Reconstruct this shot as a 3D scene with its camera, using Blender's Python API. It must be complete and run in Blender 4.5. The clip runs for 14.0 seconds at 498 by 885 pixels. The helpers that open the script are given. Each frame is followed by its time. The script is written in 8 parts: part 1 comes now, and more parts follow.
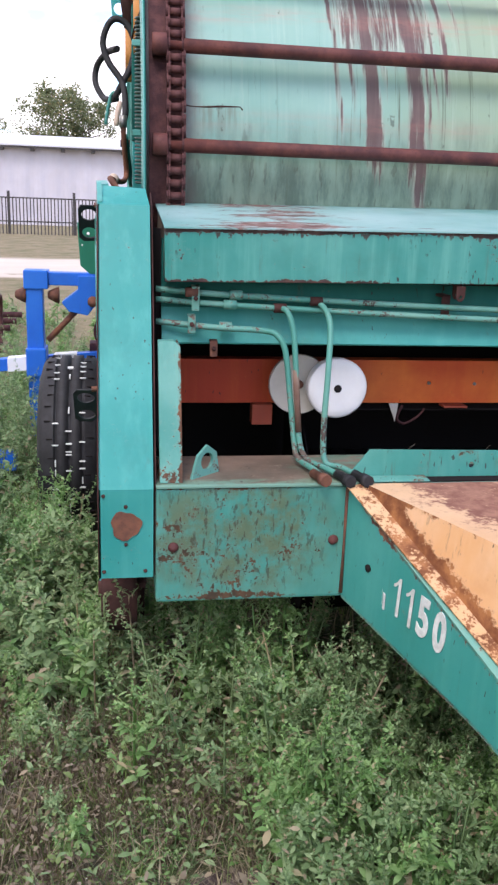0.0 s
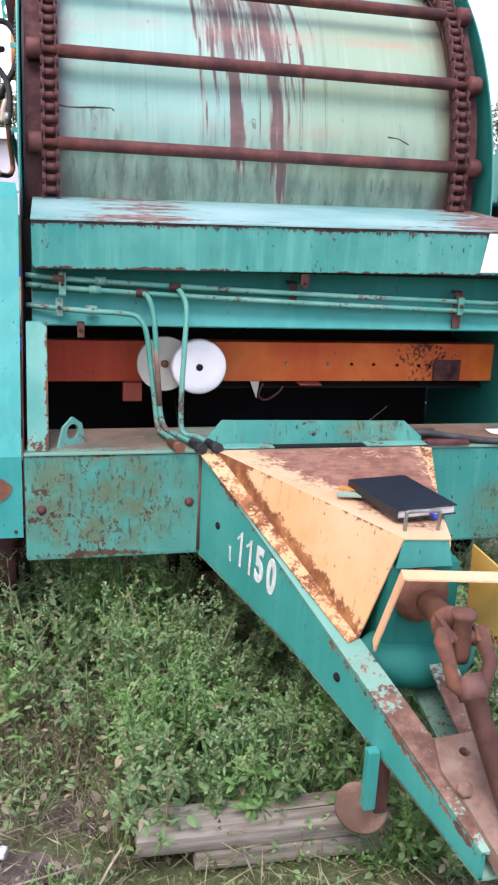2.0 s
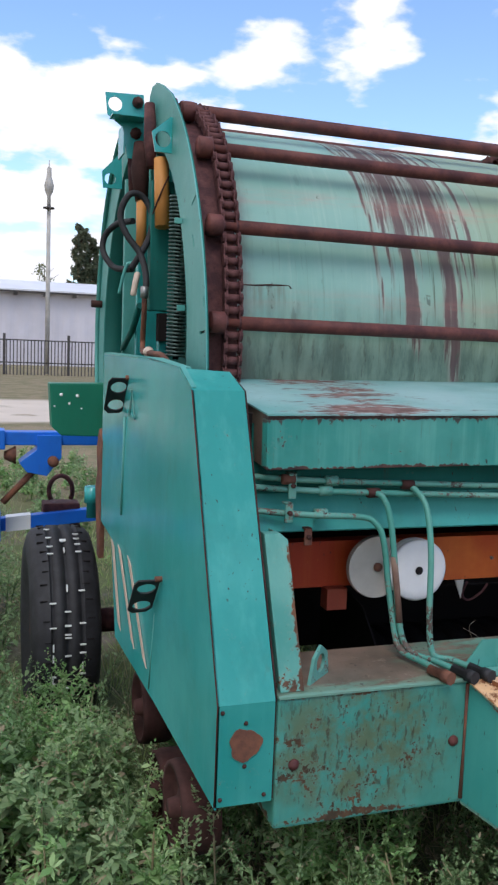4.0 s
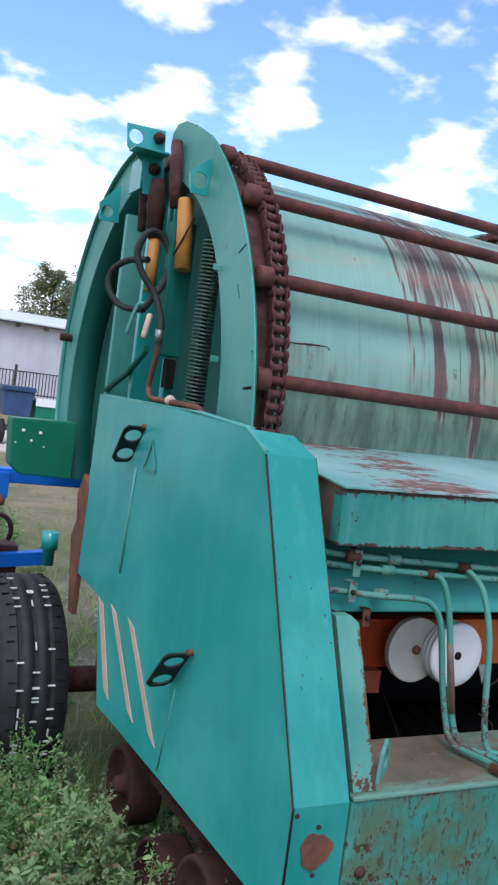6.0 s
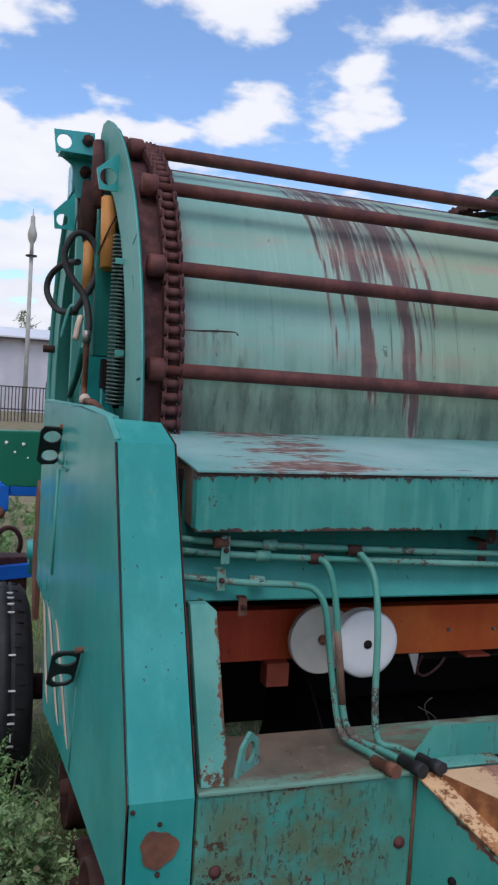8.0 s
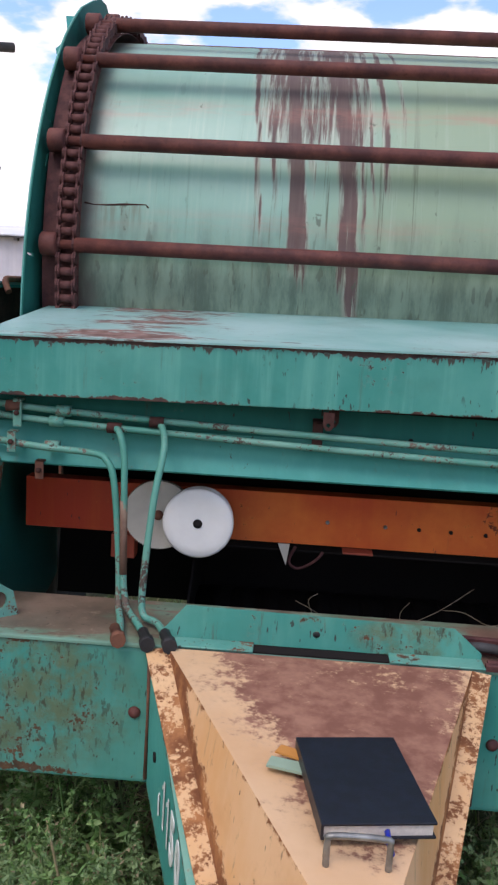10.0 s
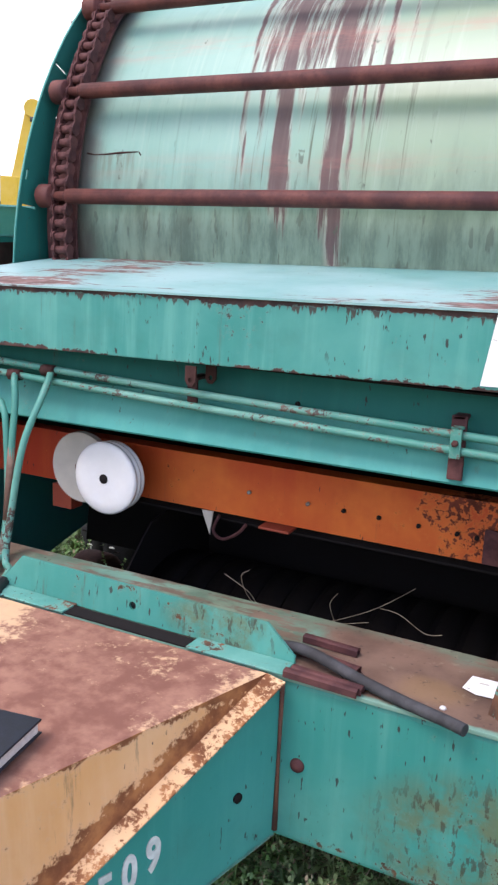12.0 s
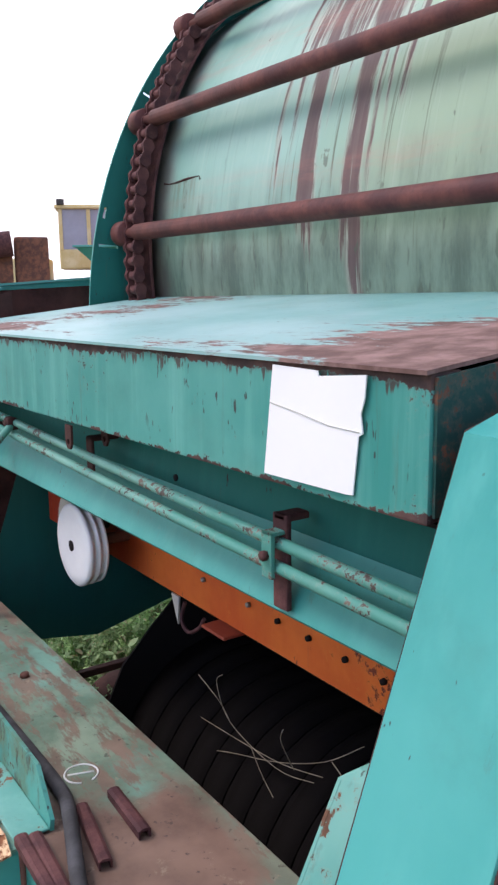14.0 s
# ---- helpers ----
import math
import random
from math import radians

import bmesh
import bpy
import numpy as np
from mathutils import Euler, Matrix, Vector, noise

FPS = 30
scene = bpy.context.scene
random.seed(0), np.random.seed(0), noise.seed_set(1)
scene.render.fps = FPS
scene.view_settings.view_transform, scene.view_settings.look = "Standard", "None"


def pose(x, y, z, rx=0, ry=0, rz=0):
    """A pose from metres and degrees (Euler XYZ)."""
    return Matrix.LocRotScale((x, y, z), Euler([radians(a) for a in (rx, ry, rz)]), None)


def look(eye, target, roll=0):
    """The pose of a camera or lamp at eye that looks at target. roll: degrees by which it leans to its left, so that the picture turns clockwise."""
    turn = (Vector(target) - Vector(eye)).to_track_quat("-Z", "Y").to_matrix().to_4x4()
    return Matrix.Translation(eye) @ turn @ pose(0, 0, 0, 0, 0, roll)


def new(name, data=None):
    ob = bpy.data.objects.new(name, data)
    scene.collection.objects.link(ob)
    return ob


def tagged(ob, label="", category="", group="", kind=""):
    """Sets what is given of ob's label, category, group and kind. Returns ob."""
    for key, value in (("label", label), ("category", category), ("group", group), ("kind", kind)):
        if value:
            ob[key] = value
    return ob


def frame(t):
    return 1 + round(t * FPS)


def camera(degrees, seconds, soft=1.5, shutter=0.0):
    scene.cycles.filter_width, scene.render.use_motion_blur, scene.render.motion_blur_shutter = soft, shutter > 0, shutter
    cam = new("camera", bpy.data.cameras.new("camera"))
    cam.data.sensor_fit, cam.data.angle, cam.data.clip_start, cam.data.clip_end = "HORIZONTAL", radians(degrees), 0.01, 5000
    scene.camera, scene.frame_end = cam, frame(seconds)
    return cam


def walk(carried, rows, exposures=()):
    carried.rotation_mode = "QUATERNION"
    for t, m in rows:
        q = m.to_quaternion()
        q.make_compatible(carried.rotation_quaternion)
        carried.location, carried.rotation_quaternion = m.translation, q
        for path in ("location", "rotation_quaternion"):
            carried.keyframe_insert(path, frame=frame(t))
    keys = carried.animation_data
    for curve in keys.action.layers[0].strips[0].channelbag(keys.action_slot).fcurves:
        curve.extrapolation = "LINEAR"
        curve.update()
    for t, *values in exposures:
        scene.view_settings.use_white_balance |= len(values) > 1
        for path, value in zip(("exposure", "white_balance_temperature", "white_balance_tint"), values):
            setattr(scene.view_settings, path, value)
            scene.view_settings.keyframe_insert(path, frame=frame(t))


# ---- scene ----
cam = camera(33.0, 14.0, soft=2.4)
PATH = [
    (0, (-0.882, -1.922, 1.437), (-0.581, -0.018, 0.905), 2.0),
    (0.5, (-0.827, -1.975, 1.428), (-0.423, -0.142, 0.736), 3.2),
    (1, (-0.713, -2.142, 1.41), (-0.234, -0.355, 0.649), 3.6),
    (1.5, (-0.66, -2.212, 1.42), (-0.163, -0.405, 0.723), 2.6),
    (2, (-0.726, -2.198, 1.445), (-0.27, -0.326, 0.907), 2.7),
    (2.5, (-0.987, -2.086, 1.489), (-0.501, -0.192, 1.066), 3.0),
    (3, (-1.186, -1.97, 1.48), (-0.799, -0.065, 1.011), 2.5),
    (3.5, (-1.312, -1.762, 1.464), (-0.95, 0.159, 1.04), -0.1),
    (4, (-1.433, -1.639, 1.537), (-0.807, 0.248, 1.321), 2.2),
    (4.2, (-1.497, -1.589, 1.558), (-0.757, 0.267, 1.464), 4.8),
    (6.3, (-1.807, -1.315, 1.539), (-0.901, 0.465, 1.43), 7.4),
    (6.5, (-1.803, -1.306, 1.531), (-0.911, 0.477, 1.367), 7.0),
    (7, (-1.717, -1.345, 1.555), (-0.868, 0.459, 1.393), 5.0),
    (7.5, (-1.481, -1.447, 1.561), (-0.7, 0.393, 1.484), 3.4),
    (8, (-1.271, -1.496, 1.541), (-0.602, 0.386, 1.447), 3.4),
    (8.5, (-1.011, -1.509, 1.522), (-0.49, 0.419, 1.421), 4.8),
    (9, (-0.726, -1.55, 1.487), (-0.351, 0.405, 1.298), 4.1),
    (9.2, (-0.59, -1.612, 1.49), (-0.283, 0.349, 1.245), 4.3),
    (11.3, (0.607, -1.443, 1.496), (-0.084, 0.393, 1.105), 2.2),
    (11.5, (0.686, -1.383, 1.477), (-0.038, 0.435, 1.064), 2.9),
    (12, (0.85, -1.194, 1.477), (-0.019, 0.555, 1.045), 2.6),
    (12.5, (1.036, -1.015, 1.476), (-0.067, 0.595, 1.038), 1.2),
    (13, (1.146, -0.77, 1.464), (-0.207, 0.618, 0.971), 1.4),
    (13.5, (1.181, -0.53, 1.474), (-0.302, 0.728, 1.008), 1.6),
    (14, (1.293, -0.293, 1.485), (-0.332, 0.812, 1.112), -0.8),
]
EXPOSURES = [(0.0, 0.29, 6600, 22), (0.5, 0.54, 6600, 22), (1.0, 0.82, 6600, 22), (1.5, 0.64, 6550, 21), (2.0, 0.59, 6550, 21), (2.5, -0.11, 6550, 21), (3.0, 0.19, 6500, 19), (3.5, 0.29, 6500, 18), (4.0, -0.36, 6350, 14),
             (6.5, -0.19, 6040, 12), (7.0, -0.31, 6030, 12), (7.5, -0.76, 5900, 13), (8.5, -0.49, 6700, 16), (9.0, -0.36, 6900, 17), (11.5, 0.12, 6500, 22), (12.0, 0.43, 6650, 22), (12.5, 0.41, 6650, 22), (13.0, 0.44, 6650, 22), (13.5, 0.49, 6650, 22), (14.0, 0.19, 6600, 21)]
walk(cam, [(t, look(eye, target, roll)) for t, eye, target, roll in PATH], EXPOSURES)

# ---- light ----
world = bpy.data.worlds.new("sky")
scene.world = world
world.use_nodes = True
SUN_EL, SUN_AZ = 58.0, 205.0


def sky_nodes():
    nt = world.node_tree
    nt.nodes.clear()
    n, l = nt.nodes.new, nt.links.new
    out, bg = n("ShaderNodeOutputWorld"), n("ShaderNodeBackground")
    sky = n("ShaderNodeTexSky")
    sky.sky_type = "NISHITA"
    sky.sun_disc = False
    sky.sun_elevation, sky.sun_rotation = radians(SUN_EL), radians(SUN_AZ)
    sky.air_density, sky.dust_density, sky.ozone_density = 1.0, 0.6, 2.0
    tc = n("ShaderNodeTexCoord")
    sep = n("ShaderNodeSeparateXYZ")
    l(tc.outputs["Generated"], sep.inputs[0])
    # cloud deck: the view direction projected on a flat layer
    up = n("ShaderNodeMath")
    up.operation = "MAXIMUM"
    up.inputs[1].default_value = 0.0
    l(sep.outputs[2], up.inputs[0])
    addz = n("ShaderNodeMath")
    addz.inputs[1].default_value = 0.22
    l(up.outputs[0], addz.inputs[0])
    div = n("ShaderNodeVectorMath")
    div.operation = "DIVIDE"
    comb = n("ShaderNodeCombineXYZ")
    for i in range(3):
        l(addz.outputs[0], comb.inputs[i])
    l(tc.outputs["Generated"], div.inputs[0])
    l(comb.outputs[0], div.inputs[1])
    noi = n("ShaderNodeTexNoise")
    noi.inputs["Scale"].default_value = 4.6
    noi.inputs["Detail"].default_value = 9
    noi.inputs["Roughness"].default_value = 0.50
    mp = n("ShaderNodeMapping")
    mp.inputs["Location"].default_value = (0.35, 0.1, 0.0)
    l(div.outputs[0], mp.inputs[0])
    l(mp.outputs[0], noi.inputs["Vector"])
    # more cloud low down and towards the west
    low = n("ShaderNodeMapRange")
    low.inputs[1].default_value, low.inputs[2].default_value = 0.10, 0.30
    low.inputs[3].default_value, low.inputs[4].default_value = 0.16, 0.0
    l(sep.outputs[2], low.inputs[0])
    west = n("ShaderNodeMapRange")
    west.inputs[1].default_value, west.inputs[2].default_value = 0.0, -0.55
    west.inputs[3].default_value, west.inputs[4].default_value = 0.0, 0.16
    l(sep.outputs[0], west.inputs[0])
    a1, a2 = n("ShaderNodeMath"), n("ShaderNodeMath")
    l(noi.outputs["Fac"], a1.inputs[0])
    l(low.outputs[0], a1.inputs[1])
    l(a1.outputs[0], a2.inputs[0])
    l(west.outputs[0], a2.inputs[1])
    ramp = n("ShaderNodeMapRange")
    ramp.interpolation_type = "SMOOTHSTEP"
    ramp.inputs[1].default_value, ramp.inputs[2].default_value = 0.485, 0.60
    l(a2.outputs[0], ramp.inputs[0])
    shade = n("ShaderNodeMix")
    shade.data_type = "RGBA"
    shade.inputs[6].default_value = (8.8, 9.2, 9.8, 1)
    shade.inputs[7].default_value = (13.2, 13.2, 13.2, 1)
    l(noi.outputs["Fac"], shade.inputs[0])
    mix = n("ShaderNodeMix")
    mix.data_type = "RGBA"
    l(ramp.outputs[0], mix.inputs[0])
    tint = n("ShaderNodeVectorMath")
    tint.operation = "MULTIPLY"
    tint.inputs[1].default_value = (2.2, 2.4, 2.5)
    l(sky.outputs[0], tint.inputs[0])
    l(tint.outputs[0], mix.inputs[6])
    l(shade.outputs[2], mix.inputs[7])
    l(mix.outputs[2], bg.inputs[0])
    bg.inputs[1].default_value = 0.125
    l(bg.outputs[0], out.inputs[0])


sky_nodes()
sun = new("sun", bpy.data.lights.new("sun", "SUN"))
sun.data.energy, sun.data.angle, sun.data.color = 1.7, radians(22), (1.0, 0.96, 0.9)
sun.matrix_world = look((-11.2, -24.0, 42.4), (0, 0, 0))

# ---- materials ----


class Nodes:
    """Short hand for a material's node tree."""

    def __init__(self, name):
        self.m = bpy.data.materials.new(name)
        self.m.use_nodes = True
        self.t = self.m.node_tree
        self.b = self.t.nodes["Principled BSDF"]
        self.co = self.t.nodes.new("ShaderNodeTexCoord").outputs["Object"]

    def link(self, a, b):
        self.t.links.new(a, b)

    def node(self, kind):
        return self.t.nodes.new("ShaderNode" + kind)

    def put(self, sock, v):
        if hasattr(v, "is_linked"):
            self.link(v, sock)
        else:
            sock.default_value = v

    def noise(self, scale, detail=5, rough=0.55, stretch=None, co=None, out="Fac", shift=None):
        n = self.node("TexNoise")
        n.inputs["Scale"].default_value, n.inputs["Detail"].default_value, n.inputs["Roughness"].default_value = scale, detail, rough
        src = co or self.co
        if stretch or shift:
            mp = self.node("Mapping")
            mp.inputs["Scale"].default_value = stretch or (1, 1, 1)
            mp.inputs["Location"].default_value = shift or (0, 0, 0)
            self.link(src, mp.inputs[0])
            src = mp.outputs[0]
        self.link(src, n.inputs["Vector"])
        return n.outputs[out]

    def ramp(self, v, a, b, lo=0.0, hi=1.0, smooth=True):
        r = self.node("MapRange")
        r.interpolation_type = "SMOOTHSTEP" if smooth else "LINEAR"
        self.link(v, r.inputs[0])
        for i, x in zip((1, 2, 3, 4), (a, b, lo, hi)):
            r.inputs[i].default_value = x
        return r.outputs[0]

    def math(self, op, a, b=0.0, c=None):
        n = self.node("Math")
        n.operation = op
        self.put(n.inputs[0], a)
        self.put(n.inputs[1], b)
        if c is not None:
            self.put(n.inputs[2], c)
        return n.outputs[0]

    def mix(self, f, a, b):
        n = self.node("Mix")
        n.data_type = "RGBA"
        self.put(n.inputs[0], f)
        self.put(n.inputs[6], a if hasattr(a, "is_linked") else (*a, 1))
        self.put(n.inputs[7], b if hasattr(b, "is_linked") else (*b, 1))
        return n.outputs[2]

    def axis(self, i):
        s = self.node("SeparateXYZ")
        self.link(self.co, s.inputs[0])
        return s.outputs[i]

    def near(self, i, value, width):
        """1 on the plane axis i = value, 0 from width on."""
        d = self.math("ABSOLUTE", self.math("SUBTRACT", self.axis(i), value))
        return self.ramp(d, 0.0, width, 1.0, 0.0)

    def random(self):
        return self.node("ObjectInfo").outputs["Random"]

    def island(self):
        return self.node("NewGeometry").outputs["Random Per Island"]

    def bump(self, v, strength=0.3, distance=0.004):
        n = self.node("Bump")
        n.inputs["Strength"].default_value, n.inputs["Distance"].default_value = strength, distance
        self.link(v, n.inputs["Height"])
        self.link(n.outputs[0], self.b.inputs["Normal"])

    def done(self, color, rough=0.5, metal=0.0, spec=0.5):
        self.put(self.b.inputs["Base Color"], color if hasattr(color, "is_linked") else (*color, 1))
        self.put(self.b.inputs["Roughness"], rough)
        self.put(self.b.inputs["Metallic"], metal)
        self.b.inputs["Specular IOR Level"].default_value = spec
        return self.m


RUST_A, RUST_B = (0.10, 0.045, 0.035), (0.23, 0.095, 0.055)


def paint(name, base, pale, chips=0.5, fade=0.5, streaks=0.35, gloss=0.38, planes=(), scale=1.0, rust=(RUST_A, RUST_B), soft=0.018, along=None, marks=0.25, ticks=0.0, lichen=(), teeth=(), dents=0.0, spec=0.34, tone=()):
    """Weathered machine paint: faded patches, rain streaks, fine chips down to rust, worn edges.
    planes: (normal, offset, width, weight) of edges where the wear is heavier or lighter."""
    k = Nodes(name)
    c = k.mix(k.math("MULTIPLY", k.ramp(k.noise(2.3 * scale, 6), 0.35, 0.72), fade), base, pale)
    for i, a, b, colour in tone:
        c = k.mix(k.ramp(k.math("ADD", k.axis(i), k.math("MULTIPLY", k.noise(3.0, 4), 0.2)), a, b, 0.8, 0.0), c, colour)
    st = k.ramp(k.noise(1.0, 5, 0.6, stretch=(26, 26, 1.6)), 0.45, 0.75)
    c = k.mix(k.math("MULTIPLY", st, streaks), c, pale)
    dirt = k.ramp(k.noise(6.0 * scale, 8, 0.65, shift=(3, 1, 7)), 0.48, 0.8)
    c = k.mix(k.math("MULTIPLY", dirt, 0.32), c, (base[0] * 0.6 + 0.03, base[1] * 0.55, base[2] * 0.48))
    run = k.noise(1.0, 7, 0.7, stretch=(48, 48, 3.0), shift=(1, 4, 2))
    c = k.mix(k.math("MULTIPLY", k.ramp(run, 0.60, 0.70), marks), c, (0.09, 0.085, 0.06))
    if ticks:
        # short upright scratches and pinholes down to the metal
        tk = k.ramp(k.noise(1.0, 2, 0.5, stretch=(115, 115, 34), shift=(2, 2, 9)), 0.705 - 0.02 * ticks, 0.74 - 0.02 * ticks)
        tk = k.math("MULTIPLY", tk, k.ramp(k.noise(4.5, 4, 0.6, shift=(8, 1, 3)), 0.44, 0.54))
        c = k.mix(k.math("MULTIPLY", tk, 0.9), c, (0.035, 0.026, 0.024))
    zones = None
    for cx, cz, rx, rz in lichen:
        dx, dz = k.math("DIVIDE", k.math("SUBTRACT", k.axis(0), cx), rx), k.math("DIVIDE", k.math("SUBTRACT", k.axis(2), cz), rz)
        zone = k.ramp(k.math("ADD", k.math("MULTIPLY", dx, dx), k.math("MULTIPLY", dz, dz)), 0.2, 1.0, 1.0, 0.0)
        zones = zone if zones is None else k.math("MAXIMUM", zones, zone)
    if zones is not None:
        grime = k.ramp(k.noise(13, 8, 0.68, shift=(1, 1, 5)), 0.36, 0.60)
        c = k.mix(k.math("MULTIPLY", k.math("MULTIPLY", grime, zones), 0.85), c, k.mix(k.noise(30, 4), (0.06, 0.10, 0.055), (0.17, 0.175, 0.085)))
    if zones is not None:
        cuts = k.ramp(k.noise(1.0, 4, 0.62, stretch=(70, 70, 24), shift=(5, 5, 1)), 0.555, 0.60)
        c = k.mix(k.math("MULTIPLY", k.math("MULTIPLY", cuts, zones), 0.7), c, (0.05, 0.032, 0.02))
    for nrm, off in teeth:
        # short rust drips hanging from a folded edge
        d = k.node("VectorMath")
        d.operation = "DOT_PRODUCT"
        k.link(k.co, d.inputs[0])
        d.inputs[1].default_value = nrm
        depth = k.math("SUBTRACT", off, d.outputs["Value"])
        reach = k.math("MULTIPLY", k.ramp(k.noise(1.0, 3, 0.6, stretch=(75, 3, 1.5), shift=(3, 3, 3)), 0.36, 0.72), 0.026)
        hang = k.ramp(k.math("SUBTRACT", reach, depth), -0.002, 0.003)
        c = k.mix(k.math("MULTIPLY", hang, 0.9), c, (0.06, 0.035, 0.03))
    fine = k.noise(72 * scale, 8, 0.7, stretch=along)
    mid = k.noise(17 * scale, 6, 0.65, stretch=along, shift=(7, 3, 1))
    big = k.noise(3.6 * scale, 4, 0.55, stretch=along, shift=(5, 2, 3))
    v = k.math("ADD", k.math("MULTIPLY", fine, 0.42), k.math("ADD", k.math("MULTIPLY", mid, 0.38), k.math("MULTIPLY", big, 0.34)))
    for nrm, off, width, weight in planes:
        d = k.node("VectorMath")
        d.operation = "DOT_PRODUCT"
        k.link(k.co, d.inputs[0])
        d.inputs[1].default_value = nrm
        near = k.ramp(k.math("ABSOLUTE", k.math("SUBTRACT", d.outputs["Value"], off)), 0.0, width, 1.0, 0.0)
        v = k.math("ADD", v, k.math("MULTIPLY", near, weight))
    if zones is not None:
        v = k.math("ADD", v, k.math("MULTIPLY", zones, 0.085))
    at = 0.785 - 0.21 * chips
    mask = k.ramp(v, at, at + soft)
    halo = k.ramp(v, at - 0.045, at, 0.0, 0.35)
    c = k.mix(halo, c, tuple(0.35 * x + 0.65 * y for x, y in zip(rust[1], pale)))
    rc = k.mix(k.ramp(k.noise(22, 6, 0.6), 0.35, 0.7), *rust)
    c = k.mix(mask, c, rc)
    relief = k.math("SUBTRACT", k.noise(55, 4), k.math("MULTIPLY", mask, 0.9))
    if dents:
        relief = k.math("ADD", k.math("MULTIPLY", relief, 0.35), k.math("MULTIPLY", k.noise(2.6, 3, 0.45, shift=(6, 2, 2)), dents))
    k.bump(relief, 0.25, 0.002)
    ro = k.math("ADD", k.math("MULTIPLY", mask, 0.4), k.math("ADD", gloss, k.math("MULTIPLY", fine, 0.18)))
    return k.done(c, ro, 0.0, spec)


def rusty(name, a=RUST_A, b=RUST_B, rough=0.8, scale=1.0, third=None):
    k = Nodes(name)
    c = k.mix(k.ramp(k.noise(9 * scale, 7, 0.65), 0.35, 0.68), a, b)
    if third:
        c = k.mix(k.ramp(k.noise(4 * scale, 6, 0.6, shift=(2, 7, 1)), 0.52, 0.7), c, third)
    c = k.mix(k.ramp(k.noise(60 * scale, 4), 0.55, 0.8, 0, 0.5), c, (a[0] * 0.45, a[1] * 0.45, a[2] * 0.45))
    k.bump(k.noise(70 * scale, 5), 0.4, 0.003)
    return k.done(c, rough, 0.0, 0.3)


def plain(name, color, rough=0.5, vary=0.12, scale=12, metal=0.0, bump=0.1):
    k = Nodes(name)
    d = tuple(x * (1 - 2.2 * vary) for x in color)
    c = k.mix(k.ramp(k.noise(scale, 6, 0.6), 0.35, 0.7), d, color)
    c = k.mix(k.ramp(k.noise(scale * 7, 4), 0.5, 0.85, 0, vary * 2), c, d)
    k.bump(k.noise(scale * 6, 4), bump, 0.002)
    return k.done(c, rough, metal)


TEAL, TEAL_PALE = (0.022, 0.235, 0.202), (0.125, 0.40, 0.345)
UPPER = (-0.0131, 0.0, 1.0)     # across the slightly tilted shield
SLOPE = (0.0, -0.4227, 1.0)     # across the drawbar's falling edge
M = {}
M["box"] = paint("teal_box_paint", (0.020, 0.325, 0.32), (0.085, 0.46, 0.455), chips=0.22, fade=0.8, streaks=0.12, gloss=0.14, marks=0.08, dents=26.0, scale=0.8, spec=0.6)
M["front"] = paint("teal_front_paint", (0.020, 0.27, 0.245), (0.085, 0.40, 0.365), chips=0.38, fade=0.7, streaks=0.4, gloss=0.30, marks=0.16, ticks=0.6, dents=14.0)
M["shield"] = paint("teal_shield_paint", TEAL, TEAL_PALE, chips=0.47, fade=0.7, streaks=0.65, gloss=0.40, marks=0.30, ticks=2.0, dents=10.0, rust=((0.045, 0.03, 0.03), (0.115, 0.062, 0.052)), teeth=((UPPER, 1.3995),), planes=((UPPER, 1.4003, 0.020, 0.27), (UPPER, 1.2673, 0.014, 0.15), ((1, 0, 0), -0.74, 0.14, 0.04), ((1, 0, 0), 0.81, 0.10, 0.08)))
# worn top sheet: teal mixed paler to carry the sky's reflection
M["top"] = paint("worn_sky_paled_top_paint", (0.15, 0.36, 0.34), (0.33, 0.50, 0.49), chips=0.56, soft=0.05, fade=0.95, streaks=0.0, gloss=0.32, along=(0.3, 1, 1), marks=0.0, ticks=0.4, rust=((0.12, 0.065, 0.055), (0.28, 0.17, 0.15)), planes=(((1, 0, 0), 0.85, 0.42, 0.26), ((1, 0, 0), -0.44, 0.36, 0.165), ((0, 1, 0), 0.26, 0.05, 0.06)))
# teal darkened for shaded parts, such as the panel under the shield
M["panel"] = paint("shaded_teal_paint", (0.006, 0.115, 0.098), (0.018, 0.185, 0.155), chips=0.22, fade=0.5, streaks=0.25, gloss=0.58, marks=0.2, ticks=0.3, spec=0.2)
M["beam"] = paint("worn_beam_paint", (0.026, 0.235, 0.20), (0.11, 0.35, 0.29), chips=0.45, fade=0.8, streaks=0.45, gloss=0.42, marks=0.55, ticks=2.4, dents=8.0, rust=((0.055, 0.04, 0.026), (0.15, 0.075, 0.040)), lichen=((-0.60, 0.66, 0.30, 0.20), (0.72, 0.58, 0.26, 0.16), (0.20, 0.83, 0.14, 0.05)), planes=(((0, 0, 1), 0.79, 0.012, 0.14), ((0, 0, 1), 0.50, 0.02, 0.10)))
M["channel"] = paint("chipped_channel_paint", (0.05, 0.25, 0.21), (0.18, 0.41, 0.35), chips=0.60, fade=0.8, streaks=0.4, gloss=0.45, marks=0.3, ticks=0.8, rust=((0.08, 0.045, 0.03), (0.20, 0.09, 0.05)), planes=(((0, 0, 1), 0.81, 0.05, 0.08), ((1, 0, 0), -0.735, 0.012, 0.12), ((1, 0, 0), 0.78, 0.012, 0.05)))
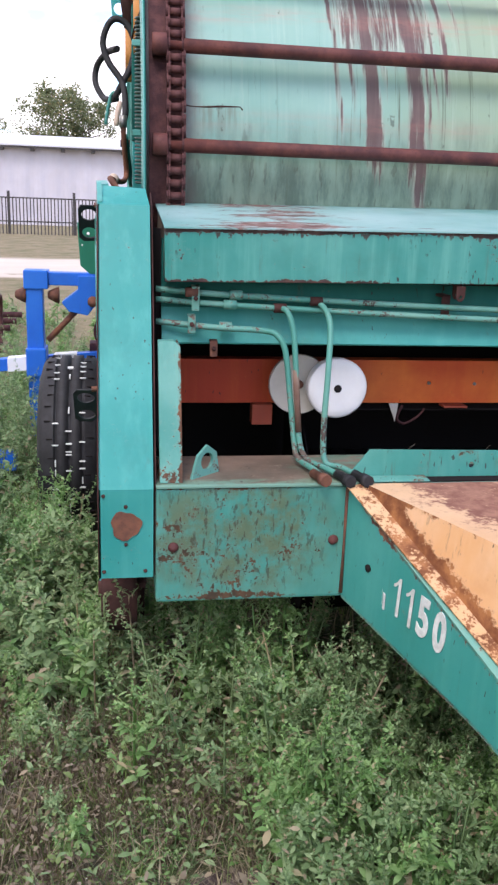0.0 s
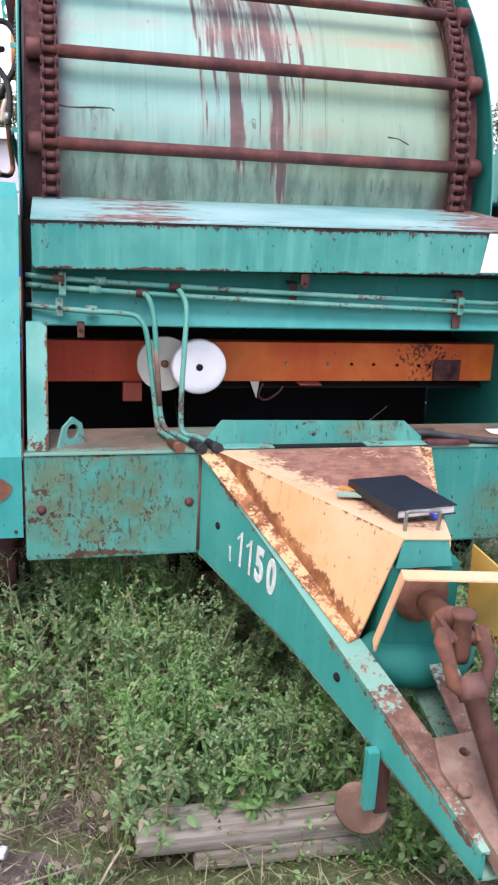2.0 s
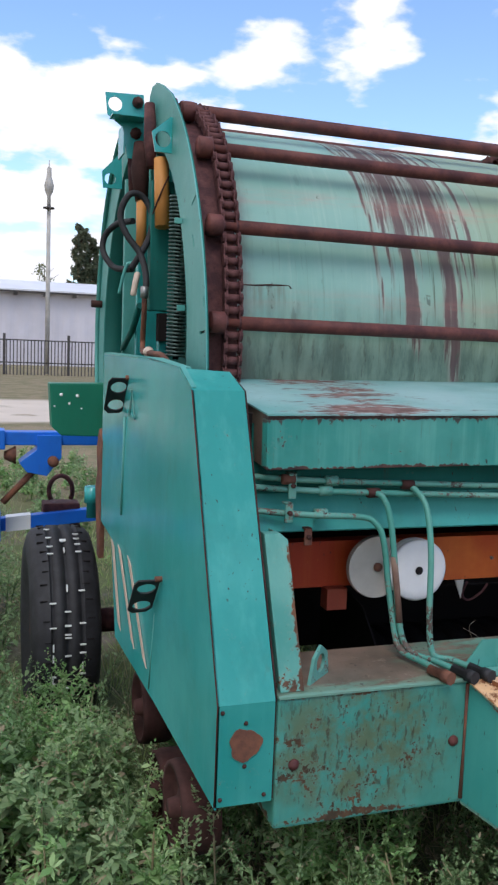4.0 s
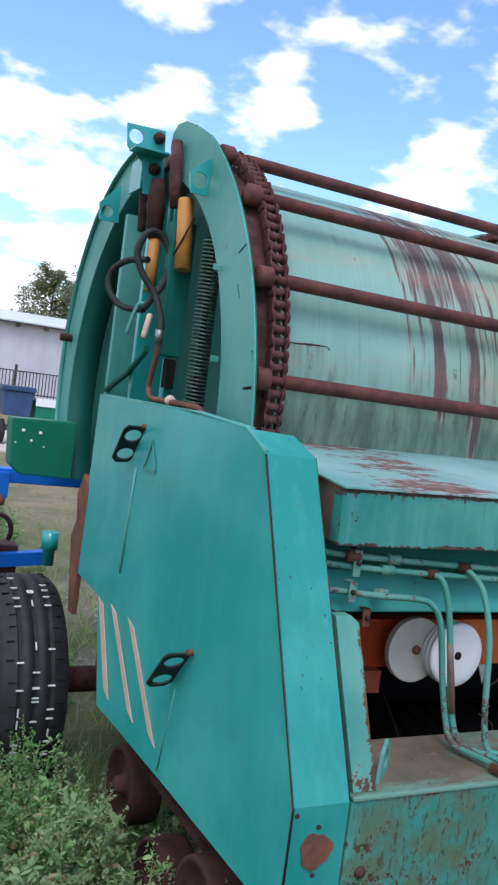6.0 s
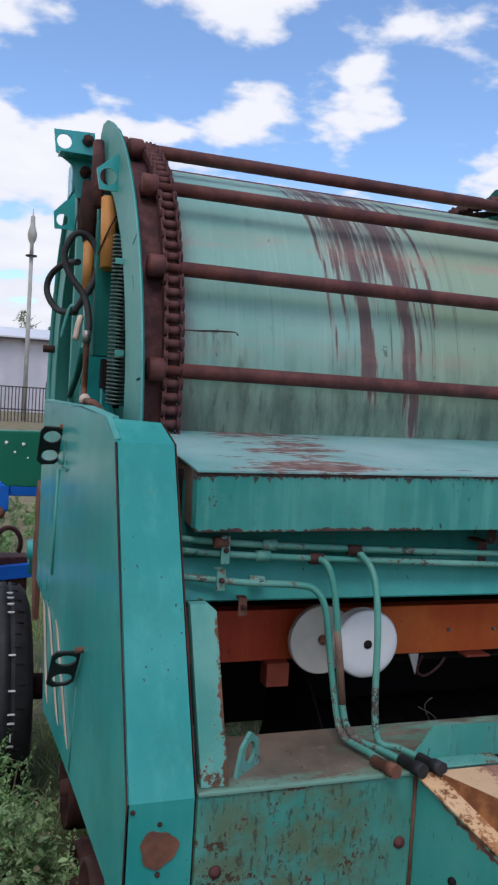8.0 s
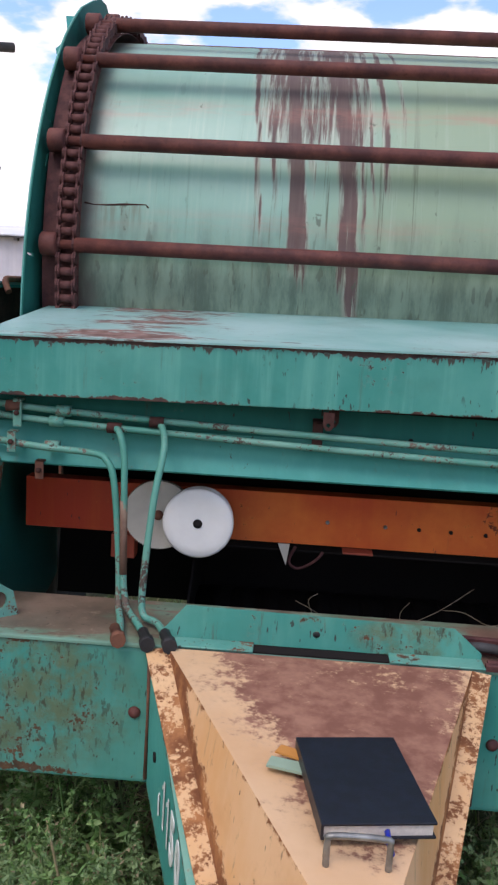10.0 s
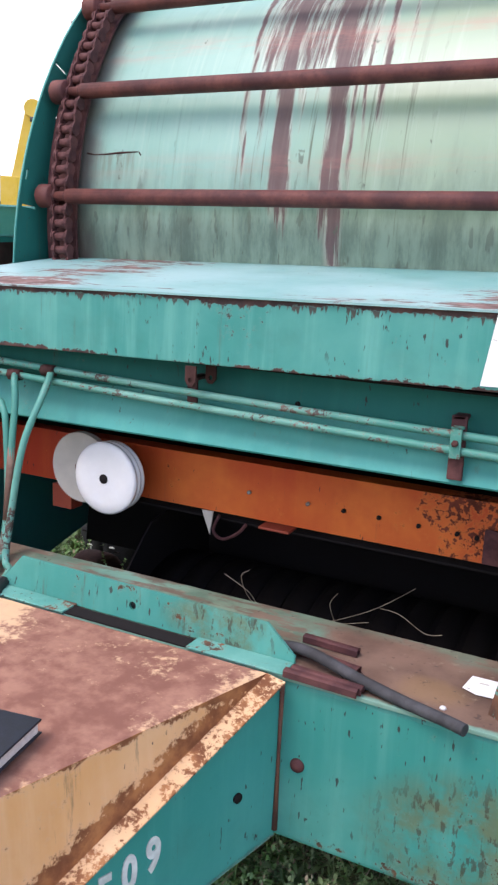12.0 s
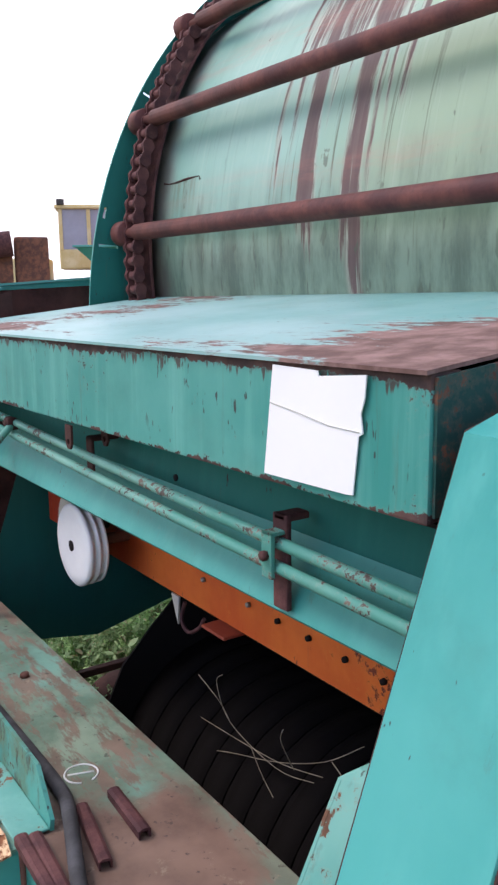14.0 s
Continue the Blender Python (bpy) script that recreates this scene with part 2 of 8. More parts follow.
M["drawbar"] = paint("teal_drawbar_paint", (0.026, 0.26, 0.232), (0.085, 0.37, 0.33), chips=0.38, fade=0.6, streaks=0.3, gloss=0.38, marks=0.25, ticks=0.6, planes=((SLOPE, 0.787, 0.022, 0.17),))
M["draw_top"] = paint("worn_drawbar_edge", (0.12, 0.34, 0.28), (0.32, 0.47, 0.38), chips=0.95, fade=0.8, streaks=0.0, gloss=0.5, soft=0.05, marks=0.2, rust=((0.12, 0.06, 0.045), (0.26, 0.15, 0.11)), planes=(((0, 1, 0), -0.88, 0.22, 0.14),))
M["ring"] = paint("teal_ring_paint", (0.055, 0.28, 0.25), (0.16, 0.43, 0.395), chips=0.25, fade=0.7, streaks=0.2, gloss=0.4, marks=0.15, ticks=0.3)
# teal darkened to paint the shade inside the chamber recesses
M["inner"] = paint("shaded_inner_teal_paint", (0.010, 0.115, 0.098), (0.022, 0.17, 0.148), chips=0.3, fade=0.4, streaks=0.2, gloss=0.45, marks=0.1)
M["pipe"] = paint("teal_pipe_paint", (0.06, 0.26, 0.21), (0.22, 0.43, 0.36), chips=0.80, fade=0.7, streaks=0.0, gloss=0.4, scale=1.6, marks=0.0, rust=((0.06, 0.045, 0.04), (0.20, 0.15, 0.12)))
M["orange"] = paint("orange_bar_paint", (0.52, 0.070, 0.014), (0.92, 0.29, 0.045), chips=0.36, fade=0.8, streaks=0.1, gloss=0.45, marks=0.15, ticks=0.4, rust=((0.10, 0.025, 0.015), (0.20, 0.05, 0.03)), planes=(((1, 0, 0), 0.50, 0.30, 0.15),), tone=((0, -0.20, 0.15, (0.40, 0.035, 0.016)),))
M["hood"] = paint("rusting_cream_orange_paint", (0.68, 0.35, 0.14), (0.77, 0.50, 0.31), chips=0.51, fade=0.9, streaks=0.4, gloss=0.5, soft=0.06, marks=0.5, ticks=0.2, rust=((0.17, 0.06, 0.025), (0.38, 0.16, 0.06)), planes=((SLOPE, 0.802, 0.075, 0.26), ((0, 0, 1), 0.795, 0.02, 0.14)))
M["hood_edge"] = paint("flaking_hood_edge", (0.62, 0.36, 0.17), (0.72, 0.50, 0.30), chips=1.16, fade=0.9, streaks=0.0, gloss=0.6, soft=0.05, marks=0.0, scale=1.5, rust=((0.17, 0.065, 0.03), (0.42, 0.19, 0.08)))
M["hood_top"] = paint("rusted_hood_top", (0.62, 0.37, 0.20), (0.70, 0.48, 0.30), chips=1.70, fade=0.8, streaks=0.0, gloss=0.45, soft=0.10, marks=0.0, rust=((0.20, 0.085, 0.06), (0.33, 0.165, 0.115)), planes=(((1, 0.418, 0), -0.294, 0.15, -0.20), ((0, 1, 0), -0.675, 0.20, -0.15), ((1, -0.31, 0), 0.32, 0.04, -0.08)))
M["guard"] = paint("yellow_guard_paint", (0.56, 0.34, 0.06), (0.66, 0.45, 0.18), chips=0.42, fade=0.6, streaks=0.3, gloss=0.5, planes=(((0, 0, 1), 0.55, 0.04, 0.12),))
# shield end: teal darkened as on a shaded side, with rust stains
M["end_cheek"] = paint("shaded_rusty_cheek_paint", (0.010, 0.060, 0.053), (0.022, 0.095, 0.08), chips=0.95, fade=0.6, streaks=0.2, gloss=0.5, soft=0.06)
M["cream"] = paint("faded_cream_cab_paint", (0.62, 0.46, 0.20), (0.74, 0.62, 0.38), chips=0.3, fade=0.7, streaks=0.2, gloss=0.5)
M["tab_red"] = paint("dull_red_tab_paint", (0.24, 0.045, 0.025), (0.42, 0.10, 0.05), chips=0.4, fade=0.7, streaks=0.1, gloss=0.5)
M["rust"] = rusty("rust_brown")
M["rust_bar"] = rusty("rust_red_bar", (0.068, 0.022, 0.022), (0.155, 0.050, 0.040), 0.62)
M["rust_chain"] = rusty("rust_chain", (0.055, 0.02, 0.022), (0.13, 0.05, 0.046), 0.75, 2.0)
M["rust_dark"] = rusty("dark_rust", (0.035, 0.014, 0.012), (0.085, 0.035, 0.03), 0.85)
M["rust_pale"] = rusty("rust_pale_plate", (0.13, 0.075, 0.055), (0.25, 0.15, 0.115), 0.75, 1.0, (0.30, 0.24, 0.18))
M["black"] = plain("black_rubber", (0.022, 0.022, 0.026), 0.7, 0.25, 20, 0.0, 0.3)
# near-black that stands in for shade in openings, gaps and recesses
M["void"] = Nodes("shade_black").done((0.019, 0.0165, 0.0165), 0.95, 0.0, 0.05)
M["spring"] = plain("greasy_teal_steel", (0.075, 0.13, 0.115), 0.45, 0.25, 40, 0.3)
M["hose"] = plain("dusty_rubber", (0.055, 0.055, 0.060), 0.8, 0.25, 25, 0.0, 0.3)
# pickup steel, its colour lowered for the deep shade it sits in
M["pickup"] = Nodes("shaded_pickup_steel").done((0.010, 0.0085, 0.0085), 0.9, 0.0, 0.04)
M["white"] = plain("white_plastic", (0.80, 0.80, 0.80), 0.35, 0.04, 9)
M["grey_white"] = plain("grey_nylon", (0.55, 0.52, 0.46), 0.5, 0.08, 9)
M["paper"] = plain("white_paper", (0.86, 0.86, 0.86), 0.7, 0.02, 5)
M["marking"] = plain("white_stencil_paint", (0.72, 0.74, 0.72), 0.6, 0.12, 40)
M["stripe"] = plain("pinkish_white_stripe", (0.66, 0.52, 0.42), 0.5, 0.08, 20)
M["steel"] = plain("dull_steel", (0.35, 0.35, 0.34), 0.4, 0.2, 30, 0.7)
M["navy"] = plain("navy_book_cover", (0.008, 0.011, 0.022), 0.45, 0.2, 60)
M["pages"] = plain("book_pages", (0.62, 0.58, 0.55), 0.8, 0.1, 90)
M["pen_blue"] = plain("blue_pen_plastic", (0.01, 0.03, 0.45), 0.3, 0.05, 20)
M["blue"] = paint("blue_frame_paint", (0.008, 0.13, 0.62), (0.03, 0.22, 0.74), chips=0.15, fade=0.5, streaks=0.1, gloss=0.35)
M["green"] = paint("green_case_paint", (0.008, 0.17, 0.10), (0.02, 0.24, 0.15), chips=0.15, fade=0.4, streaks=0.1, gloss=0.4)
M["yellow"] = paint("yellow_machine_paint", (0.62, 0.42, 0.04), (0.70, 0.52, 0.15), chips=0.2, fade=0.5, streaks=0.1, gloss=0.45)
M["cyl"] = paint("ochre_ram_paint", (0.52, 0.22, 0.05), (0.62, 0.33, 0.12), chips=0.55, fade=0.5, streaks=0.2, gloss=0.45)


def drum_paint():
    """Mint sheet: olive ageing on one half, grimy foot, torn brown rust runs in one band, faint red smears."""
    k = Nodes("mint_drum_sheet")
    x, z = k.axis(0), k.axis(2)
    c = k.mix(k.ramp(k.noise(1.6, 6, 0.6), 0.3, 0.7), (0.175, 0.37, 0.305), (0.275, 0.455, 0.385))
    olive = k.math("MULTIPLY", k.ramp(k.math("ADD", x, k.math("MULTIPLY", k.noise(2.4, 6, 0.6), 0.5)), 0.10, 0.50), 0.75)
    c = k.mix(olive, c, k.mix(k.noise(3.0, 5), (0.235, 0.325, 0.195), (0.36, 0.43, 0.29)))
    # rain streaks, pale and dark
    st = k.noise(1.0, 6, 0.65, stretch=(34, 1.6, 1.5), shift=(5, 0, 0))
    c = k.mix(k.ramp(st, 0.52, 0.78, 0, 0.30), c, (0.52, 0.62, 0.52))
    # grimy foot with a ragged boundary
    ragged = k.math("ADD", z, k.math("MULTIPLY", k.noise(1.0, 8, 0.7, stretch=(14, 3, 3)), 0.30))
    c = k.mix(k.ramp(ragged, 1.66, 1.92, 0.95, 0.0), c, k.mix(k.ramp(k.noise(1.0, 7, 0.68, stretch=(16, 4, 4), shift=(0, 3, 0)), 0.36, 0.64), (0.075, 0.125, 0.095), (0.19, 0.28, 0.21)))
    drip = k.ramp(k.math("SUBTRACT", k.noise(1.0, 3, 0.55, stretch=(44, 10, 10), shift=(1, 8, 4)), k.ramp(z, 1.56, 1.70, 0.0, 0.045)), 0.60, 0.66)
    c = k.mix(k.math("MULTIPLY", drip, k.ramp(z, 1.50, 1.85, 0.5, 0.15)), c, (0.055, 0.065, 0.05))
    # thin black runs, most of them beside the rust
    run = k.noise(1.0, 6, 0.7, stretch=(46, 1.3, 1.2))
    beside = k.ramp(k.math("ABSOLUTE", k.math("SUBTRACT", x, 0.02)), 0.16, 0.36, 1.0, 0.25)
    low_run = k.ramp(z, 1.80, 2.0, 1.0, 0.3)
    c = k.mix(k.math("MULTIPLY", k.ramp(run, 0.56, 0.66, 0, 0.8), k.math("MULTIPLY", beside, low_run)), c, (0.07, 0.085, 0.05))
    # the rust band: ragged runs side by side, merged into one torn stain towards the crown
    lean = k.math("MULTIPLY", k.math("SUBTRACT", z, 1.85), 0.09)
    wob = k.math("ADD", k.math("ADD", x, lean), k.math("MULTIPLY", k.math("SUBTRACT", k.noise(1.0, 5, 0.6, stretch=(7, 2.6, 2.6)), 0.5), 0.06))
    tear = k.noise(1.0, 7, 0.72, stretch=(56, 3.2, 3.0), shift=(0.4, 0, 0))
    brown = None
    for x0, w, zlow, power in ((-0.205, 0.014, 1.70, 0.6), (-0.165, 0.016, 1.78, 0.6), (-0.100, 0.040, 1.60, 1.05), (-0.055, 0.014, 1.84, 0.7), (-0.02, 0.018, 1.92, 0.7), (0.036, 0.040, 1.47, 1.05), (0.078, 0.012, 1.66, 0.65), (0.110, 0.012, 1.74, 0.6), (0.150, 0.016, 1.80, 0.6), (0.205, 0.014, 1.95, 0.4)):
        col = k.ramp(k.math("ABSOLUTE", k.math("SUBTRACT", wob, x0)), 0.1 * w, w, power, 0.0)
        col = k.math("MULTIPLY", col, k.ramp(k.math("ADD", z, k.math("MULTIPLY", tear, 0.25)), zlow, zlow + 0.26))
        brown = col if brown is None else k.math("MAXIMUM", brown, col)
    crown = k.math("MULTIPLY", k.ramp(k.math("ABSOLUTE", k.math("ADD", wob, 0.04)), 0.10, 0.21, 1.0, 0.0), k.ramp(z, 1.82, 2.02))
    brown = k.math("MAXIMUM", brown, k.math("MULTIPLY", crown, 0.58))
    v = k.math("ADD", brown, k.math("MULTIPLY", k.math("SUBTRACT", tear, 0.5), 2.6))
    mask = k.math("MULTIPLY", k.ramp(v, 0.28, 0.74), k.ramp(brown, 0.05, 0.25))
    c = k.mix(k.math("MULTIPLY", k.ramp(brown, 0.05, 0.5), 0.6), c, k.mix(k.ramp(k.noise(1.0, 5, 0.65, stretch=(80, 3, 3)), 0.4, 0.65), (0.22, 0.215, 0.17), (0.50, 0.51, 0.42)))
    c = k.mix(k.math("MULTIPLY", mask, 0.9), c, k.mix(k.noise(14, 5), (0.062, 0.028, 0.032), (0.15, 0.078, 0.078)))
    # faint red smears in two level strips
    for zz, power in ((1.70, 0.26), (2.02, 0.55)):
        s = k.math("MULTIPLY", k.near(2, zz, 0.05), k.ramp(k.noise(6, 7, 0.7, stretch=(0.35, 1, 2.6), shift=(zz, 0, 0)), 0.40, 0.72))
        c = k.mix(k.math("MULTIPLY", s, power), c, (0.55, 0.20, 0.155))
    # drips under the scratch
    drips = k.math("MULTIPLY", k.math("MULTIPLY", k.ramp(x, -0.70, -0.66), k.ramp(x, -0.53, -0.50, 1.0, 0.0)), k.math("MULTIPLY", k.ramp(z, 1.63, 1.73), k.ramp(z, 1.736, 1.742, 1.0, 0.0)))
    c = k.mix(k.math("MULTIPLY", drips, k.ramp(k.noise(1.0, 5, 0.6, stretch=(60, 4, 4)), 0.42, 0.62, 0.1, 0.75)), c, (0.16, 0.19, 0.14))
    # rust next to the chains
    side = k.ramp(k.math("ADD", k.math("ABSOLUTE", x), k.math("MULTIPLY", k.noise(6, 6, 0.6), 0.12)), 0.67, 0.77)
    c = k.mix(k.math("MULTIPLY", side, 0.8), c, (0.12, 0.075, 0.065))
    chips = k.ramp(k.noise(16, 6, 0.62, stretch=(1, 0.6, 0.6)), 0.675, 0.705)
    c = k.mix(k.math("MULTIPLY", chips, 0.7), c, (0.08, 0.10, 0.07))
    k.bump(k.noise(4, 4), 0.15, 0.01)
    return k.done(c, k.math("ADD", 0.36, k.math("MULTIPLY", mask, 0.35)))


M["drum"] = drum_paint()


def beam_top_paint():
    """Beam top: dull green paint left at the rear and the middle, brown rubbed steel, an ochre stain, scrapes along the beam."""
    k = Nodes("rubbed_beam_top")
    x, y = k.axis(0), k.axis(1)
    green = k.mix(k.ramp(k.noise(9, 7, 0.65), 0.35, 0.7), (0.095, 0.165, 0.115), (0.20, 0.275, 0.195))
    green = k.mix(k.ramp(k.noise(3.5, 5, 0.6, shift=(2, 0, 0)), 0.5, 0.72, 0.0, 0.8), green, (0.16, 0.36, 0.29))
    brown = k.mix(k.ramp(k.noise(7, 7, 0.6, shift=(4, 1, 1)), 0.33, 0.68), (0.105, 0.062, 0.046), (0.215, 0.135, 0.100))
    wob = k.math("MULTIPLY", k.math("SUBTRACT", k.noise(5.5, 6, 0.62), 0.5), 0.55)
    zone = k.math("MULTIPLY", k.ramp(k.math("ADD", x, wob), 0.20, 0.32), k.ramp(k.math("ADD", y, k.math("MULTIPLY", wob, 0.25)), 0.19, 0.235, 1.0, 0.35))
    left = k.math("MULTIPLY", k.ramp(k.math("ADD", x, wob), -0.44, -0.30, 0.85, 0.0), k.ramp(y, 0.02, 0.05))
    zone = k.math("MAXIMUM", zone, left)
    scrape = k.ramp(k.noise(1.0, 7, 0.68, stretch=(9, 34, 30), shift=(1, 2, 3)), 0.47, 0.58)
    zone = k.math("MAXIMUM", zone, k.math("MULTIPLY", scrape, 0.85))
    c = k.mix(zone, green, brown)
    dx, dy = k.math("DIVIDE", k.math("SUBTRACT", x, 0.576), 0.075), k.math("DIVIDE", k.math("SUBTRACT", y, 0.074), 0.055)
    spot = k.ramp(k.math("ADD", k.math("ADD", k.math("MULTIPLY", dx, dx), k.math("MULTIPLY", dy, dy)), k.noise(14, 5)), 0.5, 1.5, 0.6, 0.0)
    c = k.mix(spot, c, (0.27, 0.165, 0.085))
    c = k.mix(k.ramp(k.noise(30, 7, 0.7, shift=(7, 7, 0)), 0.60, 0.68, 0.0, 0.55), c, (0.30, 0.24, 0.17))
    c = k.mix(k.ramp(k.noise(75, 5, 0.6), 0.62, 0.70, 0.0, 0.7), c, (0.05, 0.035, 0.03))
    edge = k.ramp(k.math("ADD", y, k.math("MULTIPLY", k.noise(26, 5), 0.02)), 0.008, 0.018, 0.85, 0.0)
    c = k.mix(edge, c, (0.16, 0.33, 0.26))
    k.bump(k.noise(40, 6), 0.3, 0.002)
    return k.done(c, k.math("ADD", 0.42, k.math("MULTIPLY", k.noise(11, 5), 0.3)), 0, 0.4)


M["beam_top"] = beam_top_paint()

# ---- mesh tools ----


def box(bm, lo, hi, bevel=0.0, turn=None):
    v = [bm.verts.new((x, y, z)) for x in (lo[0], hi[0]) for y in (lo[1], hi[1]) for z in (lo[2], hi[2])]
    f = [bm.faces.new([v[i] for i in q]) for q in ((0, 1, 3, 2), (4, 6, 7, 5), (0, 4, 5, 1), (2, 3, 7, 6), (0, 2, 6, 4), (1, 5, 7, 3))]
    if turn is not None:
        bmesh.ops.transform(bm, matrix=turn, verts=v)
    if bevel:
        bmesh.ops.bevel(bm, geom=list({e for q in f for e in q.edges}), offset=bevel, segments=2, affect="EDGES", profile=0.6)
    return bm


def slab(bm, pts, vec, bevel=0.0):
    """A flat polygon drawn out along vec."""
    vec = Vector(vec)
    a = [bm.verts.new(p) for p in pts]
    b = [bm.verts.new(Vector(p) + vec) for p in pts]
    n = len(a)
    f = [bm.faces.new(a), bm.faces.new(b[::-1])]
    f += [bm.faces.new((a[i], b[i], b[(i + 1) % n], a[(i + 1) % n])) for i in range(n)]
    bmesh.ops.recalc_face_normals(bm, faces=f)
    if bevel:
        bmesh.ops.bevel(bm, geom=list({e for q in f for e in q.edges}), offset=bevel, segments=2, affect="EDGES", profile=0.6)
    return bm


def tube(bm, pts, r, seg=10, closed=False, taper=None):
    """A round rod along the points."""
    pts = [Vector(p) for p in pts]
    rings, n = [], len(pts)
    side = None
    for i, p in enumerate(pts):
        d = (pts[min(i + 1, n - 1)] - pts[max(i - 1, 0)]).normalized()
        if side is None:
            side = d.orthogonal().normalized()
        side = (side - d * side.dot(d)).normalized()
        other = d.cross(side)
        rr = float(r if taper is None else r * taper[i])
        rings.append([bm.verts.new(p + rr * (math.cos(2 * math.pi * k / seg) * side + math.sin(2 * math.pi * k / seg) * other)) for k in range(seg)])
    for a, b in zip(rings, rings[1:]):
        for k in range(seg):
            bm.faces.new((a[k], a[(k + 1) % seg], b[(k + 1) % seg], b[k])).smooth = True
    bm.faces.new(rings[0][::-1])
    bm.faces.new(rings[-1])
    return bm


def bend(pts, n=6):
    """A smooth line through the points."""
    pts = [Vector(p) for p in pts]
    out = []
    for i in range(len(pts) - 1):
        a, b, c, d = pts[max(i - 1, 0)], pts[i], pts[i + 1], pts[min(i + 2, len(pts) - 1)]
        for k in range(n):
            t = k / n
            out.append(0.5 * (2 * b + (c - a) * t + (2 * a - 5 * b + 4 * c - d) * t * t + (3 * b - a - 3 * c + d) * t ** 3))
    return out + [pts[-1]]


def lathe(bm, profile, centre, axis="x", seg=40):
    """Rings of (along, radius) round an axis through centre."""
    rings = []
    for u, r in profile:
        ring = []
        for k in range(seg):
            a = 2 * math.pi * k / seg
            c, s = r * math.cos(a), r * math.sin(a)
            off = {"x": (u, c, s), "y": (c, u, s), "z": (c, s, u)}[axis]
            ring.append(bm.verts.new(Vector(centre) + Vector(off)))
        rings.append(ring)
    for a, b in zip(rings, rings[1:]):
        for k in range(seg):
            bm.faces.new((a[k], a[(k + 1) % seg], b[(k + 1) % seg], b[k])).smooth = True
    bm.faces.new(rings[0])
    bm.faces.new(rings[-1])
    bmesh.ops.recalc_face_normals(bm, faces=bm.faces)
    return bm


def holed(bm, outline, holes, vec, seg=20):
    """A plate with round holes: outline and hole centres are 3D points in one plane."""
    vec = Vector(vec)
    edges = []
    for loop in [[Vector(p) for p in outline]] + holes:
        v = [bm.verts.new(p) for p in loop]
        edges += [bm.edges.new((v[i], v[(i + 1) % len(v)])) for i in range(len(v))]
    made = bmesh.ops.triangle_fill(bm, edges=edges, use_beauty=True)
    faces = [g for g in made["geom"] if isinstance(g, bmesh.types.BMFace)]
    ext = bmesh.ops.extrude_face_region(bm, geom=faces)
    bmesh.ops.translate(bm, verts=[g for g in ext["geom"] if isinstance(g, bmesh.types.BMVert)], vec=vec)
    bmesh.ops.recalc_face_normals(bm, faces=bm.faces)
    return bm


def ring_pts(centre, u, v, r, seg=18, r2=None):
    return [Vector(centre) + math.cos(2 * math.pi * k / seg) * r * Vector(u) + math.sin(2 * math.pi * k / seg) * (r2 or r) * Vector(v) for k in range(seg)]


def thing(name, label, category, at=(0, 0, 0), group="", kind=""):
    ob = new(name)
    ob.empty_display_size = 0.1
    ob.location = at
    return tagged(ob, label, category, group, kind)


def part(name, bm, material, parent=None, label=""):
    """Links a bmesh, in world metres, as one mesh object under a thing or a part."""
    me = bpy.data.meshes.new(name)
    bm.to_mesh(me)
    bm.free()
    me.materials.append(material)
    ob = new(name, me)
    if parent is not None:
        ob.parent = parent
        root = parent
        shift = Vector((0, 0, 0))
        while root is not None:
            shift += root.location
            root = root.parent
        ob.location = -shift
    return tagged(ob, label)


def bm_new():
    return bmesh.new()

# ---- the baler ----
baler = thing("round_baler", "weathered teal round baler with rusty bar conveyor, standing in weeds", "baler")
CY, CZ, R_BAR, R_SHEET = 1.667, 1.555, 0.95, 0.885   # arc of the bar conveyor


def on_arc(deg, r, x):
    """A point of the conveyor's run: round in front, flatter towards the crown."""
    a = radians(deg)
    r -= 0.0022 * max(0.0, 141.0 - deg)
    return (x, CY + r * math.cos(a), CZ + r * math.sin(a))


# front beam with its rubbed top sheet
beam = part("front_beam", box(bm_new(), (-0.80, 0.0, 0.487), (0.80, 0.22, 0.785), 0.008), M["beam"], baler, "chipped teal box beam stained with rust and lichen")
part("top_sheet", slab(bm_new(), [(-0.80, -0.006, 0.787), (0.80, -0.006, 0.787), (0.80, 0.245, 0.787), (-0.80, 0.245, 0.787)], (0, 0, 0.008), 0.002), M["beam_top"], beam, "rust-brown rubbed top of the beam")
for x, z in ((-0.757, 0.634), (-0.355, 0.644), (0.376, 0.635), (0.74, 0.64)):
    bm = bm_new()
    lathe(bm, [(-0.004, 0.0), (-0.004, 0.011), (0.002, 0.014), (0.002, 0.0001)], (x, -0.001, z), "y", 14)
    part("bolt_head", bm, M["rust_bar"], beam, "rust-stained bolt")

# upright apron plate over the drawbar, with a hole and a foot flange
bm = bm_new()
outline = [(-0.315, 0.016, 0.797), (-0.305, 0.018, 0.818), (-0.262, 0.024, 0.868), (0.288, 0.024, 0.860), (0.345, 0.018, 0.812), (0.345, 0.016, 0.797)]
flat = [Vector((p[0], 0, p[2])) for p in outline]
holed(bm, flat, [ring_pts((0.009, 0, 0.826), (1, 0, 0), (0, 0, 1), 0.008, 12)], (0, 0.006, 0))
bmesh.ops.transform(bm, matrix=pose(0, 0.034, 0.797, -6) @ pose(0, 0, -0.797), verts=bm.verts)
part("apron_plate", bm, M["beam"], baler, "upright chipped teal plate")
for x0, x1 in ((-0.30, -0.118), (0.156, 0.345)):
    part("apron_foot", box(bm_new(), (x0, -0.012, 0.798), (x1, 0.034, 0.802), 0.002), M["channel"], baler)
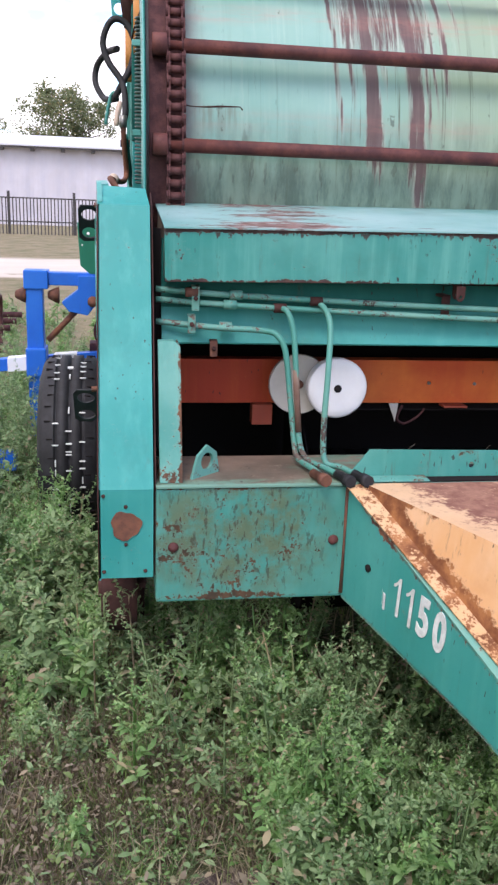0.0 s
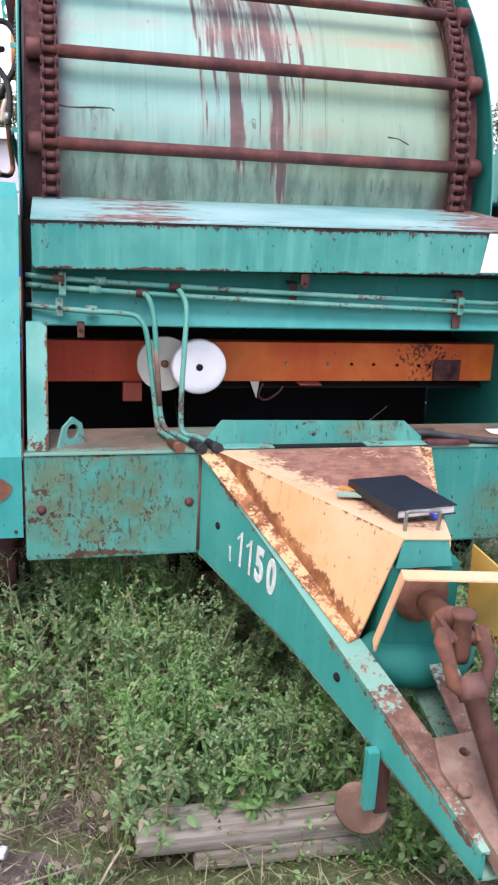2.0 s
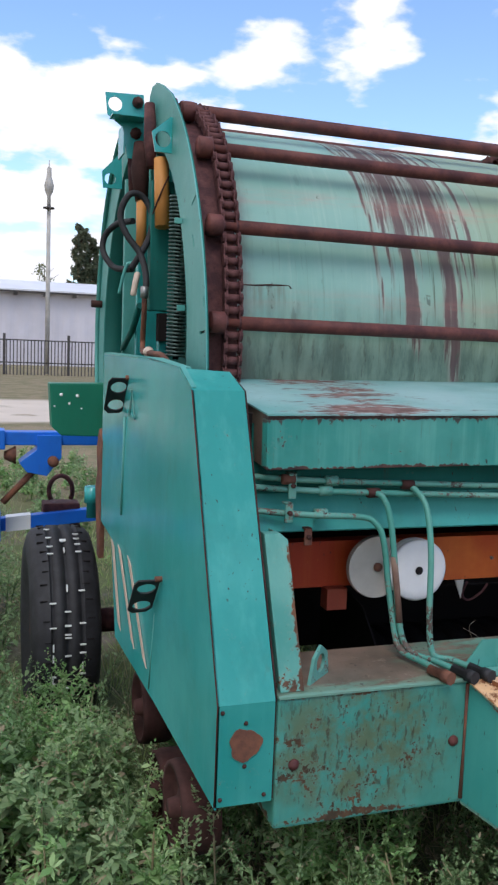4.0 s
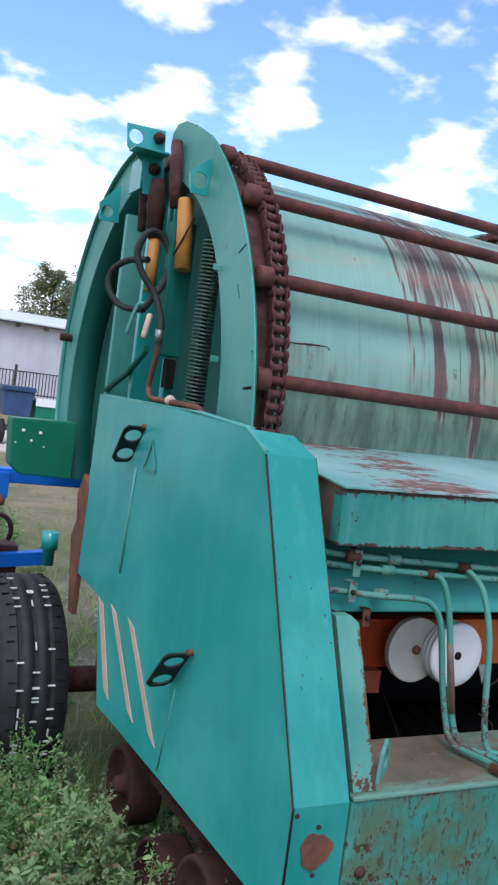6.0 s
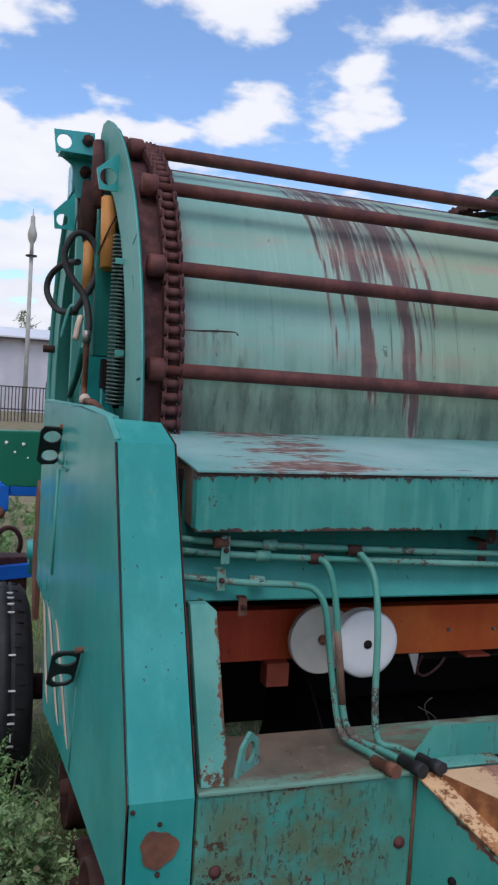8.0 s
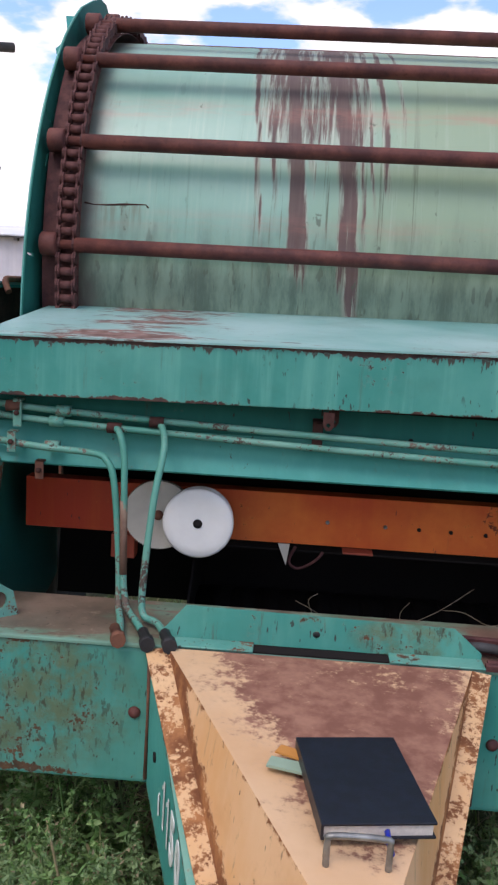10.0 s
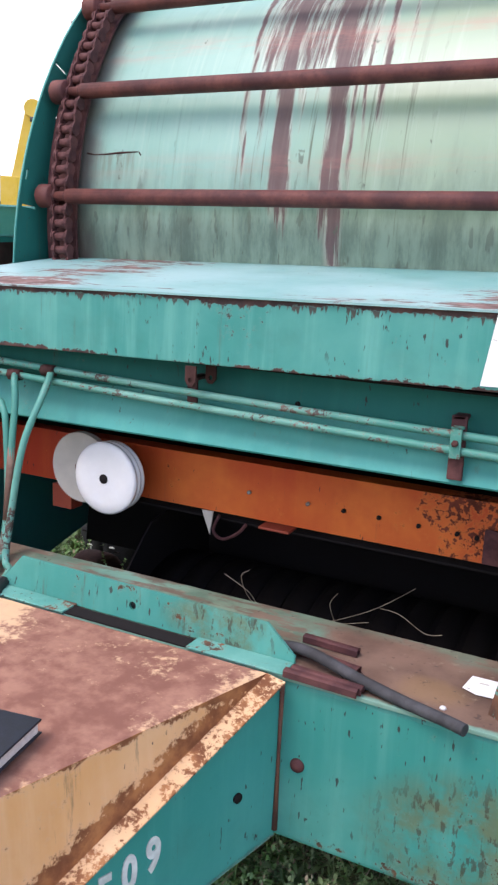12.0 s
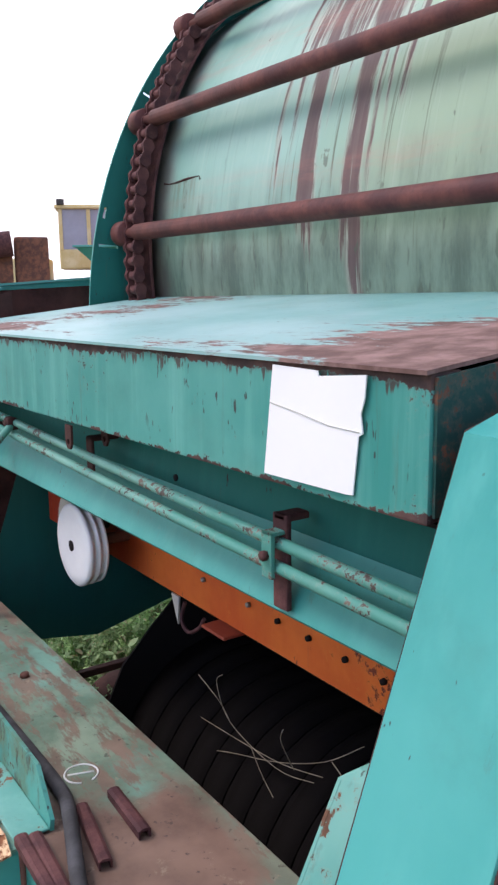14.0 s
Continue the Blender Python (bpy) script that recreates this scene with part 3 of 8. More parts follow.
# slot drawn as a flat strip in the shade colour
part("apron_slot", box(bm_new(), (-0.118, -0.006, 0.7955), (0.156, 0.028, 0.7985)), M["void"], baler, "near-black strip standing for the shaded slot below the plate")
for x, m, base, turn in ((-0.715, 1, 0.045, -48), (0.757, -1, 0.002, 56)):
    bm = bm_new()
    out = [(x, 0.0, 0.0), (x, 0.10, 0.0), (x, 0.088, 0.055), (x, 0.055, 0.078), (x, 0.02, 0.055)]
    holed(bm, [(x, p[1], p[2]) for p in out], [ring_pts((x, 0.053, 0.037), (0, 1, 0), (0, 0, 1), 0.022, 14)], (0.008 * m, 0, 0))
    bmesh.ops.transform(bm, matrix=pose(x, base, 0.795, 0, 0, turn) @ pose(-x, 0, 0), verts=bm.verts)
    part("lug", bm, M["channel"], baler, "chipped teal lug with a hole")

# drawbar: two converging channels and the tow plate
L0, L1 = Vector((-0.325, 0.0, 0)), Vector((0.012, -1.08, 0))
R0, R1 = Vector((0.340, 0.0, 0)), Vector((0.128, -1.08, 0))


def rail(name, a, mid, b, inward, label):
    """A channel bent once: side sheet, worn top flange and foot."""
    def at_t(t):
        return a.lerp(mid, t / 0.6) if t <= 0.6 else mid.lerp(b, (t - 0.6) / 0.4)
    stations = [(0.0, 0.785, 0.487), (0.45, 0.588, 0.430), (0.6, 0.523, 0.397), (1.0, 0.347, 0.288)]
    line = [(at_t(t), zt, zb) for t, zt, zb in stations]
    w = Vector((0.062 * inward, 0, 0))
    side, top, low = bm_new(), bm_new(), bm_new()
    for (p, pt, pb), (q, qt, qb) in zip(line, line[1:]):
        slab(side, [p + Vector((0, 0, pt)), q + Vector((0, 0, qt)), q + Vector((0, 0, qb)), p + Vector((0, 0, pb))], (0.008 * inward, 0, 0))
        for bm, pz, qz, dz in ((top, pt + 0.0035, qt + 0.0035, -0.007), (low, pb - 0.002, qb - 0.002, 0.007)):
            p1, q1 = p + Vector((0, 0, pz)), q + Vector((0, 0, qz))
            slab(bm, [p1, q1, q1 + w, p1 + w], (0, 0, dz))
    ob = part(name, side, M["drawbar"], baler, label)
    part("rail_flange", top, M["draw_top"], ob, "rust-worn top flange")
    part("rail_foot", low, M["draw_top"], ob)
    return ob


rail_l = rail("drawbar_rail", L0, L0.lerp(L1, 0.6), L1, 1, "teal drawbar side with white stencilled figures")
R_MID = Vector((0.128, -0.65, 0))
rail_r = rail("drawbar_rail", R0, R_MID, R1, -1, "teal drawbar side with faint white figures")
for t, dz in ((0.60, -0.075), (0.10, -0.14)):
    p = L0.lerp(L1, t)
    bm = bm_new()
    lathe(bm, [(-0.002, 0.0), (-0.002, 0.010), (0.002, 0.010), (0.002, 0.0001)], (0, 0, 0), "x", 12)
    bmesh.ops.transform(bm, matrix=pose(p.x - 0.002, p.y, 0.785 - 0.437 * t + dz + 0.01, 0, 0, 16), verts=bm.verts)
    part("bolt_hole", bm, M["void"], rail_l)

bm = bm_new()
lathe(bm, [(-0.002, 0.0), (-0.002, 0.009), (0.002, 0.009), (0.002, 0.0001)], (0, 0, 0), "x", 12)
bmesh.ops.transform(bm, matrix=pose(0.3125, -0.094, 0.606, 0, 0, -18), verts=bm.verts)
part("bolt_hole", bm, M["void"], rail_r)
for x in (-0.327, 0.342):
    part("rusty_seam", tube(bm_new(), [(x, -0.003, 0.50), (x, -0.0035, 0.64), (x, -0.003, 0.782)], 0.0045, 6, taper=[1.2, 0.7, 1.0]), M["rust"], beam, "rust along the welded corner")
# tow plate with its eye
bm = bm_new()
axis_y = (L0 + R0 - L1 - R1).normalized()
out = [(-0.055, 0.24, 0), (0.050, 0.24, 0), (0.060, 0.15, 0), (0.049, 0.10, 0), (0.046, 0.0, 0), (0.048, -0.08, 0), (0.040, -0.115, 0), (0.022, -0.135, 0), (0.0, -0.142, 0), (-0.024, -0.135, 0), (-0.042, -0.115, 0), (-0.05, -0.08, 0), (-0.052, 0.0, 0), (-0.060, 0.10, 0), (-0.075, 0.17, 0)]
holed(bm, out, [ring_pts((0.002, -0.075, 0), (1, 0, 0), (0, 1, 0), 0.031), ring_pts((-0.010, 0.020, 0), (1, 0, 0), (0, 1, 0), 0.011), ring_pts((-0.007, 0.200, 0), (1, 0, 0), (0, 1, 0), 0.011)], (0, 0, -0.035))
bmesh.ops.transform(bm, matrix=pose(0.083, -1.09, 0.358, 0, 0, 6) @ pose(0, 0, 0, 21), verts=bm.verts)
part("tow_plate", bm, M["rust_pale"], baler, "worn rusty tow plate with eye")
for x, y, z in ((0.018, -0.984, 0.402), (0.118, -0.962, 0.410)):
    bm = bm_new()
    lathe(bm, [(0, 0.0), (0, 0.016), (0.016, 0.016), (0.016, 0.009), (0.026, 0.009), (0.026, 0.0001)], (0, 0, 0), "z", 6)
    bmesh.ops.transform(bm, matrix=pose(x, y, z, 20), verts=bm.verts)
    part("bolt", bm, M["rust_pale"], baler)
bm = bm_new()
tube(bm, bend([(0.125, -0.92, 0.40), (0.15, -0.95, 0.43), (0.165, -0.97, 0.475), (0.155, -0.95, 0.505)]), 0.009, 8)
part("safety_hook", bm, M["rust"], baler, "bent rusty hook")

# rusting hood over the gearbox
HB_L, HB_R = Vector((-0.288, -0.015, 0.797)), Vector((0.318, -0.015, 0.797))
HF_L, HF_R = Vector((-0.012, -0.675, 0.792)), Vector((0.098, -0.675, 0.786))
TIP_L, TIP_R = Vector((-0.075, -0.628, 0.540)), Vector((0.140, -0.610, 0.545))
EDGE_L, EDGE_R = Vector((-0.312, -0.02, 0.797)), Vector((0.332, -0.02, 0.797))
hood = part("hood_top", slab(bm_new(), [HB_L, HF_L, HF_R, HB_R], (0, 0, -0.004), 0.001), M["hood_top"], baler, "rust-brown hood top with flaking cream paint")
part("hood_side", slab(bm_new(), [HB_L, HF_L, TIP_L], (0.004, 0.001, -0.001)), M["hood"], hood, "cream-orange sheet with rust runs")
part("hood_side", slab(bm_new(), [HB_R, HF_R, TIP_R], (-0.004, 0.001, -0.001)), M["hood"], hood, "cream-orange sheet with rust runs")
for a, b, c, s in ((HB_L, EDGE_L, TIP_L, 1), (HB_R, EDGE_R, TIP_R, -1)):
    part("hood_flange", slab(bm_new(), [a, c, c + Vector((-0.026 * s, -0.01, -0.004)), b + Vector((-0.022 * s, 0, -0.004))], (0, 0, -0.003)), M["hood_edge"], hood, "flaking rusty flange")
part("hood_front", slab(bm_new(), [HF_L + Vector((0.003, 0.004, -0.004)), HF_R + Vector((-0.003, 0.004, -0.004)), Vector((0.112, -0.668, 0.72)), Vector((-0.018, -0.668, 0.72))], (0, 0.004, 0)), M["drawbar"], hood)
bm = bm_new()
tube(bm, bend([(0.010, -0.63, 0.785), (0.010, -0.632, 0.825), (0.017, -0.632, 0.834), (0.083, -0.628, 0.832), (0.090, -0.627, 0.823), (0.090, -0.625, 0.785)], 4), 0.0045, 8)
part("hood_handle", bm, M["steel"], hood, "bent rod handle")

# shaft guard, gearbox, shaft
bm = bm_new()
slab(bm, [(-0.040, -0.765, 0.742), (0.205, -0.765, 0.722), (0.205, -0.722, 0.724), (-0.030, -0.722, 0.743)], (0, 0, -0.004))
guard = part("shaft_guard", bm, M["hood"], baler, "bent cream-yellow guard sheet round the shaft")
part("guard_side", slab(bm_new(), [(0.205, -0.765, 0.722), (0.205, -0.58, 0.728), (0.21, -0.58, 0.56), (0.218, -0.765, 0.535)], (0.004, 0, 0)), M["guard"], guard, "yellow guard wall with rusty lower edge")
part("guard_side", slab(bm_new(), [(-0.040, -0.765, 0.742), (-0.028, -0.722, 0.743), (-0.056, -0.675, 0.56), (-0.062, -0.70, 0.545)], (-0.004, 0, 0)), M["hood"], guard)
bm = bm_new()
box(bm, (-0.035, -0.66, 0.46), (0.145, -0.25, 0.73), 0.03)
gear = part("gearbox", bm, M["panel"], baler, "teal gearbox under the hood")
bm = bm_new()
tube(bm, bend([(-0.035, -0.60, 0.50), (-0.01, -0.64, 0.485), (0.07, -0.655, 0.48), (0.14, -0.64, 0.485), (0.17, -0.60, 0.50)], 4), 0.055, 16)
part("gearbox_sump", bm, M["panel"], gear, "rounded teal sump")
bm = bm_new()
lathe(bm, [(-0.66, 0.0), (-0.66, 0.062), (-0.675, 0.062), (-0.68, 0.05), (-0.70, 0.045), (-0.70, 0.0001)], (0.045, 0, 0.655), "y", 24)
part("bearing_flange", bm, M["rust"], gear, "rusty bearing flange")
PY, PZ = -0.84, 0.655
bm = bm_new()
lathe(bm, [(-0.69, 0.0), (-0.69, 0.027), (-0.78, 0.027), (-0.785, 0.034), (-0.80, 0.034), (-0.80, 0.0001)], (0.047, 0, PZ), "y", 18)
shaft = part("drive_shaft", bm, M["rust"], baler, "rusty universal-joint drive shaft resting on the drawbar")
bm = bm_new()
for s in (-1, 1):
    slab(bm, [(0.047 + s * 0.030, -0.785, PZ - 0.022), (0.047 + s * 0.030, -0.785, PZ + 0.022), (0.047 + s * 0.036, -0.86, PZ + 0.02), (0.047 + s * 0.036, -0.875, PZ), (0.047 + s * 0.036, -0.86, PZ - 0.02)], (-s * 0.012, 0, 0), 0.003)
part("yoke", bm, M["rust"], shaft)
bm = bm_new()
lathe(bm, [(-0.045, 0.0), (-0.045, 0.014), (0.045, 0.014), (0.045, 0.0001)], (0.047, -0.855, PZ), "x", 14)
lathe(bm, [(-0.05, 0.0), (-0.05, 0.019), (-0.03, 0.022), (0.035, 0.017), (0.047, 0.026), (0.055, 0.024), (0.055, 0.0001)], (0.047, -0.855, PZ), "z", 16)
part("joint_cross", bm, M["rust"], shaft)
END = Vector((0.073, -1.068, 0.400))
TOP = Vector((0.049, -0.90, 0.585))
d = (END - TOP).normalized()
bm = bm_new()
c = Vector((0.047, -0.858, PZ))
for s in (-1, 1):
    off = Vector((s * 0.043, 0, 0))
    tube(bm, [c + off + Vector((0, 0.0, 0.02)), c + off, c + off + d * 0.05, TOP + off * 0.8, TOP + off * 0.25 + d * 0.03], 0.015, 8, taper=[0.8, 1.2, 1.0, 1.0, 0.9])
part("yoke", bm, M["rust"], shaft)
bm = bm_new()
tube(bm, [TOP - d * 0.01, TOP + d * 0.035, TOP + d * 0.036, END], 0.030, 8, taper=[1.0, 1.0, 0.74, 0.74])
part("splined_tube", bm, rusty("shaft_brown", (0.11, 0.05, 0.04), (0.20, 0.10, 0.085), 0.6), shaft)

# parking jack
bm = bm_new()
box(bm, (-0.103, -0.81, 0.235), (-0.077, -0.785, 0.376), 0.003)
jack = part("jack_leg", bm, M["drawbar"], baler, "teal parking jack leg")
bm = bm_new()
lathe(bm, [(0, 0.0), (0.004, 0.030), (0.0, 0.052), (0.004, 0.058), (0.012, 0.056), (0.02, 0.022), (0.05, 0.018), (0.05, 0.0001)], (0, 0, 0), "z", 24)
bmesh.ops.transform(bm, matrix=pose(-0.092, -0.765, 0.203, -102, 0, -34), verts=bm.verts)
part("jack_foot", bm, M["rust_pale"], jack, "rusty round jack foot")
bm = bm_new()
box(bm, (-0.074, -0.80, 0.215), (-0.046, -0.775, 0.388), 0.003)
part("jack_tube", bm, M["rust_dark"], jack)

# front shield box, with the paper glued on
tilt = pose(-0.785, 0.22, 1.39, 0, -0.75) @ pose(0.785, -0.22, -1.39)
bm = bm_new()
slab(bm, [(-0.772, 0.220, 1.257), (-0.772, 0.222, 1.390), (-0.772, 0.26, 1.390), (-0.772, 0.26, 1.262)], (1.577, 0, 0), 0.003)
bmesh.ops.transform(bm, matrix=tilt, verts=bm.verts)
shield = part("front_shield", bm, M["shield"], baler, "streaked teal front shield with a rusted upper edge")
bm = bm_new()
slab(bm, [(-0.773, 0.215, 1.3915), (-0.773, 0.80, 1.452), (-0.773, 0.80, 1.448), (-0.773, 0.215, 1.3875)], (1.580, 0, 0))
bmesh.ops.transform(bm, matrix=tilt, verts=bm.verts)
part("shield_top", bm, M["top"], shield, "teal top sheet with scraped rust, paled as by reflected sky")
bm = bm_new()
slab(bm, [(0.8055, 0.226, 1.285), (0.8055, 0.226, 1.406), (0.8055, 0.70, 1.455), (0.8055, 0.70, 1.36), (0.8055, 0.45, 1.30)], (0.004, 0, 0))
part("shield_end", bm, M["end_cheek"], shield, "end cheek with rust stains, its teal darkened as in shade")
bm = bm_new()
slab(bm, [(-0.769, 0.224, 1.26), (-0.769, 0.224, 1.388), (-0.769, 0.70, 1.438), (-0.769, 0.70, 1.34), (-0.769, 0.45, 1.28)], (0.005, 0, 0))
part("shield_end", bm, M["beam_top"], shield, "rusty end cheek")
# near-black strip painting the shadow right below the shield
bm = bm_new()
slab(bm, [(-0.72, 0.262, 1.262), (-0.72, 0.262, 1.266), (-0.72, 0.315, 1.262), (-0.72, 0.315, 1.257)], (1.53, 0, 0))
part("shield_shade_strip", bm, M["void"], shield)
bm = bm_new()
pts = [(0.589, 0.2165, 1.402), (0.662, 0.2165, 1.401), (0.664, 0.2165, 1.396), (0.732, 0.2165, 1.4025), (0.730, 0.2165, 1.381), (0.725, 0.2165, 1.366), (0.728, 0.2165, 1.348), (0.722, 0.2165, 1.345), (0.715, 0.2165, 1.288), (0.706, 0.2165, 1.287), (0.572, 0.2165, 1.284)]
slab(bm, pts, (0, 0.0015, 0))
part("paper_sheet", bm, M["paper"], shield, "blank white sheet of paper glued on")
bm = bm_new()
tube(bm, [(0.585, 0.2160, 1.362), (0.63, 0.2158, 1.357), (0.68, 0.2158, 1.350), (0.724, 0.2160, 1.349)], 0.0005, 5)
part("paper_crease", bm, M["grey_white"], shield)

# sloping panel under the shield; its darker teal paints the shield's shadow
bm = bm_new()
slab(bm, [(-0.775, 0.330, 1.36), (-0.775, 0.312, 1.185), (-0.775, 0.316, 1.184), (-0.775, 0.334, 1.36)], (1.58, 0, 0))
panel = part("back_panel", bm, M["panel"], baler, "smooth teal panel behind the pipes, darkened for the shield's shadow")
bm = bm_new()
slab(bm, [(-0.775, 0.3105, 1.186), (-0.775, 0.272, 1.098), (-0.775, 0.275, 1.094), (-0.775, 0.315, 1.183)], (1.58, 0, 0))
part("panel_skirt", bm, M["drawbar"], panel, "paler sloping skirt")

# orange crossbar
bm = bm_new()
slab(bm, [(-0.735, 0.46, 0.893), (-0.735, 0.46, 1.022), (-0.735, 0.51, 1.022), (-0.735, 0.51, 1.016), (-0.735, 0.466, 1.016), (-0.735, 0.466, 0.899), (-0.735, 0.51, 0.899), (-0.735, 0.51, 0.893)], (1.54, 0, 0))
bar = part("orange_crossbar", bm, M["orange"], baler, "orange painted crossbar with rust spots")
for x, z in ((0.036, 0.954), (0.181, 0.952), (0.265, 0.951), (0.344, 0.950), (0.43, 0.948), (0.51, 0.946), (0.55, 0.945)):
    bm = bm_new()
    lathe(bm, [(-0.006, 0.0), (-0.006, 0.0046), (0.0, 0.0052), (0.0, 0.0001)], (x, 0.459, z), "y", 8)
    part("bolt_head", bm, M["steel"] if x < 0.2 else M["void"], bar)
bm = bm_new()
lathe(bm, [(-0.02, 0.0), (-0.02, 0.010), (-0.012, 0.012), (-0.012, 0.030), (0.0, 0.034), (0, 0.0001)], (0.615, 0.458, 0.93), "y", 20)
box(bm, (0.565, 0.45, 0.895), (0.665, 0.458, 0.968), 0.003)
part("bearing_block", bm, M["rust_chain"], bar, "dark greasy bearing block")
for x, w, z, top in ((-0.475, 0.06, 0.835, 0.895), (0.115, 0.075, 0.884, 0.890)):
    bm = bm_new()
    box(bm, (x - w / 2, 0.425, z), (x + w / 2, 0.47, top), 0.002)
    part("tab", bm, M["tab_red"], bar)
bm = bm_new()
slab(bm, [(-0.085, 0.455, 0.892), (-0.055, 0.455, 0.892), (-0.062, 0.455, 0.835)], (0, 0.004, 0))
part("tab", bm, M["grey_white"], bar)
bm = bm_new()
tube(bm, bend([(-0.04, 0.46, 0.885), (-0.055, 0.46, 0.845), (-0.03, 0.46, 0.828), (0.01, 0.46, 0.85), (0.03, 0.46, 0.875)], 4), 0.004, 6)
part("wire_hook", bm, M["rust_chain"], bar)

# twine pulleys
bm = bm_new()
steps = [(-0.030, 0.011), (-0.030, 0.060), (-0.028, 0.080), (-0.022, 0.0855), (-0.012, 0.0855), (-0.011, 0.080), (0.002, 0.080), (0.003, 0.0845), (0.012, 0.0845), (0.013, 0.078), (0.026, 0.078), (0.027, 0.083), (0.034, 0.083), (0.036, 0.02), (0.036, 0.0001)]
steps = [(-0.030 + 0.70 * (u + 0.030), w) for u, w in steps]
lathe(bm, steps, (-0.278, 0.363, 0.962), "y", 48)
pulley = part("white_pulley", bm, M["white"], baler, "white plastic stepped pulley")
bm = bm_new()
lathe(bm, [(-0.036, 0.0), (-0.036, 0.0112), (-0.02, 0.0112), (-0.02, 0.0001)], (-0.278, 0.367, 0.962), "y", 16)
part("shaft_end", bm, M["void"], pulley)
bm = bm_new()
n = 168
prof = [0.0835 if k % 2 else 0.0865 for k in range(n)]
pts = [(-0.380 + prof[k] * math.cos(2 * math.pi * k / n), 0.380, 0.964 + prof[k] * math.sin(2 * math.pi * k / n)) for k in range(n)]
slab(bm, pts, (0, 0.018, 0))
gear_w = part("toothed_wheel", bm, M["grey_white"], baler, "grey-white nylon gear wheel with fine teeth")
bm = bm_new()
lathe(bm, [(-0.012, 0.0), (-0.012, 0.012), (0.0, 0.012), (0.0, 0.0001)], (-0.380, 0.385, 0.965), "y", 14)
part("shaft_end", bm, M["rust"], gear_w)
part("pulley_pin", tube(bm_new(), [(-0.278, 0.39, 0.962), (-0.278, 0.50, 0.962)], 0.012, 10), M["rust"], baler)
part("pulley_pin", tube(bm_new(), [(-0.380, 0.39, 0.965), (-0.380, 0.50, 0.965)], 0.012, 10), M["rust"], baler)

# hydraulic pipes
PIPE_R = 0.0078


def pipe(pts, r=PIPE_R, n=6, mat="pipe", label="chipped teal hydraulic pipe"):
    bm = bm_new()
    tube(bm, bend(pts, n) if n else pts, r, 10)
    return part("hydraulic_pipe", bm, M[mat], baler, label)


pipe([(-0.79, 0.285, 1.234), (-0.62, 0.262, 1.225), (-0.3, 0.262, 1.212), (0.16, 0.262, 1.197), (0.53, 0.262, 1.188), (0.83, 0.268, 1.180)])
pipe([(-0.79, 0.285, 1.208), (-0.62, 0.258, 1.200), (-0.3, 0.258, 1.186), (0.16, 0.258, 1.170), (0.53, 0.258, 1.160), (0.83, 0.262, 1.152)])
pipe([(-0.79, 0.275, 1.152), (-0.64, 0.245, 1.142), (-0.51, 0.235, 1.136), (-0.475, 0.222, 1.122), (-0.456, 0.21, 1.08), (-0.440, 0.195, 0.95), (-0.430, 0.172, 0.85), (-0.424, 0.145, 0.815), (-0.402, 0.06, 0.812), (-0.388, -0.015, 0.808)])
pipe_bare = pipe([(-0.468, 0.258, 1.193), (-0.452, 0.235, 1.186), (-0.437, 0.22, 1.14), (-0.430, 0.20, 1.05), (-0.421, 0.17, 0.88), (-0.405, 0.14, 0.818), (-0.37, 0.07, 0.812), (-0.328, -0.02, 0.806)])
pipe([(-0.372, 0.262, 1.210), (-0.356, 0.24, 1.200), (-0.345, 0.20, 1.16), (-0.355, 0.15, 1.06), (-0.366, 0.12, 0.90), (-0.362, 0.10, 0.82), (-0.325, 0.07, 0.812), (-0.283, -0.02, 0.806)])
bm = bm_new()
tube(bm, [(-0.430, 0.199, 1.04), (-0.4255, 0.183, 0.96), (-0.421, 0.169, 0.88)], 0.0084, 10)
part("bare_length", bm, M["rust_pale"], pipe_bare, "pipe length rubbed bare")
for x, y in ((0.011, 0.222), (0.024, 0.280)):
    bm = bm_new()
    holed(bm, [(x - 0.012, y, 1.262), (x + 0.012, y, 1.262), (x + 0.012, y, 1.232), (x + 0.005, y, 1.222), (x - 0.005, y, 1.222), (x - 0.012, y, 1.232)], [ring_pts((x, y, 1.234), (1, 0, 0), (0, 0, 1), 0.005, 10)], (0, 0.004, 0))
    part("shield_tab", bm, M["rust_dark"], shield, "small dark tab with a hole")
for x, y, z in ((-0.388, -0.015, 0.808), (-0.328, -0.02, 0.806), (-0.283, -0.02, 0.806)):
    bm = bm_new()
    tube(bm, [(x - 0.02, y + 0.05, z + 0.002), (x - 0.006, y + 0.012, z), (x - 0.006, y + 0.012, z), (x, y - 0.012, z)], 0.015, 8, taper=[0.8, 0.8, 1.05, 1.05])
    part("pipe_nut", bm, M["rust"] if x < -0.35 else M["black"], baler, "capped pipe end")
for x, z, mt in ((-0.468, 1.193, "rust_dark"), (-0.372, 1.212, "rust_dark"), (-0.60, 1.20, "pipe"), (-0.61, 1.143, "pipe"), (-0.585, 1.225, "pipe"), (-0.70, 1.23, "rust")):
    bm = bm_new()
    lathe(bm, [(-0.016, 0.0), (-0.016, 0.0135), (0.016, 0.0135), (0.016, 0.0001)], (x, 0.256, z), "x", 6)
    part("pipe_union", bm, M[mt], baler)


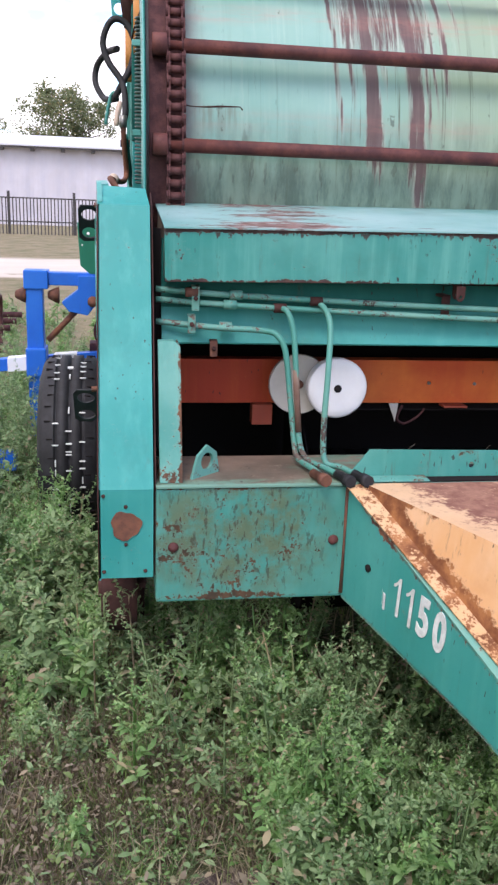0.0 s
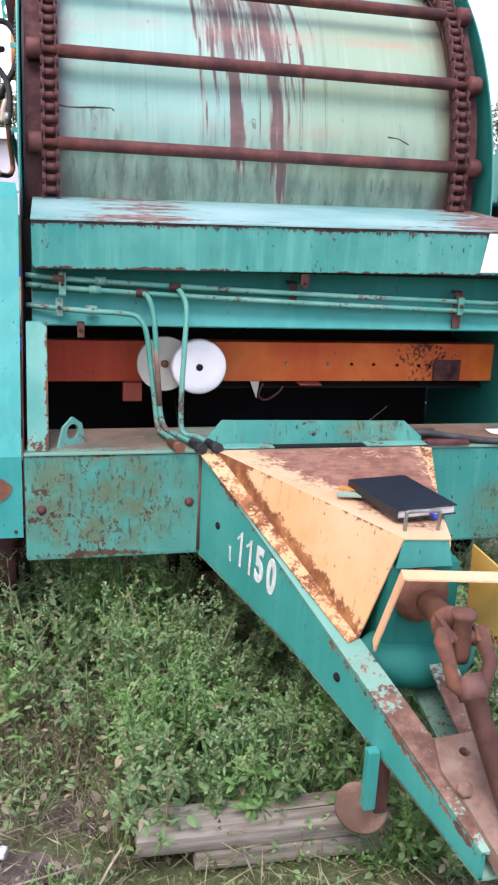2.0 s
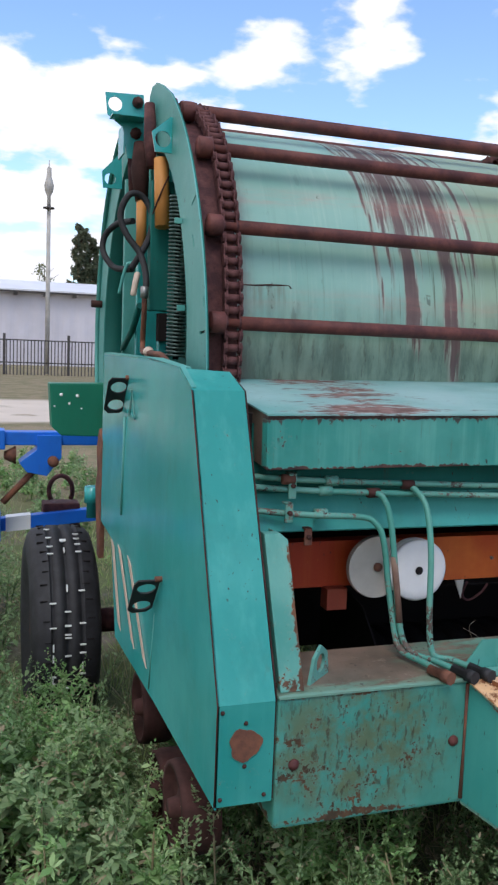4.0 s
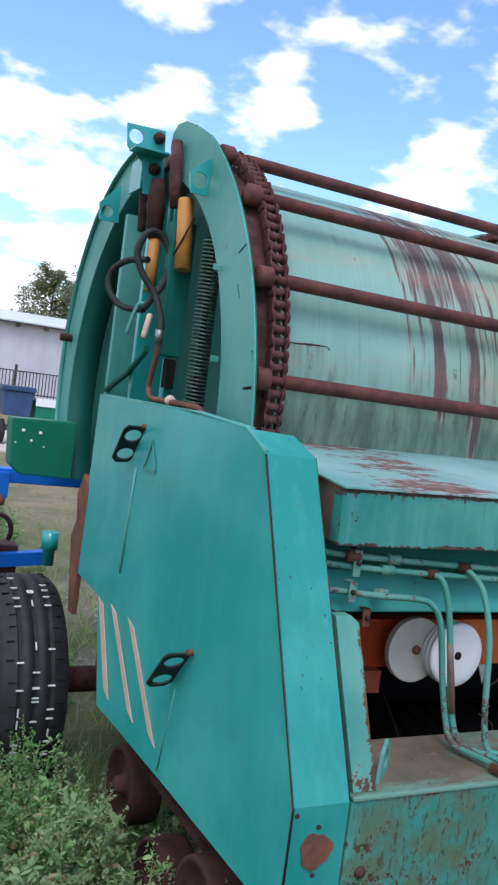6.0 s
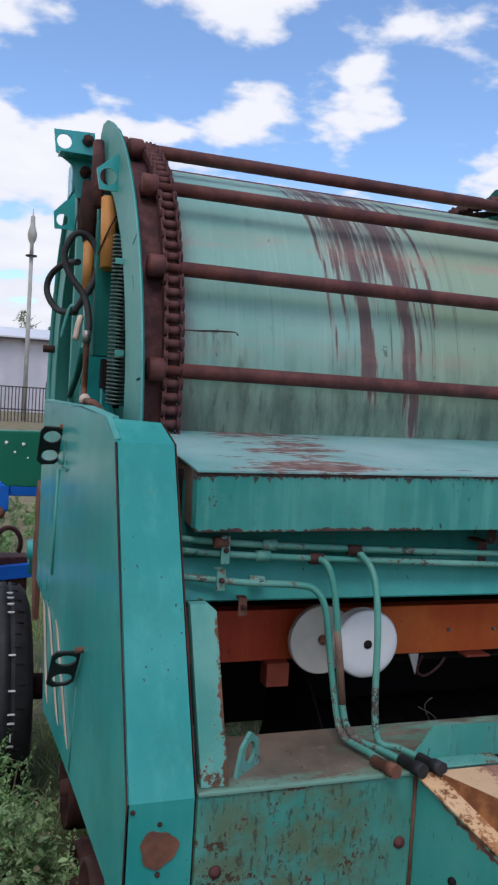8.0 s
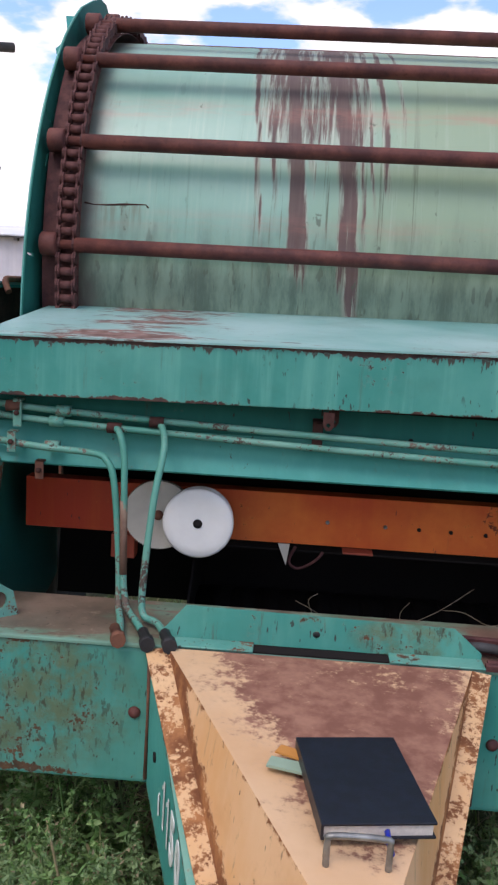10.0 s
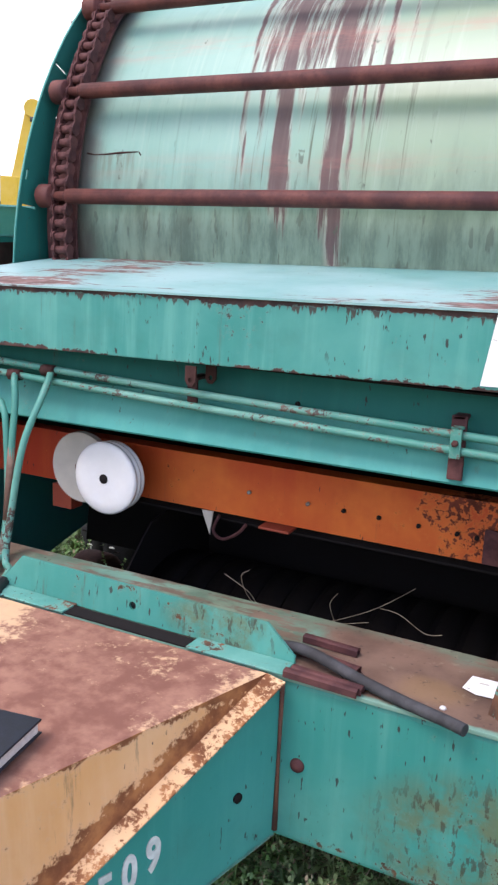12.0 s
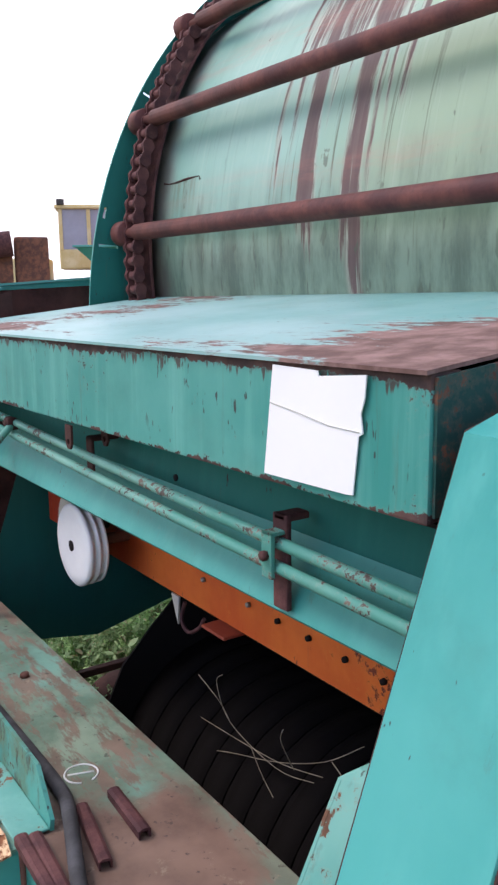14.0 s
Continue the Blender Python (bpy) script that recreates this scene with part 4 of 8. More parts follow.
def clamp(x, y, z, h, mat):
    bm = bm_new()
    box(bm, (x - 0.010, y, z - h), (x + 0.010, y + 0.006, z + h), 0.002)
    box(bm, (x - 0.010, y, z + h - 0.005), (x + 0.010, y + 0.03, z + h), 0.002)
    c = part("pipe_clamp", bm, M[mat], baler, "small sheet-metal pipe clamp")
    bm = bm_new()
    lathe(bm, [(-0.007, 0.0), (-0.007, 0.0062), (0.0, 0.0062), (0, 0.0001)], (x, y, z), "y", 6)
    part("clamp_bolt", bm, M["rust_dark"], c)


clamp(-0.69, 0.248, 1.215, 0.032, "pipe")
clamp(-0.70, 0.238, 1.150, 0.024, "pipe")
clamp(-0.64, 0.255, 1.085, 0.022, "rust")
clamp(0.535, 0.244, 1.176, 0.028, "pipe")
bm = bm_new()
box(bm, (0.520, 0.264, 1.105), (0.548, 0.272, 1.222), 0.003)
box(bm, (0.522, 0.264, 1.213), (0.546, 0.300, 1.222), 0.003)
part("clamp_bar", bm, M["rust_chain"], baler, "rusty upright clamp bar")
bm = bm_new()
box(bm, (-0.022, 0.266, 1.175), (0.002, 0.272, 1.235), 0.003)
box(bm, (-0.022, 0.266, 1.227), (0.002, 0.325, 1.235), 0.003)
part("clamp_bar", bm, M["rust_dark"], baler, "greasy clamp bar")
part("panel_hole", lathe(bm_new(), [(-0.002, 0.0), (-0.002, 0.0055), (0.002, 0.0055), (0.002, 0.0001)], (0.205, 0.3125, 1.197), "y", 10), M["void"], panel)


# white figures on the drawbar sides
def figure(char, at, turn, width, height, parent):
    cu = bpy.data.curves.new("figure", "FONT")
    cu.body, cu.size, cu.extrude, cu.align_x, cu.align_y = char, 1.0, 0.004, "CENTER", "CENTER"
    cu.resolution_u = 4
    cu.offset = 0.035
    tmp = new("figure", cu)
    me = bpy.data.meshes.new_from_object(tmp.evaluated_get(bpy.context.evaluated_depsgraph_get()))
    bpy.data.objects.remove(tmp)
    me.name = "figure"
    me.materials.clear()
    me.materials.append(M["marking"])
    v = [p.co for p in me.vertices]
    w0, h0 = max(p.x for p in v) - min(p.x for p in v), max(p.y for p in v) - min(p.y for p in v)
    mx, my = (max(p.x for p in v) + min(p.x for p in v)) / 2, (max(p.y for p in v) + min(p.y for p in v)) / 2
    me.transform(turn @ Matrix.Diagonal((width / w0, height / h0, 0.25, 1)) @ pose(-mx, -my, 0))
    me.transform(Matrix.Translation(at))
    ob = new("figure", me)
    ob.parent = parent
    return tagged(ob, "white brushed figure")


left_face = Matrix(((0.283, 0, -0.959, 0), (-0.959, 0, -0.283, 0), (0, 1, 0, 0), (0, 0, 0, 1))) @ pose(0, 0, 0, 0, 0, -4)
for ch, t, z, w in (("5", 0.295, 0.585, 0.040), ("0", 0.346, 0.578, 0.042)):
    p = L0.lerp(L1, t)
    figure(ch, (p.x - 0.0015, p.y - 0.0005, z), left_face, w, 0.098, rail_l)
for t, z in ((0.206, 0.592), (0.248, 0.588)):
    p = L0.lerp(L1, t)
    slab(bm := bm_new(), [(0.004, -0.049, 0), (0.004, 0.033, 0), (-0.006, 0.022, 0), (-0.013, 0.020, 0), (-0.013, 0.027, 0), (-0.003, 0.034, 0), (0.007, 0.049, 0), (0.014, 0.049, 0), (0.014, -0.049, 0)], (0, 0, 0.001))
    bmesh.ops.transform(bm, matrix=Matrix.Translation((p.x - 0.0015, p.y - 0.0005, z)) @ left_face, verts=bm.verts)
    part("figure", bm, M["marking"], rail_l, "white brushed figure")
right_face = Matrix(((0.310, 0, 0.951, 0), (0.951, 0, -0.310, 0), (0, 1, 0, 0), (0, 0, 0, 1)))
for ch, t, z in (("5", 0.53, 0.574), ("0", 0.465, 0.585), ("9", 0.400, 0.592)):
    p = R0.lerp(R_MID, t)
    figure(ch, (p.x + 0.0015, p.y, z), right_face, 0.028, 0.062, rail_r)
p = L0.lerp(L1, 0.162)
bm = bm_new()
for dy, dz in ((0.012, 0.0), (-0.004, -0.006)):
    box(bm, (p.x - 0.0025, p.y + dy - 0.005, 0.545 + dz), (p.x + 0.0005, p.y + dy + 0.005, 0.585 + dz))
part("paint_mark", bm, M["marking"], rail_l)

def curved(bm, pts, x0, x1, t=0.004):
    """A sheet bent along the (y, z) points, from x0 to x1, t thick."""
    c = Vector((0, *np.mean(pts, axis=0)))
    rows = []
    for p in pts:
        o = Vector((0, *p))
        i = o + (c - o).normalized() * t
        rows.append([bm.verts.new((x, q.y, q.z)) for q, x in ((o, x0), (o, x1), (i, x1), (i, x0))])
    for a, b in zip(rows, rows[1:]):
        for k in range(4):
            bm.faces.new((a[k], a[(k + 1) % 4], b[(k + 1) % 4], b[k])).smooth = k % 2 == 0
    bm.faces.new(rows[0])
    bm.faces.new(rows[-1])
    bmesh.ops.recalc_face_normals(bm, faces=bm.faces)
    return bm


# ---- side boxes ----

def side_x(y):
    return -0.936 - 0.028 * min(max((y - 0.3) / 0.9, 0.0), 1.0)


def side_box(s):
    """Side cover: leaning front panel, side sheet, rolled top edge; s = 1 on the left, -1 mirrored."""
    def X(x):
        return x if s > 0 else 0.040 - x
    yt, zt, yu, zu = (0.302, 1.44, 0.42, 1.490) if s > 0 else (0.218, 1.366, 0.345, 1.41)
    front = slab(bm_new(), [(X(-0.936), 0.0, 0.557), (X(-0.806), 0.0, 0.557), (X(-0.806), 0.0, 0.785), (X(-0.936), 0.0, 0.785)], (0, 0.004, 0))
    slab(front, [(X(-0.936), 0.0, 0.785), (X(-0.806), 0.0, 0.785), (X(-0.806), yt, zt), (X(-0.936), yt, zt)], (0, 0.004, -0.002))
    slab(front, [(X(-0.936), yt, zt), (X(-0.806), yt, zt), (X(-0.815), yu - 0.02, zu - 0.007), (X(-0.940), yu, zu - 0.002)], (0, 0.004, -0.003))
    ob = part("side_box", front, M["front"], baler, "teal sheet-metal side cover with leaning front")
    outline = [(0.0, 0.552), (0.0, 0.785), (yt, zt), (yu, zu), (0.72, 1.507), (0.9, 1.507), (1.535, 1.511), (1.55, 0.872), (1.285, 0.862), (1.165, 0.541), (0.6, 0.545)]
    bm = bm_new()
    slab(bm, [(X(side_x(y)), y, z) for y, z in outline], (0.004 * s, 0, 0))
    sheet = part("side_sheet", bm, M["box"], ob, "smooth teal side sheet")
    bm = bm_new()
    top = [(X(side_x(yu)), yu, zu), (X(side_x(0.72)), 0.72, 1.507), (X(side_x(0.9)), 0.9, 1.507), (X(side_x(1.53)), 1.53, 1.511)]
    for p, q in zip(top, top[1:]):
        slab(bm, [p, q, (q[0] + 0.03 * s, q[1], q[2] + 0.002), (p[0] + 0.03 * s, p[1], p[2] + 0.002)], (0, 0, -0.006))
    slab(bm, [(X(-0.936), yt + 0.008, zt + 0.003), (X(-0.94), yu, zu + 0.001), (X(-0.928), yu, zu + 0.003), (X(-0.924), yt + 0.008, zt + 0.005)], (0, 0, 0.003))
    part("rolled_edge", bm, M["ring"], ob, "pale worn top edge")
    # seam between front and side sheets
    bm = bm_new()
    tube(bm, [(X(-0.937), -0.001, 0.56), (X(-0.937), -0.001, 0.785), (X(-0.937), yt - 0.001, zt)], 0.0017, 6)
    part("seam", bm, M["rust_dark"], ob)
    # cheek and inner lining: brown rust, taken darker for the shade inside
    bm = bm_new()
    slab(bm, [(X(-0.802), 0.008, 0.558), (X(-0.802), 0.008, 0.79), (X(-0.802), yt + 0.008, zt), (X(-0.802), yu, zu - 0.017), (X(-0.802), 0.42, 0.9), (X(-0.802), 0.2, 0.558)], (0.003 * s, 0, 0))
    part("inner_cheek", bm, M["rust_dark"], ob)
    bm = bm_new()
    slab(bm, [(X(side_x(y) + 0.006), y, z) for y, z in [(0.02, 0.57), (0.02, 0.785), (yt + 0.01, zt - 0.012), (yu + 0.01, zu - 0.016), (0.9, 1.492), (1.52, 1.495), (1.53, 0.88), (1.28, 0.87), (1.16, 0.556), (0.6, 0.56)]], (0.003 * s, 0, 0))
    part("inner_face", bm, M["rust_dark"], ob, "rusty inner face, darkened for the shade inside the cover")
    # slim channel beside the opening
    hc = 1.118 if s > 0 else 1.066
    bm = bm_new()
    slab(bm, [(X(-0.790), 0.012, 0.796), (X(-0.735), 0.012, 0.796), (X(-0.735), 0.150, hc - 0.013), (X(-0.75), 0.160, hc), (X(-0.790), 0.160, hc)], (0, 0.03, 0), 0.002)
    slab(bm, [(X(-0.735), 0.012, 0.796), (X(-0.735), 0.150, hc - 0.013), (X(-0.735), 0.30, hc - 0.013), (X(-0.735), 0.17, 0.796)], (-0.004 * s, 0, 0))
    part("edge_channel", bm, M["channel"], baler, "chipped teal channel with rusty foot")
    # rust patch disc low on the front
    bm = bm_new()
    pts = []
    for k in range(26):
        a = 2 * math.pi * k / 26
        r = 0.036 * (1 + 0.10 * math.sin(3 * a + 1) + 0.05 * math.sin(7 * a))
        pts.append((X(-0.872) + r * math.cos(a), -0.0035, 0.694 + r * math.sin(a)))
    slab(bm, pts, (0, 0.003, 0))
    part("rust_patch", bm, M["rust"], ob, "round rust patch")
    for x, z in ((-0.872, 0.742), (-0.872, 0.645), (-0.925, 0.77), (-0.925, 0.575), (-0.825, 0.575)):
        bm = bm_new()
        lathe(bm, [(-0.003, 0.0), (-0.003, 0.0045), (0.0, 0.005), (0, 0.0001)], (X(x), -0.001, z), "y", 8)
        part("rivet", bm, M["rust_dark"], ob)
    return ob, sheet


# plates added to fill the cover gaps with painted shade
part("gap_shade_plate", box(bm_new(), (-0.8015, 0.322, 0.80), (-0.776, 0.330, 1.385)), M["void"], baler, "near-black plate put in for the shaded gap beside the shield")
part("gap_shade_plate", box(bm_new(), (0.812, 0.322, 0.80), (0.838, 0.330, 1.37)), M["void"], baler, "near-black plate put in for the shaded gap beside the shield")
box_l, sheet_l = side_box(1)
box_r, sheet_r = side_box(-1)


def latch(upper, along, gap):
    """Pressed latch plate with two round eyes, standing out square from the sheet; upper and along are (y, z)."""
    u = Vector((-1, 0, 0))
    v = Vector((0, *along)).normalized()
    c = Vector((-0.984, *upper))
    out = [(-0.032, -0.040), (0.026, -0.040), (0.036, -0.022), (0.036, gap + 0.022), (0.020, gap + 0.040), (-0.018, gap + 0.036), (-0.032, gap + 0.015)]
    bm = bm_new()
    holed(bm, [c + a * u + b * v for a, b in out], [ring_pts(c, u, v, 0.0255), ring_pts(c + gap * v, u, v, 0.0255)], u.cross(v) * 0.005)
    part("latch_plate", bm, M["black"], sheet_l, "black latch plate with two round eyes")
    p = c - 0.030 * u - 0.040 * v
    part("latch_stud", tube(bm_new(), [p - 0.010 * u, p + 0.012 * u], 0.008, 8), M["rust"], sheet_l)


latch((1.073, 1.407), (0.66, -0.75), 0.080)
latch((0.552, 0.890), (0.68, -0.73), 0.088)
part("dent_line", tube(bm_new(), [(side_x(0.6) - 0.001, 0.60, 0.80), (side_x(0.6) - 0.001, 0.655, 0.56)], 0.004, 6), M["ring"], sheet_l)
part("dent_line", tube(bm_new(), [(side_x(1.1) - 0.001, 1.07, 1.31), (side_x(1.1) - 0.001, 1.10, 0.98)], 0.004, 6), M["ring"], sheet_l)
for (ya, za), (yb, zb) in (((1.268, 0.862), (1.115, 0.592)), ((1.14, 0.872), (0.905, 0.605)), ((0.985, 0.872), (0.738, 0.605))):
    bm = bm_new()
    w = 0.058
    slab(bm, [(side_x(ya) - 0.0025, ya, za), (side_x(ya) - 0.0025, ya - w, za - 0.012), (side_x(yb) - 0.0025, yb - w, zb + 0.004), (side_x(yb) - 0.0025, yb, zb + 0.02)], (0.002, 0, 0))
    part("reflective_stripe", bm, M["stripe"], sheet_l, "faded pinkish-white slanted stripe")
bm = bm_new()
A, B, C = Vector((0, 0.965, 1.402)), Vector((0, 1.012, 1.318)), Vector((0, 0.912, 1.318))
for p, q in ((A, B), (B, C), (C, A)):
    d = (q - p).normalized() * 0.004
    nrm = d.cross(Vector((1, 0, 0))).normalized() * 0.005
    slab(bm, [p + nrm + Vector((side_x(1.0) - 0.003, 0, 0)), q + nrm + Vector((side_x(1.0) - 0.003, 0, 0)), q - nrm + Vector((side_x(1.0) - 0.003, 0, 0)), p - nrm + Vector((side_x(1.0) - 0.003, 0, 0))], (0.0015, 0, 0))
part("warning_triangle", bm, M["ring"], sheet_l, "worn warning triangle outline")

# ---- chamber ----
# sheet under the bars
bm = bm_new()
prev = None
for k in range(49):
    deg = 205 - 2.6 * k
    a, b = bm.verts.new(on_arc(deg, R_SHEET, -0.80)), bm.verts.new(on_arc(deg, R_SHEET, 0.80))
    c, d = bm.verts.new(on_arc(deg, R_SHEET - 0.004, -0.80)), bm.verts.new(on_arc(deg, R_SHEET - 0.004, 0.80))
    if prev:
        bm.faces.new((prev[0], prev[1], b, a)).smooth = True
        bm.faces.new((prev[2], c, d, prev[3])).smooth = True
    prev = (a, b, c, d)
bmesh.ops.recalc_face_normals(bm, faces=bm.faces)
drum = part("chamber_sheet", bm, M["drum"], baler, "curved mint-green chamber sheet with brown rust runs")
for path in ([(-0.688, 168.0), (-0.66, 168.3), (-0.62, 168.25), (-0.585, 168.05), (-0.55, 167.95), (-0.515, 167.9), (-0.507, 168.5)], [(0.46, 170.0), (0.50, 170.2), (0.54, 171.4)]):
    bm = bm_new()
    tube(bm, [on_arc(d, R_SHEET, x) for x, d in path], 0.0030, 5, taper=[0.4 + 0.6 * abs(math.sin(2.3 * i + 1)) for i in range(len(path))])
    part("scratch", bm, M["rust_dark"], drum, "dark torn scratch")
# belly of the chamber, closed: added to stop light from behind, shade-black
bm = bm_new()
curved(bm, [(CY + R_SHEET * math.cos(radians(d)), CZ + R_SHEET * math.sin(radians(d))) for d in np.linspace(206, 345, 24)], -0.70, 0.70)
part("chamber_belly", bm, M["void"], baler, "closed chamber belly, shade-black, keeping out light from behind")
STEP = 17.5
BARS = [176.3 + STEP - STEP * k for k in range(7)]
for deg in BARS:
    bm = bm_new()
    tube(bm, [on_arc(deg, R_BAR, x) for x in (-0.742, -0.690, -0.6895, -0.2, 0.3, 0.6895, 0.690, 0.742)], 0.0205, 14, taper=[0.62, 0.62, 1, 1, 1, 1, 0.62, 0.62])
    cb = part("conveyor_bar", bm, M["rust_bar"], baler, "rust-red round conveyor bar")
    for s in (-1, 1):
        bm = bm_new()
        lathe(bm, [(-0.022, 0.0), (-0.022, 0.029), (-0.019, 0.032), (0.019, 0.032), (0.022, 0.029), (0.022, 0.0001)], on_arc(deg, R_BAR, s * 0.762), "x", 18)
        part("end_roller", bm, M["rust_bar"], cb)

# roller chains, link by link
PITCH = STEP / 8


def link_mesh(outer):
    """One chain link in its own axes: two waisted plates and a roller."""
    p = R_BAR * radians(PITCH)
    bm = bm_new()
    w = 0.023 if outer else 0.017
    for s in (-1, 1):
        prof = []
        for cx, a0 in ((p / 2, -90), (-p / 2, 90)):
            for k in range(7):
                a = radians(a0 + 30 * k)
                prof.append((s * w, cx + 0.0165 * math.cos(a), 0.0165 * math.sin(a)))
        prof.insert(7, (s * w, 0, 0.010))
        prof.append((s * w, 0, -0.010))
        slab(bm, prof, (s * 0.005, 0, 0))
    lathe(bm, [(-w, 0.0), (-w, 0.0115), (w, 0.0115), (w, 0.0001)], (0, -p / 2, 0), "x", 10)
    me = bpy.data.meshes.new("link")
    bm.to_mesh(me)
    bm.free()
    me.materials.append(M["rust_chain"])
    return me


LINKS = (link_mesh(False), link_mesh(True))
for s in (-1, 1):
    bm = bm_new()
    for k in range(60):
        d0, d1 = 205 - 2.1 * k, 205 - 2.1 * (k + 1)
        slab(bm, [on_arc(d0, R_BAR - 0.035, s * 0.69), on_arc(d0, R_BAR - 0.035, s * 0.792), on_arc(d1, R_BAR - 0.035, s * 0.792), on_arc(d1, R_BAR - 0.035, s * 0.69)], (0, 0.008, 0))
    track = part("chain_track", bm, M["rust_chain"], baler, "rusty roller chain on its track")
    for k in range(56):
        deg = BARS[0] + 3 * PITCH / 2 - PITCH * k
        ob = new("link", LINKS[k % 2])
        p = on_arc(deg, R_BAR - 0.002, s * 0.714)
        ob.parent = track
        ob.matrix_basis = pose(*p, deg + 90)



# arched side plates
FC, FR = (1.814, 1.367), 1.184          # front arc, outer edge
IC, IR = (1.692, 1.490), 0.826          # front arc, inner edge
RC, RR = (1.802, 1.578), 0.888          # rear arc, outer edge
RI, RIR = (1.656, 1.478), 0.871         # rear arc, inner edge


def arc(c, r, deg):
    return c[0] + r * math.cos(radians(deg)), c[1] + r * math.sin(radians(deg))


# narrow slits cut through one arch plate
ARCH_SLITS = (((0.812, 1.984), (0.858, 1.962)), ((0.690, 1.686), (0.682, 1.657)), ((0.664, 1.5877), (0.720, 1.583)), ((0.838, 1.874), (0.812, 1.834)))


def slot_loop(a, b):
    """Corners of a slit 8 mm wide from a to b, as (y, z)."""
    a, b = Vector(a), Vector(b)
    w = (b - a).normalized().orthogonal() * 0.004
    return [tuple(a + w), tuple(b + w), tuple(b - w), tuple(a - w)]


for s in (-1, 1):
    outer = [arc(FC, FR, d) for d in np.linspace(185, 122, 24)] + [(1.33, 2.437), (1.42, 2.470), (1.50, 2.478), (1.545, 2.455), (1.555, 2.41), (1.52, 2.34), (1.40, 2.265), (1.30, 2.215)]
    inner = [arc(IC, IR, d) for d in np.linspace(124, 190, 20)]
    slits = [slot_loop(a, b) for a, b in ARCH_SLITS] if s < 0 else []
    bm = bm_new()
    holed(bm, [(s * 0.813, *p) for p in outer + inner], [[Vector((s * 0.813, *p)) for p in loop] for loop in slits], (-s * 0.004, 0, 0))
    ring = part("arch_plate", bm, M["ring"], baler, "pale teal arched side plate")
    # backing layer: the same plate, teal darkened for its shaded inner side
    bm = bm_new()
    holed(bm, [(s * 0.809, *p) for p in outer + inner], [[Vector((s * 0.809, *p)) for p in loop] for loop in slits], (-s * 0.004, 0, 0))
    part("arch_backing", bm, M["panel"], ring, "inner face in teal darkened for shade")
    part("arch_flange", curved(bm_new(), inner, s * 0.72, s * 0.8128), M["ring"], ring)
    for y, z in ((0.965, 1.93), (0.90, 1.66)):
        part("edge_tab", box(bm_new(), (min(s * 0.814, s * 0.84), y - 0.003, z - 0.009), (max(s * 0.814, s * 0.832), y + 0.003, z + 0.009), 0.002), M["ring"], ring)
    # recessed side wall in shade-darkened teal, with its stiffeners
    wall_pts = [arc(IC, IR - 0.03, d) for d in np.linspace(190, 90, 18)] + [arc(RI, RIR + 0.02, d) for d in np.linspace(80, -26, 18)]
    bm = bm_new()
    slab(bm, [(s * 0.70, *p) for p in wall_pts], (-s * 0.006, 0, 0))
    wall = part("chamber_wall", bm, M["inner"], baler, "chamber side wall in teal darkened for the recess shade")
    for xa, xb, ya, yb, za, zb, mt in ((0.755, 0.835, 1.35, 1.41, 1.668, 2.12, "panel"), (0.76, 0.79, 1.39, 1.43, 1.45, 1.66, "box"), (0.702, 0.83, 1.62, 1.65, 1.45, 2.22, "box"), (0.702, 0.835, 1.90, 1.93, 1.45, 2.22, "ring")):
        x0, x1 = sorted((s * xa, s * xb))
        part("stiffener", box(bm_new(), (x0, ya, za), (x1, yb, zb), 0.004), M[mt], wall)
    x0, x1 = sorted((s * 0.768, s * 0.80))
    part("recess_slot", box(bm_new(), (x0, 1.352, 1.56), (x1, 1.39, 1.66), 0.002), M["void"], wall)
    # rear arch: crescent side plate and the band behind it
    degs = np.linspace(98, -30, 30)
    o = [arc(RC, RR, d) for d in degs]
    i = [arc(RI, RIR, d) for d in np.linspace(-26, 82, 30)]
    bm = bm_new()
    slab(bm, [(s * 0.822, *p) for p in o + i], (-s * 0.004, 0, 0))
    rear = part("rear_rim", bm, M["ring"], baler, "pale teal crescent rim of the rear chamber")
    part("rim_band", curved(bm_new(), i, s * 0.702, s * 0.818), M["inner"], rear, "inner band in shade-darkened teal")
    part("rim_edge", curved(bm_new(), o, s * 0.822, s * 0.842, 0.005), M["ring"], rear, "turned outer edge")
    part("stop_pin", tube(bm_new(), [(s * 0.80, 2.60, 1.74), (s * 0.875, 2.60, 1.74)], 0.018, 10), M["rust_dark"], rear)
# top of the rear chamber, closing the machine behind
part("rear_sheet", curved(bm_new(), [arc((1.80, 1.50), 0.77, d) for d in np.linspace(100, -60, 32)], -0.70, 0.70), M["ring"], baler)
# lifting eyes and hinge at the crown, left side
def eye_plate(s, y, pts, hole, r):
    bm = bm_new()
    holed(bm, [(s * x, y, z) for x, z in pts], [ring_pts((s * hole[0], y, hole[1]), (1, 0, 0), (0, 0, 1), r)], (0, 0.008, 0))
    part("lifting_eye", bm, M["box"], baler, "teal lifting eye plate")


